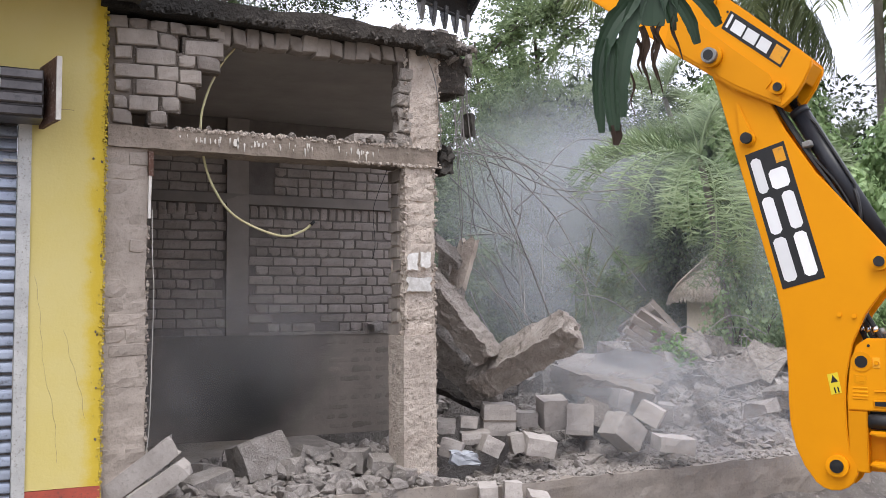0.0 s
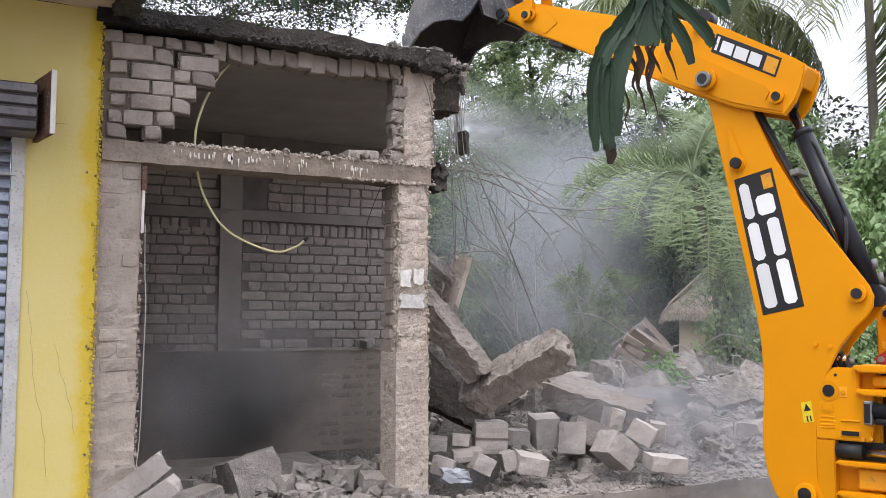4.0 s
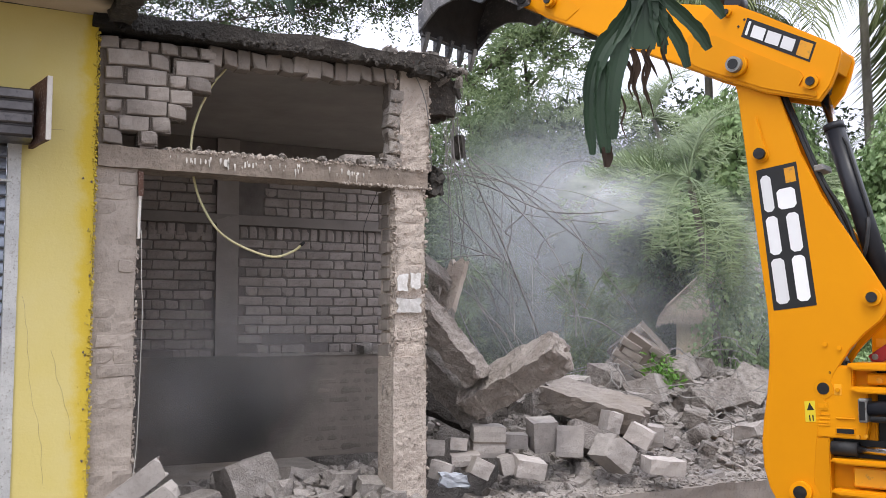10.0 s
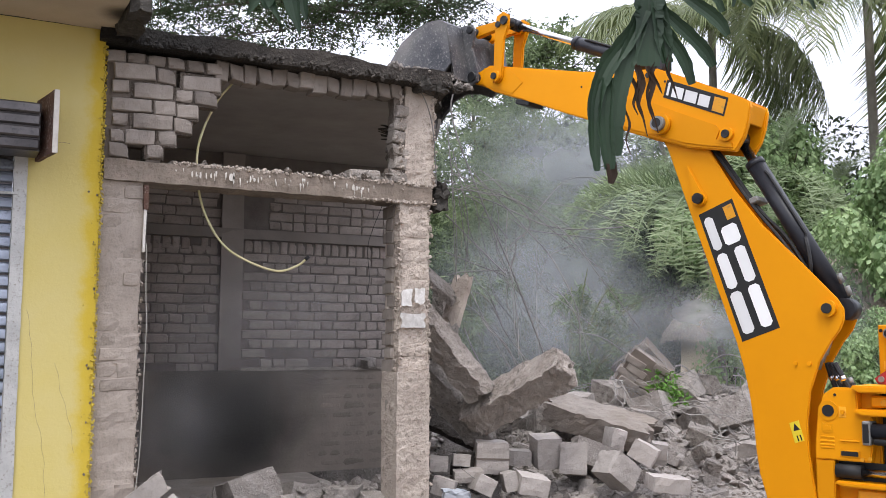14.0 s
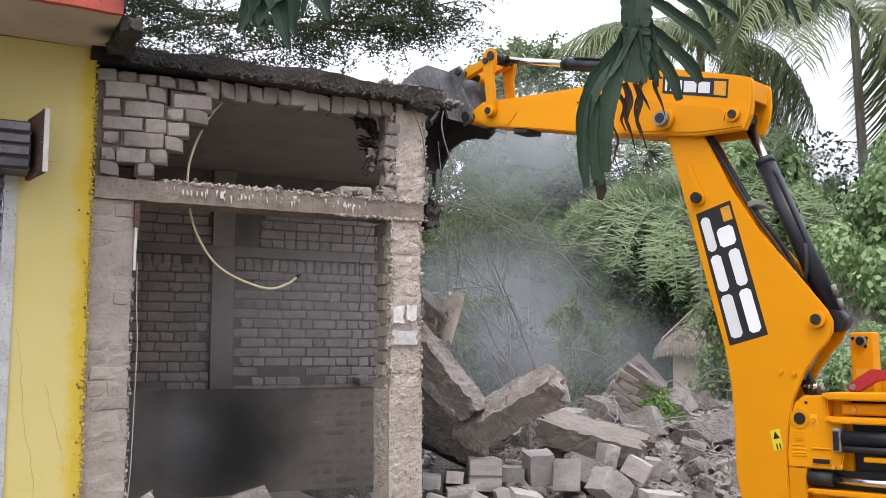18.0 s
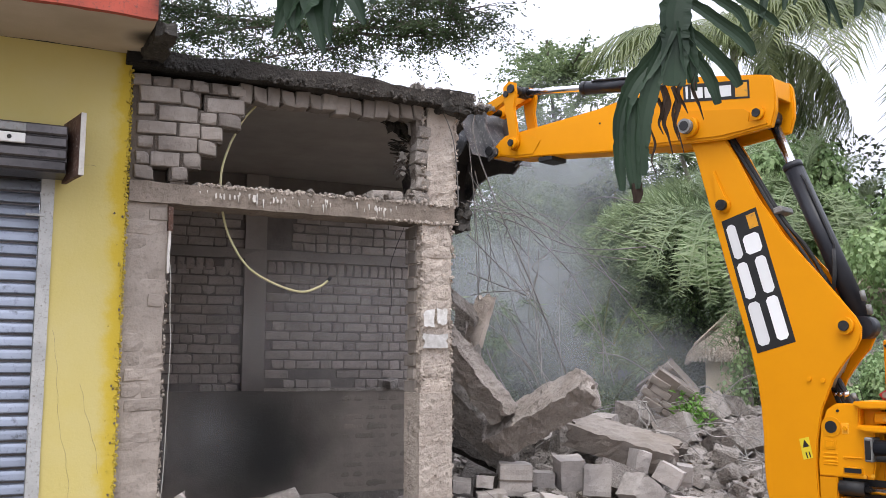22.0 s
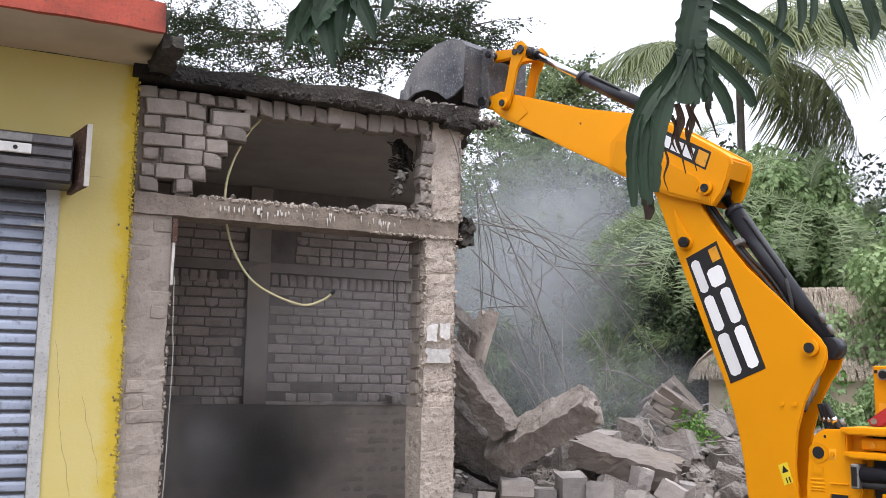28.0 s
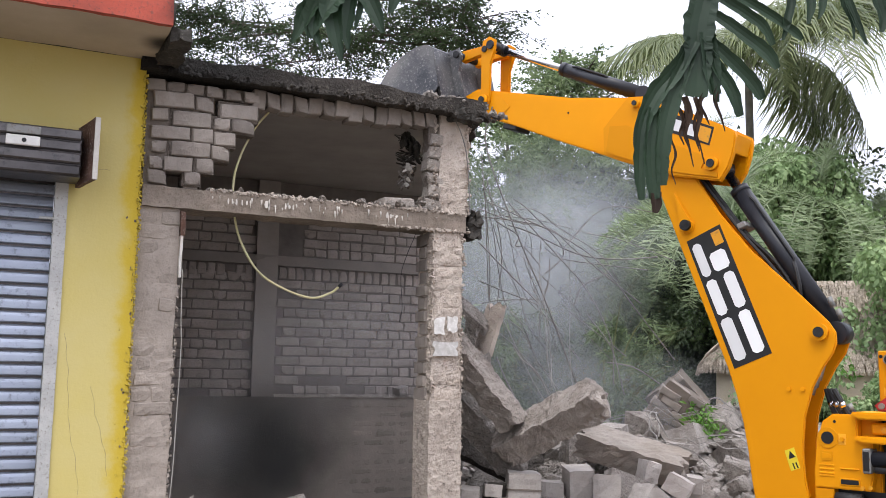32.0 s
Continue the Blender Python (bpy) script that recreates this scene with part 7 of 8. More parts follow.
# the rain tree behind the shops, its limbs reaching over the roof
T0 = site(-6.5, 13.5, 0.1)
def limb(*ends):
    return [tuple(site(*e) - T0) for e in ends]
tree("rain_tree", "old spreading tree with small dark leaves over the roof", T0,
     [(limb((-6.5, 13.5, 0.0), (-6.3, 13.2, 3.2), (-5.6, 12.8, 5.2)), 0.24), (limb((-6.2, 13.2, 4.0), (-4.5, 12.4, 5.6), (-2.4, 12.0, 5.7), (-0.6, 11.8, 5.2)), 0.022),
      (limb((-5.0, 12.6, 5.2), (-3.4, 12.2, 5.1), (-1.8, 12.0, 4.75)), 0.02), (limb((-5.6, 12.8, 5.0), (-4.2, 11.6, 6.2), (-1.8, 11.2, 6.6), (0.2, 11.0, 6.2)), 0.05),
      (limb((-6.0, 13.0, 4.5), (-4.6, 12.2, 4.6), (-3.4, 12.0, 4.45)), 0.02), (limb((-3.2, 12.0, 5.7), (-1.4, 11.6, 5.4), (0.4, 11.4, 5.5)), 0.022), (limb((-5.5, 12.5, 5.4), (-3.0, 11.0, 7.0), (-1.0, 10.4, 7.6)), 0.05),
      (limb((-4.6, 12.2, 5.3), (-3.0, 11.8, 5.45), (-1.2, 11.6, 5.5), (0.2, 11.5, 5.35)), 0.02), (limb((-4.2, 12.2, 5.0), (-2.8, 11.8, 5.05), (-1.4, 11.7, 5.2)), 0.02), (limb((-2.2, 11.8, 5.5), (-0.8, 11.6, 5.3), (0.1, 11.5, 5.3)), 0.03), (limb((-1.6, 11.6, 5.9), (-0.6, 11.5, 5.8), (0.2, 11.5, 5.6)), 0.02),
      (limb((-5.4, 12.4, 5.4), (-4.4, 12.0, 5.85), (-3.2, 11.9, 5.75)), 0.02), (limb((-5.2, 12.3, 5.0), (-4.0, 12.0, 5.42), (-2.8, 11.9, 5.5)), 0.02)],
     31, 43000, 0.055, M_TREELEAF, 0.40, 0.075, 60)
for i, (sd, ah, h, s) in enumerate(((0.9, 21, 7.0, 1.0), (2.2, 21, 8.4, 1.0), (1.6, 22, 7.6, 1.0), (-0.8, 22.5, 6.4, 1.0))):
    o = site(sd, ah, 0.1)
    rnd = random.Random(i + 90)
    lim = [([(0, 0, 0), (0.1, 0, h * 0.5), (rnd.uniform(-0.3, 0.3), 0, h)], 0.10)]
    for k in range(9):
        z = h * rnd.uniform(0.3, 0.95)
        a = rnd.uniform(0, 6.28)
        r = rnd.uniform(0.7, 1.7)
        lim.append(([(0, 0, z), (math.cos(a) * r * 0.5, math.sin(a) * r * 0.5, z + 0.4), (math.cos(a) * r, math.sin(a) * r, z + rnd.uniform(0.2, 0.9))], 0.035))
    tree("slender_tree", "slender light green tree with small leaves", o, lim, 50 + i, 9000, 0.13, M_BAMBOO, 0.40)

# far wood that closes the view
rs = np.random.RandomState(4)
V, F, n0 = [], [], 0
for i in range(70):
    a = -0.9 + 2.0 * i / 70
    d = rs.uniform(30, 42)
    c = np.array(tuple(site(math.sin(a) * d, math.cos(a) * d, 0)))
    n = 2600
    p = c + rs.normal(size=(n, 3)) * np.array([2.2, 2.2, 1.5]) + np.array([0, 0, rs.uniform(1.2, 3.2)])
    v, f = leaf_cloud(p, rs.normal(size=(n, 3)) + np.array([0, 0, -0.3]), rs.uniform(0.16, 0.36, n), rs.uniform(0.07, 0.14, n), rs)
    V.append(v), F.append(f + n0)
    n0 += len(v)
tagged(new("far_wood", fast_mesh("far_wood", np.concatenate(V), np.concatenate(F), M_DARKLEAF)), "distant dark green wood", "wood", kind="stuff")

# fresh torn branch on the heap and low weeds
FRESH = shrub_mesh(15, 400, 0.42, 0.13, M_BRIGHT)
FRESH_STEM = stems_mesh(16, 0.4, 5)
plant("torn_branch", "fresh green torn branch lying on the rubble", "branch", (("stems", FRESH_STEM), ("crown", FRESH)), site(2.36, 9.72, 0.62), 40, 0.52)
plant("papaya_sapling", "pale green sapling with drooping leaves", "sapling", (("stems", FRESH_STEM), ("crown", FRESH)), site(4.35, 12.2, 1.25), 100, 1.0)

# ---- the thatched hut ----
hut = thing("thatched_hut", "low mud hut with a shaggy weathered thatched roof", "hut", at=site(4.78, 13.73, 0.15))
hut.rotation_euler = (0, 0, radians(-43.0))
part("wall", rough_box(-1.2, 1.45, -0.93, 0.9, -0.2, 1.25, 0.2, 0.02, 3, 71), M_MUD, hut, "ochre mud wall")


def thatch_at(u, f):
    """A place on the hipped roof: u from end to end, f from the eave (0) to the ridge (1)."""
    x = -1.45 + 3.23 * u
    lo, hi = -0.20, 1.05
    return Vector((min(max(x, -1.45 + (lo + 1.45) * f), 1.78 - (1.78 - hi) * f), -1.05 + 1.0 * f, 1.17 + 1.22 * f - 0.10 * math.sin(math.pi * f)))


bm = rough_box(-1.5, 1.76, -0.98, 1.0, 1.12, 2.34, 0.12, 0.03, 5, 72)
for v in bm.verts:
    f = max(0.0, min(1.0, (v.co.z - 1.12) / 1.22))
    v.co.y *= 1 - 0.95 * f
    v.co.x = -1.43 + (v.co.x + 1.5) * (1 - 0.60 * f) * 0.98 + 1.23 * f
part("roof", bm, M_STRAW, hut, "shaggy weathered thatch")
wisps = []
for k in range(2600):
    u, f = rnd.random(), rnd.random() ** 1.2
    a, b = thatch_at(u, min(1.0, f + 0.10)), thatch_at(u + rnd.uniform(-0.012, 0.012), max(0.0, f - 0.06))
    b.z -= 0.10 if f < 0.1 else 0.0
    b.y -= rnd.uniform(0.02, 0.06)
    wisps.append(tube([a, a.lerp(b, 0.5) + Vector((0, -0.03, 0.01)), b], 0.014, 4, 0.005))
for k in range(900):
    f, g = rnd.random() ** 1.2, rnd.uniform(-1, 1)
    a, b = Vector((-1.47 + 1.25 * min(1, f + 0.1), g * (1 - f), 1.17 + 1.22 * min(1, f + 0.1))), Vector((-1.50 + 1.25 * f, g * (1.04 - f), 1.10 + 1.22 * f - (0.08 if f < 0.1 else 0)))
    wisps.append(tube([a, a.lerp(b, 0.5) + Vector((-0.03, 0, 0.01)), b], 0.016, 4, 0.005))
part("straw", joined(wisps), M_STRAW, hut, "loose hanging straw")["kind"] = "stuff"
CREEP = shrub_mesh(25, 620, 0.5, 0.075, M_VINE, layered=True)
for sd, ah, z, s in ((3.40, 11.0, 0.75, 0.8), (3.55, 11.0, 1.10, 0.8), (3.36, 10.9, 1.45, 0.6), (3.75, 11.0, 0.85, 0.9), (3.8, 11.0, 1.5, 0.9), (3.5, 10.9, 1.7, 0.7), (6.15, 11.5, 1.0, 0.9), (6.2, 11.6, 1.6, 0.9), (5.35, 11.2, 0.72, 0.8)):
    plant("creeper", "pale green creeper climbing beside the hut and mound", "creeper", (("stems", FRESH_STEM), ("crown", CREEP)), site(sd, ah, z), 60 * sd, s, "creepers")


# ---- torn banana leaves hanging before the camera ----
def ribbon(points, widths, fold=0.15, turn=(0.891, -0.4535, 0.0), ragged=0.22):
    """A strip of leaf along points, folded along its rib, its edges torn."""
    pts = spline(points, 8)
    side0 = Vector(turn)
    vs, fs = [], []
    m = len(pts) - 1
    for i, p in enumerate(pts):
        t = i / m * (len(widths) - 1)
        k = min(len(widths) - 2, int(t))
        w = widths[k] + (widths[k + 1] - widths[k]) * (t - k)
        d = (pts[min(i + 1, m)] - pts[max(i - 1, 0)]).normalized()
        side = (side0 - d * side0.dot(d)).normalized()
        nrm = d.cross(side)
        w2, w1 = (w * (1 + ragged * noise.noise(p * 45 + Vector((e, e * 3, 0)))) for e in (0.0, 9.0))
        vs += [p - side * w2 / 2 + nrm * w * fold, p - side * w / 4 + nrm * w * fold * 0.3, p, p + side * w / 4 + nrm * w * fold * 0.3, p + side * w1 / 2 + nrm * w * fold]
    for i in range(m):
        for k in range(4):
            a = i * 5 + k
            fs.append((a, a + 1, a + 6, a + 5))
    return vs, fs


def near(u, v, d=3.0):
    """A place before the camera, d metres off: u to the side, v above eye level."""
    return site(u, d, 1.16 + v)


L0 = near(0.72, 1.0)
banana = thing("banana_leaf", "torn dark green banana leaf hanging in shreds", "leaf", at=L0)
def shred(name, pts, widths, material=None, fold=0.15, label=""):
    q = [near(*p) - L0 for p in pts]
    return part(name, ribbon(q, widths, fold), material or M_BANANA, banana, label)
shred("midrib", [(0.735, 1.36), (0.694, 1.189), (0.684, 1.132), (0.679, 1.06)], [0.085, 0.098, 0.105, 0.09], fold=0.2, label="thick midrib with torn blade")
shred("blade", [(0.684, 1.14), (0.684, 1.016), (0.679, 0.90)], [0.075, 0.095, 0.075], fold=0.12)
shred("blade", [(0.712, 1.12), (0.728, 0.997), (0.740, 0.91)], [0.05, 0.06, 0.035], fold=0.25)
shred("strip", [(0.672, 1.09), (0.613, 0.988), (0.548, 0.902), (0.507, 0.79), (0.501, 0.64), (0.510, 0.555)], [0.045, 0.055, 0.06, 0.05, 0.036, 0.02], fold=0.3)
shred("strip", [(0.660, 1.05), (0.612, 0.921), (0.582, 0.799), (0.572, 0.696), (0.573, 0.605)], [0.045, 0.062, 0.055, 0.048, 0.034], fold=0.2)
shred("strip", [(0.545, 0.86), (0.538, 0.700), (0.548, 0.56)], [0.04, 0.055, 0.035], fold=0.3)
shred("tip", [(0.552, 0.58), (0.556, 0.545), (0.552, 0.515)], [0.035, 0.034, 0.018], M_DRY, 0.3, "brown dried tip")
shred("strip", [(0.715, 1.17), (0.745, 1.175), (0.82, 1.122), (0.901, 1.058), (0.94, 1.005)], [0.03, 0.035, 0.045, 0.048, 0.025], fold=0.25)
shred("strip", [(0.705, 1.11), (0.745, 1.068), (0.798, 1.016), (0.86, 0.949), (0.889, 0.900)], [0.03, 0.04, 0.045, 0.048, 0.03], fold=0.3)
shred("strip", [(0.72, 1.04), (0.754, 0.988), (0.794, 0.921), (0.819, 0.841)], [0.03, 0.042, 0.045, 0.025], fold=0.3)
shred("strip", [(0.715, 1.25), (0.76, 1.235), (0.841, 1.185), (0.895, 1.141), (0.925, 1.083)], [0.03, 0.035, 0.04, 0.036, 0.022], fold=0.3)
shred("strip", [(0.715, 1.06), (0.735, 0.970), (0.748, 0.885)], [0.02, 0.026, 0.014], fold=0.3)
shred("strip", [(0.73, 1.29), (0.814, 1.246), (0.924, 1.18), (0.997, 1.127), (1.02, 1.105)], [0.03, 0.04, 0.034, 0.03, 0.018], fold=0.3)
for pts, w in (([(0.95, 1.36), (0.984, 1.247), (0.973, 1.17), (0.959, 1.102)], 0.028), ([(1.13, 1.36), (1.174, 1.228), (1.20, 1.16), (1.227, 1.096)], 0.026), ([(1.12, 1.36), (1.152, 1.237), (1.182, 1.169), (1.187, 1.111)], 0.016),
               ([(1.04, 1.36), (1.048, 1.228), (1.04, 1.160)], 0.03), ([(1.24, 1.36), (1.265, 1.247), (1.281, 1.189), (1.274, 1.140)], 0.042), ([(1.09, 1.36), (1.086, 1.228), (1.074, 1.177)], 0.024), ([(1.30, 1.36), (1.325, 1.25), (1.335, 1.205)], 0.03)):
    shred("strip", pts, [w, w * 1.1] + [w] * (len(pts) - 3) + [w * 0.35], fold=0.3)
for k, (u, v, l, w) in enumerate(((0.640, 0.90, 0.17, 0.03), (0.655, 0.88, 0.21, 0.014), (0.675, 0.90, 0.18, 0.022), (0.690, 0.87, 0.19, 0.012), (0.625, 0.86, 0.12, 0.018), (0.755, 0.95, 0.16, 0.016), (0.600, 0.76, 0.15, 0.010), (0.705, 0.91, 0.10, 0.02))):
    shred("dry_shred", [(u, v), (u + 0.016 * (-1) ** k, v - l * 0.35), (u + 0.004, v - l * 0.7), (u + 0.018, v - l)], [w * 0.7, w * 0.9, w * 0.5, 0.003], M_DRY, 0.4, "brown dried shred")
L1 = near(-0.45, 1.25)
banana2 = thing("banana_leaf", "torn banana leaf tip with holes hanging from above", "leaf", at=L1)
for pts, widths in (([(-0.40, 1.40), (-0.44, 1.305), (-0.510, 1.216), (-0.545, 1.15), (-0.560, 1.085)], [0.10, 0.115, 0.115, 0.08, 0.02]), ([(-0.43, 1.40), (-0.465, 1.295), (-0.490, 1.197), (-0.471, 1.09), (-0.450, 1.009)], [0.05, 0.07, 0.08, 0.05, 0.012]),
                    ([(-0.53, 1.24), (-0.575, 1.17), (-0.595, 1.115), (-0.618, 1.065)], [0.05, 0.065, 0.035, 0.012]), ([(-0.405, 1.40), (-0.425, 1.285), (-0.433, 1.187), (-0.440, 1.109), (-0.429, 1.051)], [0.04, 0.055, 0.05, 0.035, 0.012]),
                    ([(-0.41, 1.40), (-0.403, 1.305), (-0.372, 1.227), (-0.343, 1.168), (-0.319, 1.11)], [0.04, 0.055, 0.06, 0.05, 0.014]), ([(-0.55, 1.20), (-0.547, 1.12), (-0.515, 1.045)], [0.04, 0.035, 0.008]),
                    ([(-0.40, 1.27), (-0.395, 1.20), (-0.405, 1.15), (-0.41, 1.115)], [0.022, 0.024, 0.018, 0.006]), ([(-0.30, 1.40), (-0.288, 1.28), (-0.284, 1.227), (-0.298, 1.18)], [0.04, 0.05, 0.045, 0.015])):
    part("strip", ribbon([near(*q) - L1 for q in pts], widths, 0.28), M_BANANA, banana2)

# ---- dust in the air ----
DRIFT = []


def veil_mesh(seed, material):
    """A gently waved round sheet, one unit in radius, standing in x and z."""
    o = Vector((seed * 5.3, seed, 0))
    vs, fs = [(0, 0, 0)], []
    for k in range(1, 9):
        for j in range(24):
            a, r = 2 * math.pi * j / 24, k / 8
            p = Vector((r * math.cos(a), 0, r * math.sin(a)))
            vs.append((p.x, 0.16 * noise.noise(p * 1.6 + o), p.z))
    for j in range(24):
        fs.append((0, 1 + j, 1 + (j + 1) % 24))
        for k in range(7):
            a, b = 1 + k * 24 + j, 1 + k * 24 + (j + 1) % 24
            fs.append((a, a + 24, b + 24, b))
    me = mesh_of("veil", (vs, fs), material)
    for p in me.polygons:
        p.use_smooth = True
    return me


def dust(name, label, material, sheets, rows, group=""):
    """sheets: (side, ahead, up, wide, high) round the cloud's heart; rows: (t, side, ahead, z)."""
    t0, sd, ah, z = rows[0]
    ob = thing(name, label, "dust", group, at=site(sd, ah, z))
    for i, (a, b, c, w, h) in enumerate(sheets):
        p = site(a, b, c)
        part("veil", veil_mesh(i + len(DRIFT) * 3, material), None, ob, m=pose(p.x, p.y, p.z, 0, 0, -27) @ Matrix.Diagonal((w, 1, h, 1)))
    DRIFT.append((ob, [(t, pose(*site(s2, a2, z2))) for t, s2, a2, z2 in rows]))
    return ob


dust("dust_cloud", "grey dust hanging behind the rubble", M_HAZE, ((0, 0, 0, 1.9, 1.6), (0.4, 0.9, 0.3, 1.9, 1.5)), ((0, 1.1, 11.3, 2.0), (11, 1.15, 11.3, 2.0), (15.5, 1.2, 11.5, 1.4), (20, 0.55, 11.5, 1.6), (23, 0.45, 11.3, 1.85), (32, 0.40, 11.3, 2.0)), "dust clouds")
dust("dust_cloud", "grey dust hanging low over the rubble", M_HAZE, ((0, 0, 0, 1.5, 0.9), (0.6, 0.8, 0.0, 1.4, 0.9)), ((0, 1.1, 9.9, 1.15), (16, 1.5, 9.9, 1.05), (32, 1.2, 9.9, 0.80)), "dust clouds")
dust("dust_cloud", "thin grey dust drifting before the trees", M_HAZE, ((0, 0, 0, 1.9, 1.8), (-0.4, 0.5, -0.4, 1.6, 1.2)), ((0, 1.5, 12.5, 2.6), (11, 1.6, 12.5, 2.5), (15.5, 1.4, 12.7, 1.3), (19, 0.5, 12.7, 1.4), (23, 0.6, 12.5, 2.3), (32, 0.7, 12.5, 2.6)), "dust clouds")
dust("dust_cloud", "thin high dust before the bamboo", M_HAZE, ((0, 0, 0, 2.2, 1.3), (0.5, 0.5, -0.2, 1.9, 1.2)), ((0, 1.9, 13.4, 3.5), (11, 1.9, 13.4, 3.4), (17, 1.2, 13.4, 4.4), (22, 1.1, 13.4, 4.2), (32, 1.2, 13.4, 3.5)), "dust clouds")
dust("dust_cloud", "pale dust rolling low over the rubble", M_HAZE, ((0, 0, 0, 1.5, 0.55), (0.5, -0.5, -0.1, 1.3, 0.5), (0.2, 0.6, 0.2, 1.4, 0.6)), ((0, 1.5, 7.6, 0.45), (3, 1.7, 7.7, 0.36), (5.5, 2.1, 8.0, 0.1), (8, 2.5, 8.3, -0.5), (12, 2.8, 8.5, -1.0), (32, 2.8, 8.5, -1.1)), "dust clouds")
dust("dust_fall", "brown mortar dust pouring from the torn roof corner", M_POUR, ((0, 0, 0, 0.20, 1.05), (0.10, 0.15, -0.1, 0.20, 1.1), (-0.06, 0.3, 0.05, 0.22, 1.1)), ((0, 0.16, 6.95, 5.6), (10.5, 0.16, 6.95, 5.6), (10.95, 0.16, 6.95, 2.2), (11.6, 0.18, 6.95, 1.7), (12.3, 0.20, 6.95, 0.6), (13.2, 0.22, 6.95, -1.3), (32, 0.22, 6.95, -1.6)), "dust clouds")
dust("dust_puff", "pale puff of fresh dust drifting away", M_PUFF, ((0, 0, 0, 0.85, 0.42), (0.35, 0.3, -0.12, 0.8, 0.36)), ((0, -0.95, 9.2, 3.2), (2.5, -0.5, 9.2, 3.3), (5.5, 0.55, 9.2, 3.25), (7, 0.95, 9.2, 3.0), (9, 1.25, 9.3, 2.75), (11, 1.85, 9.6, 2.3), (13, 2.5, 10, 1.75), (15, 3.2, 10.5, 1.3), (18, 4.6, 11, 0.9), (32, 6.5, 11.5, 0.6)), "dust puffs")
dust("dust_cloud", "dust hanging inside the shop", M_SMOKE, ((0, 0, 0, 1.1, 0.75), (0.15, 0.45, 0.2, 1.1, 0.75)), ((0, -1.7, 7.0, 0.85), (9, -1.7, 7.0, 0.85), (14, -1.4, 7.0, 1.2), (17, -1.1, 7.0, 1.5), (22, -1.1, 7.0, 1.45), (26, -1.1, 7.0, 1.4), (32, -1.15, 7.0, 1.3)), "dust clouds")

dust("dust_cloud", "grey dust drifting low inside the shop", M_SMOKE, ((0, 0, 0, 0.5, 0.62), (0.05, 0.4, 0.1, 0.5, 0.6)), ((0, -2.1, 7.1, 0.40), (16, -2.0, 7.1, 0.55), (32, -2.1, 7.1, 0.60)), "dust clouds")
dust("dust_cloud", "thin dust drifting past the hut and creepers", M_HAZE, ((0, 0, 0, 1.2, 1.2), (0.3, 0.4, 0.2, 1.1, 1.0)), ((0, 3.5, 10.4, 1.7), (9, 3.5, 10.4, 1.7), (13, 3.7, 10.4, 1.4), (17, 4.2, 10.6, 0.9), (24, 5.2, 11.0, 0.5), (32, 5.6, 11.0, 0.4)), "dust clouds")

# the backhoe arm, pose by pose: times, slew, boom, dipper and bucket angles, and the sway of the machine
ARM_T = (0, 0.5, 1, 1.5, 2, 2.5, 3, 3.5, 5.5, 6, 6.5, 7, 7.5, 8, 8.5, 9, 9.5, 10, 10.5, 11, 11.5, 12, 12.5, 13, 13.5, 14, 14.5, 16.5, 17, 17.5, 18, 18.5, 19, 19.5, 20, 20.5, 21, 21.5, 22, 22.5, 23, 23.5, 24, 24.5, 25, 25.5, 27.5, 28, 28.3, 28.5, 29, 29.5, 30, 30.5, 31, 31.5, 32)
ARM_SLEW = (116.7, 113.2, 112.6, 112.7, 112.4, 113.4, 112.5, 112.2, 111.8, 112.1, 112.0, 112.7, 115.0, 112.3, 113.2, 112.3, 112.4, 112.7, 111.4, 111.5, 110.7, 110.5, 109.1, 109.5, 109.3, 109.6, 109.0, 106.9, 105.7, 106.6, 108.4, 108.6, 108.6, 108.6, 108.0, 107.4, 107.4, 107.5, 107.9, 105.9, 105.2, 104.5, 103.4, 104.8, 104.9, 105.2, 104.8, 106.5, 110.0, 112.3, 112.5, 112.4, 113.1, 112.3, 112.7, 112.3, 112.1)
ARM_BOOM = (75.0, 75.0, 73.2, 76.3, 76.9, 75.6, 76.1, 77.2, 79.8, 80.9, 81.5, 81.7, 82.3, 82.7, 84.5, 83.3, 84.0, 83.6, 83.5, 82.2, 82.2, 74.9, 73.7, 73.9, 70.6, 70.4, 71.7, 74.0, 75.0, 77.7, 75.7, 76.2, 76.2, 76.1, 77.7, 76.1, 76.5, 76.5, 74.7, 78.4, 80.5, 80.4, 80.7, 71.3, 72.0, 71.5, 66.5, 68.4, 68.7, 67.2, 67.0, 68.2, 67.8, 68.2, 67.9, 68.2, 68.3)
ARM_DIPPER = (31.9, 31.7, 26, 27.2, 23.8, 28.6, 25, 20.9, 23, 21.4, 20.7, 21.4, 19, 22.2, 22.4, 22.7, 20.8, 21.3, 17.9, 10, 21.5, 14, 6.7, 20.7, 18.6, 16.2, 17, 10.2, 11.1, 10.3, 6.2, 5.1, 5.1, 4.8, 5.5, 3.5, 3.9, 3.9, -0.7, 2, 3.8, 6, 21.1, 9.4, 8.4, 13.1, 7.5, 22.3, 29.3, 22.4, 16.7, 23, 16.4, 22.8, 15.7, 22.6, 16.8)
ARM_BUCKET = (-20, -12, -12, -19, -14, -10, -6, -11, -21, -24, -22, -20, -17, -14, -15, -15, -10, -8, -21, -20, -21, -11, -10, -8, -9, -9, -10, -11, -11, -14, -18, -20, -21, -21, -21, -21, -21, -22, -22, -21, -20, -8, 19, -14, -18, -6, -24, 4, 18, 4, -10, -11, -12, -12, -12, -12, -12)
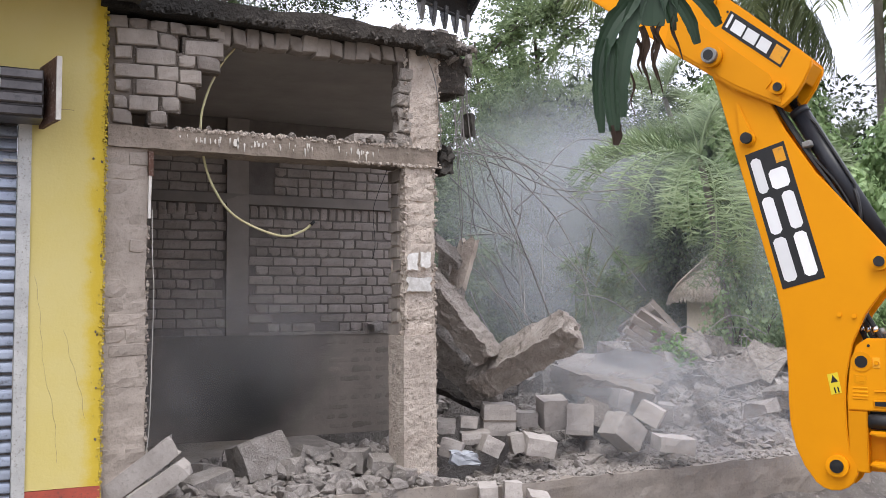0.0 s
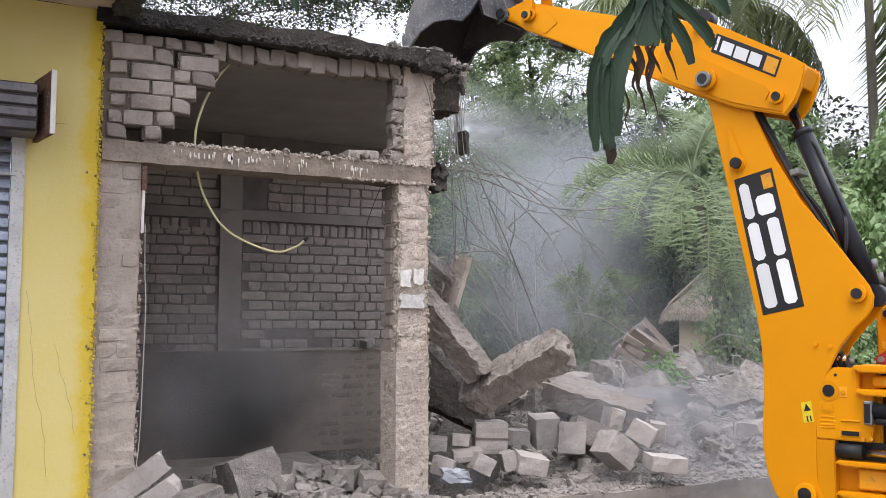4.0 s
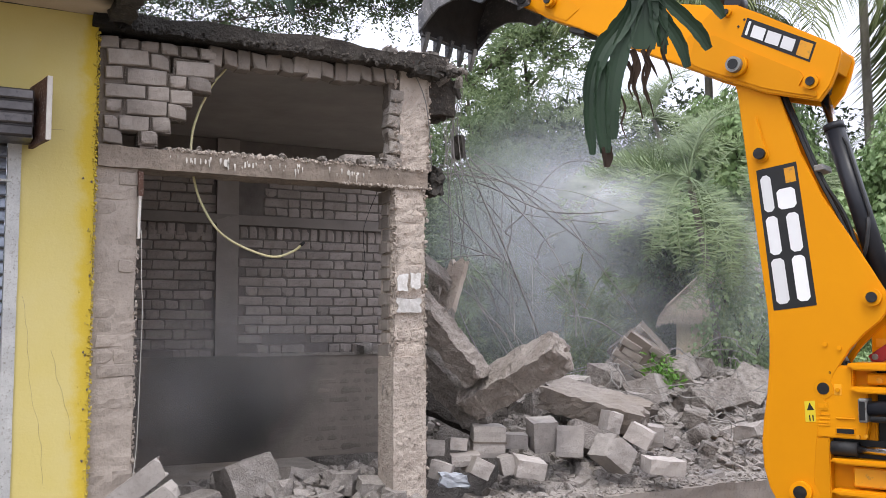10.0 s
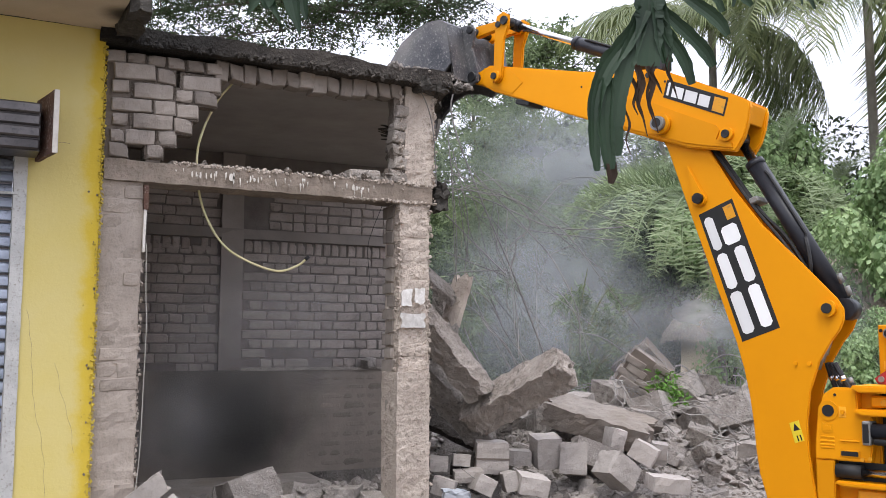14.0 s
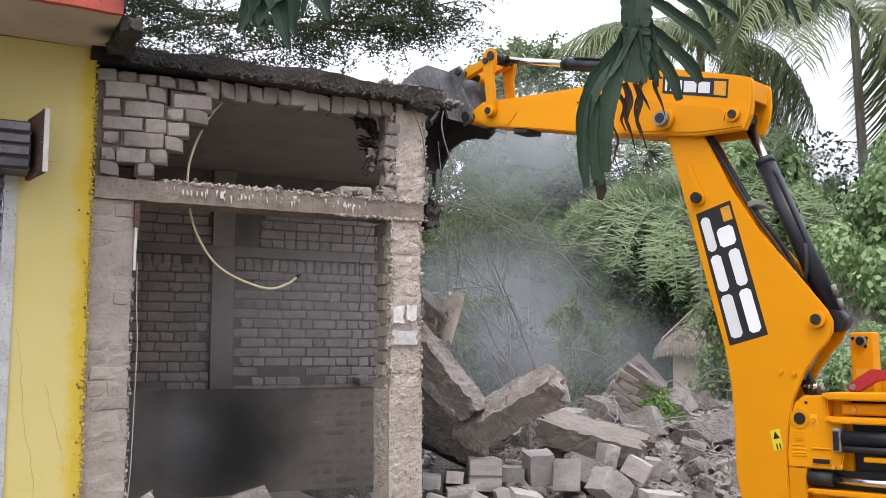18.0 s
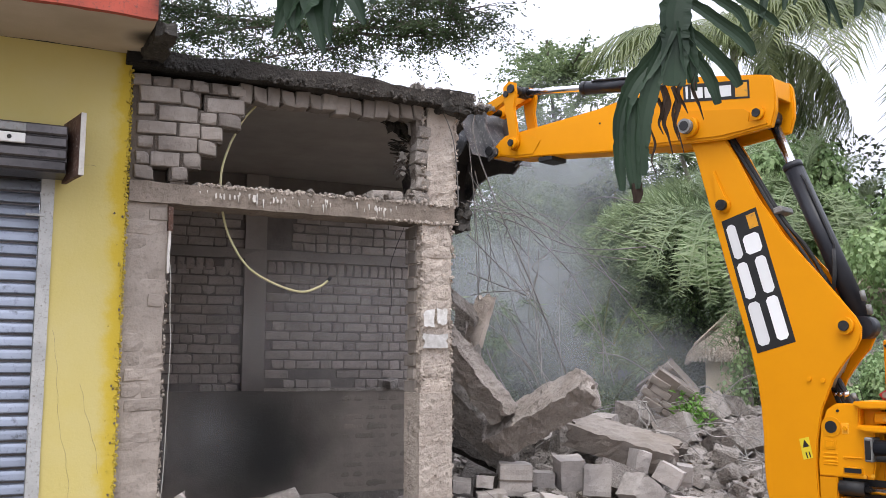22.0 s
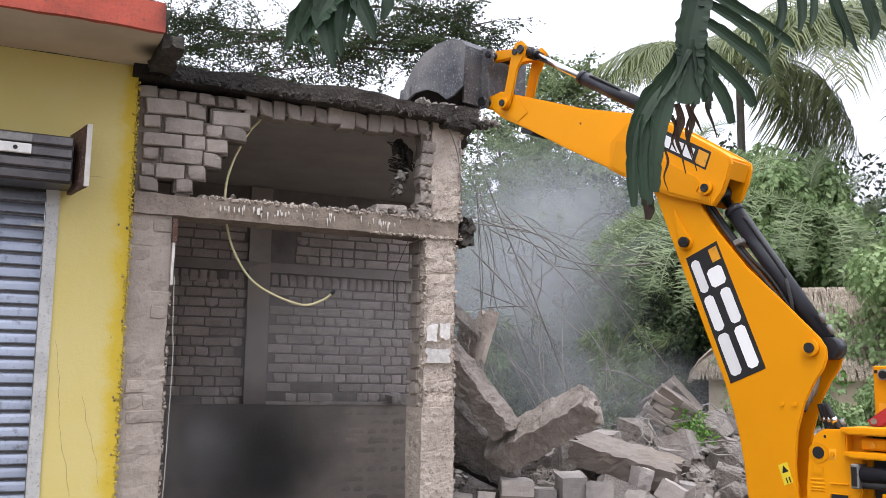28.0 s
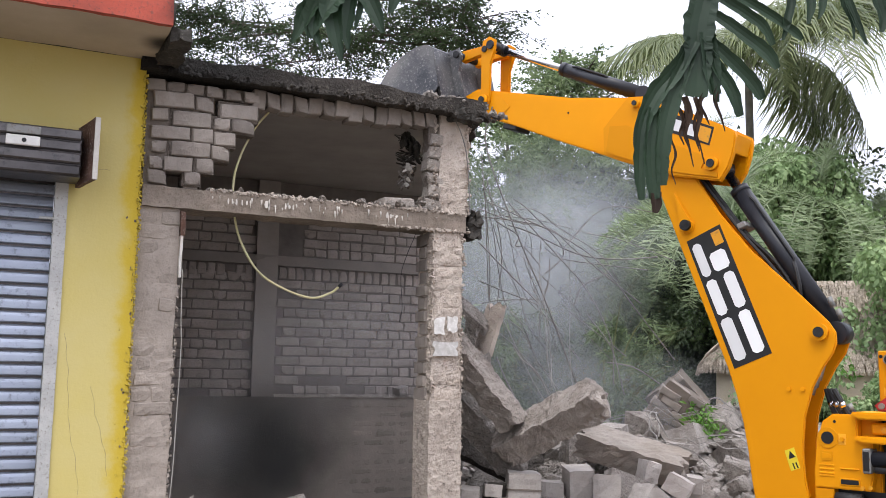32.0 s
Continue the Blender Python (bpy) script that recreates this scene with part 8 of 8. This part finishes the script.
SWAY_SIDE = (0.258, 0.246, 0.224, 0.120, 0.121, 0.126, 0.122, 0.116, 0.084, 0.093, 0.080, 0.079, 0.096, 0.085, 0.083, 0.082, 0.097, 0.093, 0.091, 0.092, 0.089, 0.086, 0.083, 0.086, 0.088, 0.086, 0.032, -0.041, -0.071, -0.058, -0.040, -0.058, -0.056, -0.052, -0.071, -0.067, -0.067, -0.066, -0.065, -0.089, -0.170, -0.165, -0.165, -0.160, -0.155, -0.155, -0.168, -0.164, -0.150, -0.140, -0.141, -0.144, -0.138, -0.134, -0.128, -0.133, -0.145)
SWAY_UP = (0.042, 0.016, -0.004, -0.027, -0.028, -0.039, -0.035, -0.011, -0.021, 0.009, -0.042, -0.044, -0.038, -0.037, -0.038, -0.038, 0.009, 0.013, 0.021, 0.005, 0.01, -0.01, -0.02, -0.016, -0.008, -0.012, -0.007, -0.007, -0.045, -0.023, 0.027, 0.04, 0.045, 0.06, 0.022, 0.02, 0.018, 0.018, 0.02, 0.017, -0.002, -0.009, -0.002, -0.015, -0.015, -0.017, -0.027, -0.019, -0.011, -0.007, 0.005, 0.031, 0.027, 0.071, 0.069, 0.071, 0.035)


def arm_pose(r, z, angle, slew, y=0.0):
    """A pose in the machine's space: r along the arm's plane, z up, turned by angle in that plane."""
    return pose(0, 0, 0, 0, 0, slew) @ pose(r, y, z, 0, -angle, 0)


def polar(angle, u, w=0.0):
    c, s = math.cos(radians(angle)), math.sin(radians(angle))
    return Vector((u * c - w * s, u * s + w * c))


def meet(p, rp, q, rq):
    """The upper crossing of two circles in the arm's plane, towards the machine."""
    d = (q - p).length
    a = (rp * rp - rq * rq + d * d) / (2 * d)
    h = math.sqrt(max(0.0, rp * rp - a * a))
    e = (q - p) / d
    m = p + e * a
    n1 = Vector((-e.y, e.x))
    c1, c2 = m + n1 * h, m - n1 * h
    return c1 if c1.y > c2.y else c2


def motions():
    rows = {k: [] for k in ("root", "boom", "dipper", "bucket", "lever", "link", "dr", "dd", "br", "bd", "king", "red")}
    for t, slew, be, de, bu, side, up in zip(ARM_T, ARM_SLEW, ARM_BOOM, ARM_DIPPER, ARM_BUCKET, SWAY_SIDE, SWAY_UP):
        rows["root"].append((t, pose(ROOT[0] + side * 0.891, ROOT[1] - side * 0.454, ROOT[2] + up)))
        foot = Vector((ARM_R0, ARM_Z0))
        top = foot + polar(be, ARM_L)
        hinge = top + polar(de, 1.875, 0.165)
        ear = hinge + polar(bu, -0.04, 0.40)
        nose = top + polar(de, 1.645, 0.195)
        knee = meet(nose, 0.46, ear, LINK)
        q = foot + polar(be, 1.09, 0.64)
        tail_pin = top + polar(de, -0.498, 0.0)
        anchor = top + polar(de, 0.24, 0.42)
        def ang(a, b):
            return math.degrees(math.atan2(b.y - a.y, b.x - a.x))
        rows["boom"].append((t, arm_pose(foot.x, foot.y, be, slew)))
        rows["dipper"].append((t, arm_pose(top.x, top.y, de, slew)))
        rows["bucket"].append((t, arm_pose(hinge.x, hinge.y, bu, slew)))
        rows["lever"].append((t, arm_pose(nose.x, nose.y, ang(nose, knee), slew)))
        rows["link"].append((t, arm_pose(knee.x, knee.y, ang(knee, ear), slew)))
        rows["dr"].append((t, arm_pose(q.x, q.y, ang(q, tail_pin), slew)))
        rows["dd"].append((t, arm_pose(tail_pin.x, tail_pin.y, ang(q, tail_pin), slew)))
        rows["br"].append((t, arm_pose(anchor.x, anchor.y, ang(anchor, knee), slew)))
        rows["bd"].append((t, arm_pose(knee.x, knee.y, ang(anchor, knee), slew)))
        rows["king"].append((t, pose(0, 0, 0, 0, 0, slew) @ pose(-0.576, 0, 0.047)))
    for ob, k in ((backhoe, "root"), (boom, "boom"), (dipper, "dipper"), (bucket, "bucket"), (lever, "lever"), (link, "link"), (dip_ram, "dr"),
                  (dip_rod, "dd"), (buc_ram, "br"), (buc_rod, "bd"), (king, "king"), (frame_ob, "king"), (red, "king")):
        walk(ob, rows[k])
    # the leaves sway in the wind
    sway = ((0, 0.0), (3, 0.006), (6, -0.004), (9, 0.002), (12, 0.008), (15, 0.0), (19, -0.004), (21, 0.004), (23, 0.03), (24, 0.05), (25, 0.07), (27.5, 0.05), (29, 0.045), (30.5, 0.05), (32, 0.045))
    walk(banana, [(t, pose(L0.x + k * 0.891, L0.y - k * 0.4535, L0.z - abs(k) * 0.1, 0, k * 40, 0)) for t, k in sway])
    walk(banana2, [(t, pose(L1.x + k * 0.5, L1.y - k * 0.25, L1.z, 0, k * 30, 0)) for t, k in sway])
    # the stub of the roof beam is knocked off and drops on the heap
    P0, P1 = Vector((3.05, FY + 0.17, 2.785)), Vector((3.62, 6.55, 0.20))
    fall = [(0, pose(*P0)), (10.7, pose(*P0)), (10.9, pose(3.10, FY + 0.14, 2.72, 0, 12, 0)), (11.2, pose(3.25, 6.05, 2.2, 20, 40, 10)), (11.5, pose(3.48, 6.35, 1.2, 40, 75, 20)),
            (11.75, pose(*P1, 50, 100, 30)), (32, pose(*P1, 50, 100, 30))]
    walk(stub, fall)
    walk(sag, [(0, pose(2.62, 6.15, 2.985)), (15.2, pose(2.62, 6.15, 2.985)), (15.8, pose(2.62, 6.13, 2.90, 4, 8, 0)), (17, pose(2.61, 6.10, 2.84, 6, 16, 0)), (24.2, pose(2.61, 6.10, 2.84, 6, 16, 0)),
               (25.2, pose(2.61, 6.08, 2.76, 8, 30, 0)), (32, pose(2.61, 6.08, 2.76, 8, 30, 0))])
    walk(shards, [(0, pose(2.93, 6.20, 2.62)), (12.6, pose(2.93, 6.20, 2.62)), (13.4, pose(2.80, 6.15, 2.62)), (14.6, pose(2.77, 6.15, 2.62)), (16.2, pose(2.67, 6.14, 2.65, 0, 5, 0)),
                  (24.2, pose(2.67, 6.14, 2.65, 0, 5, 0)), (25.2, pose(2.62, 6.13, 2.61, 0, 12, 0)), (32, pose(2.62, 6.13, 2.61, 0, 12, 0))])
    for ob, t0, a, b, k in FALLING:
        last = math.sqrt((a.z - b.z) / 4.9)
        rows = [(0, pose(*a, 0, 0, k * 40))] if t0 > 0 else []
        for i in range(6):
            s = last * i / 5
            p = a.lerp(b, i / 5)
            rows.append((t0 + s, pose(p.x, p.y, a.z - 4.9 * s * s, 50 * i, 30 * i, k * 40)))
        rows.append((32, rows[-1][1]))
        walk(ob, rows)
    for ob, rows in DRIFT:
        walk(ob, rows)


motions()
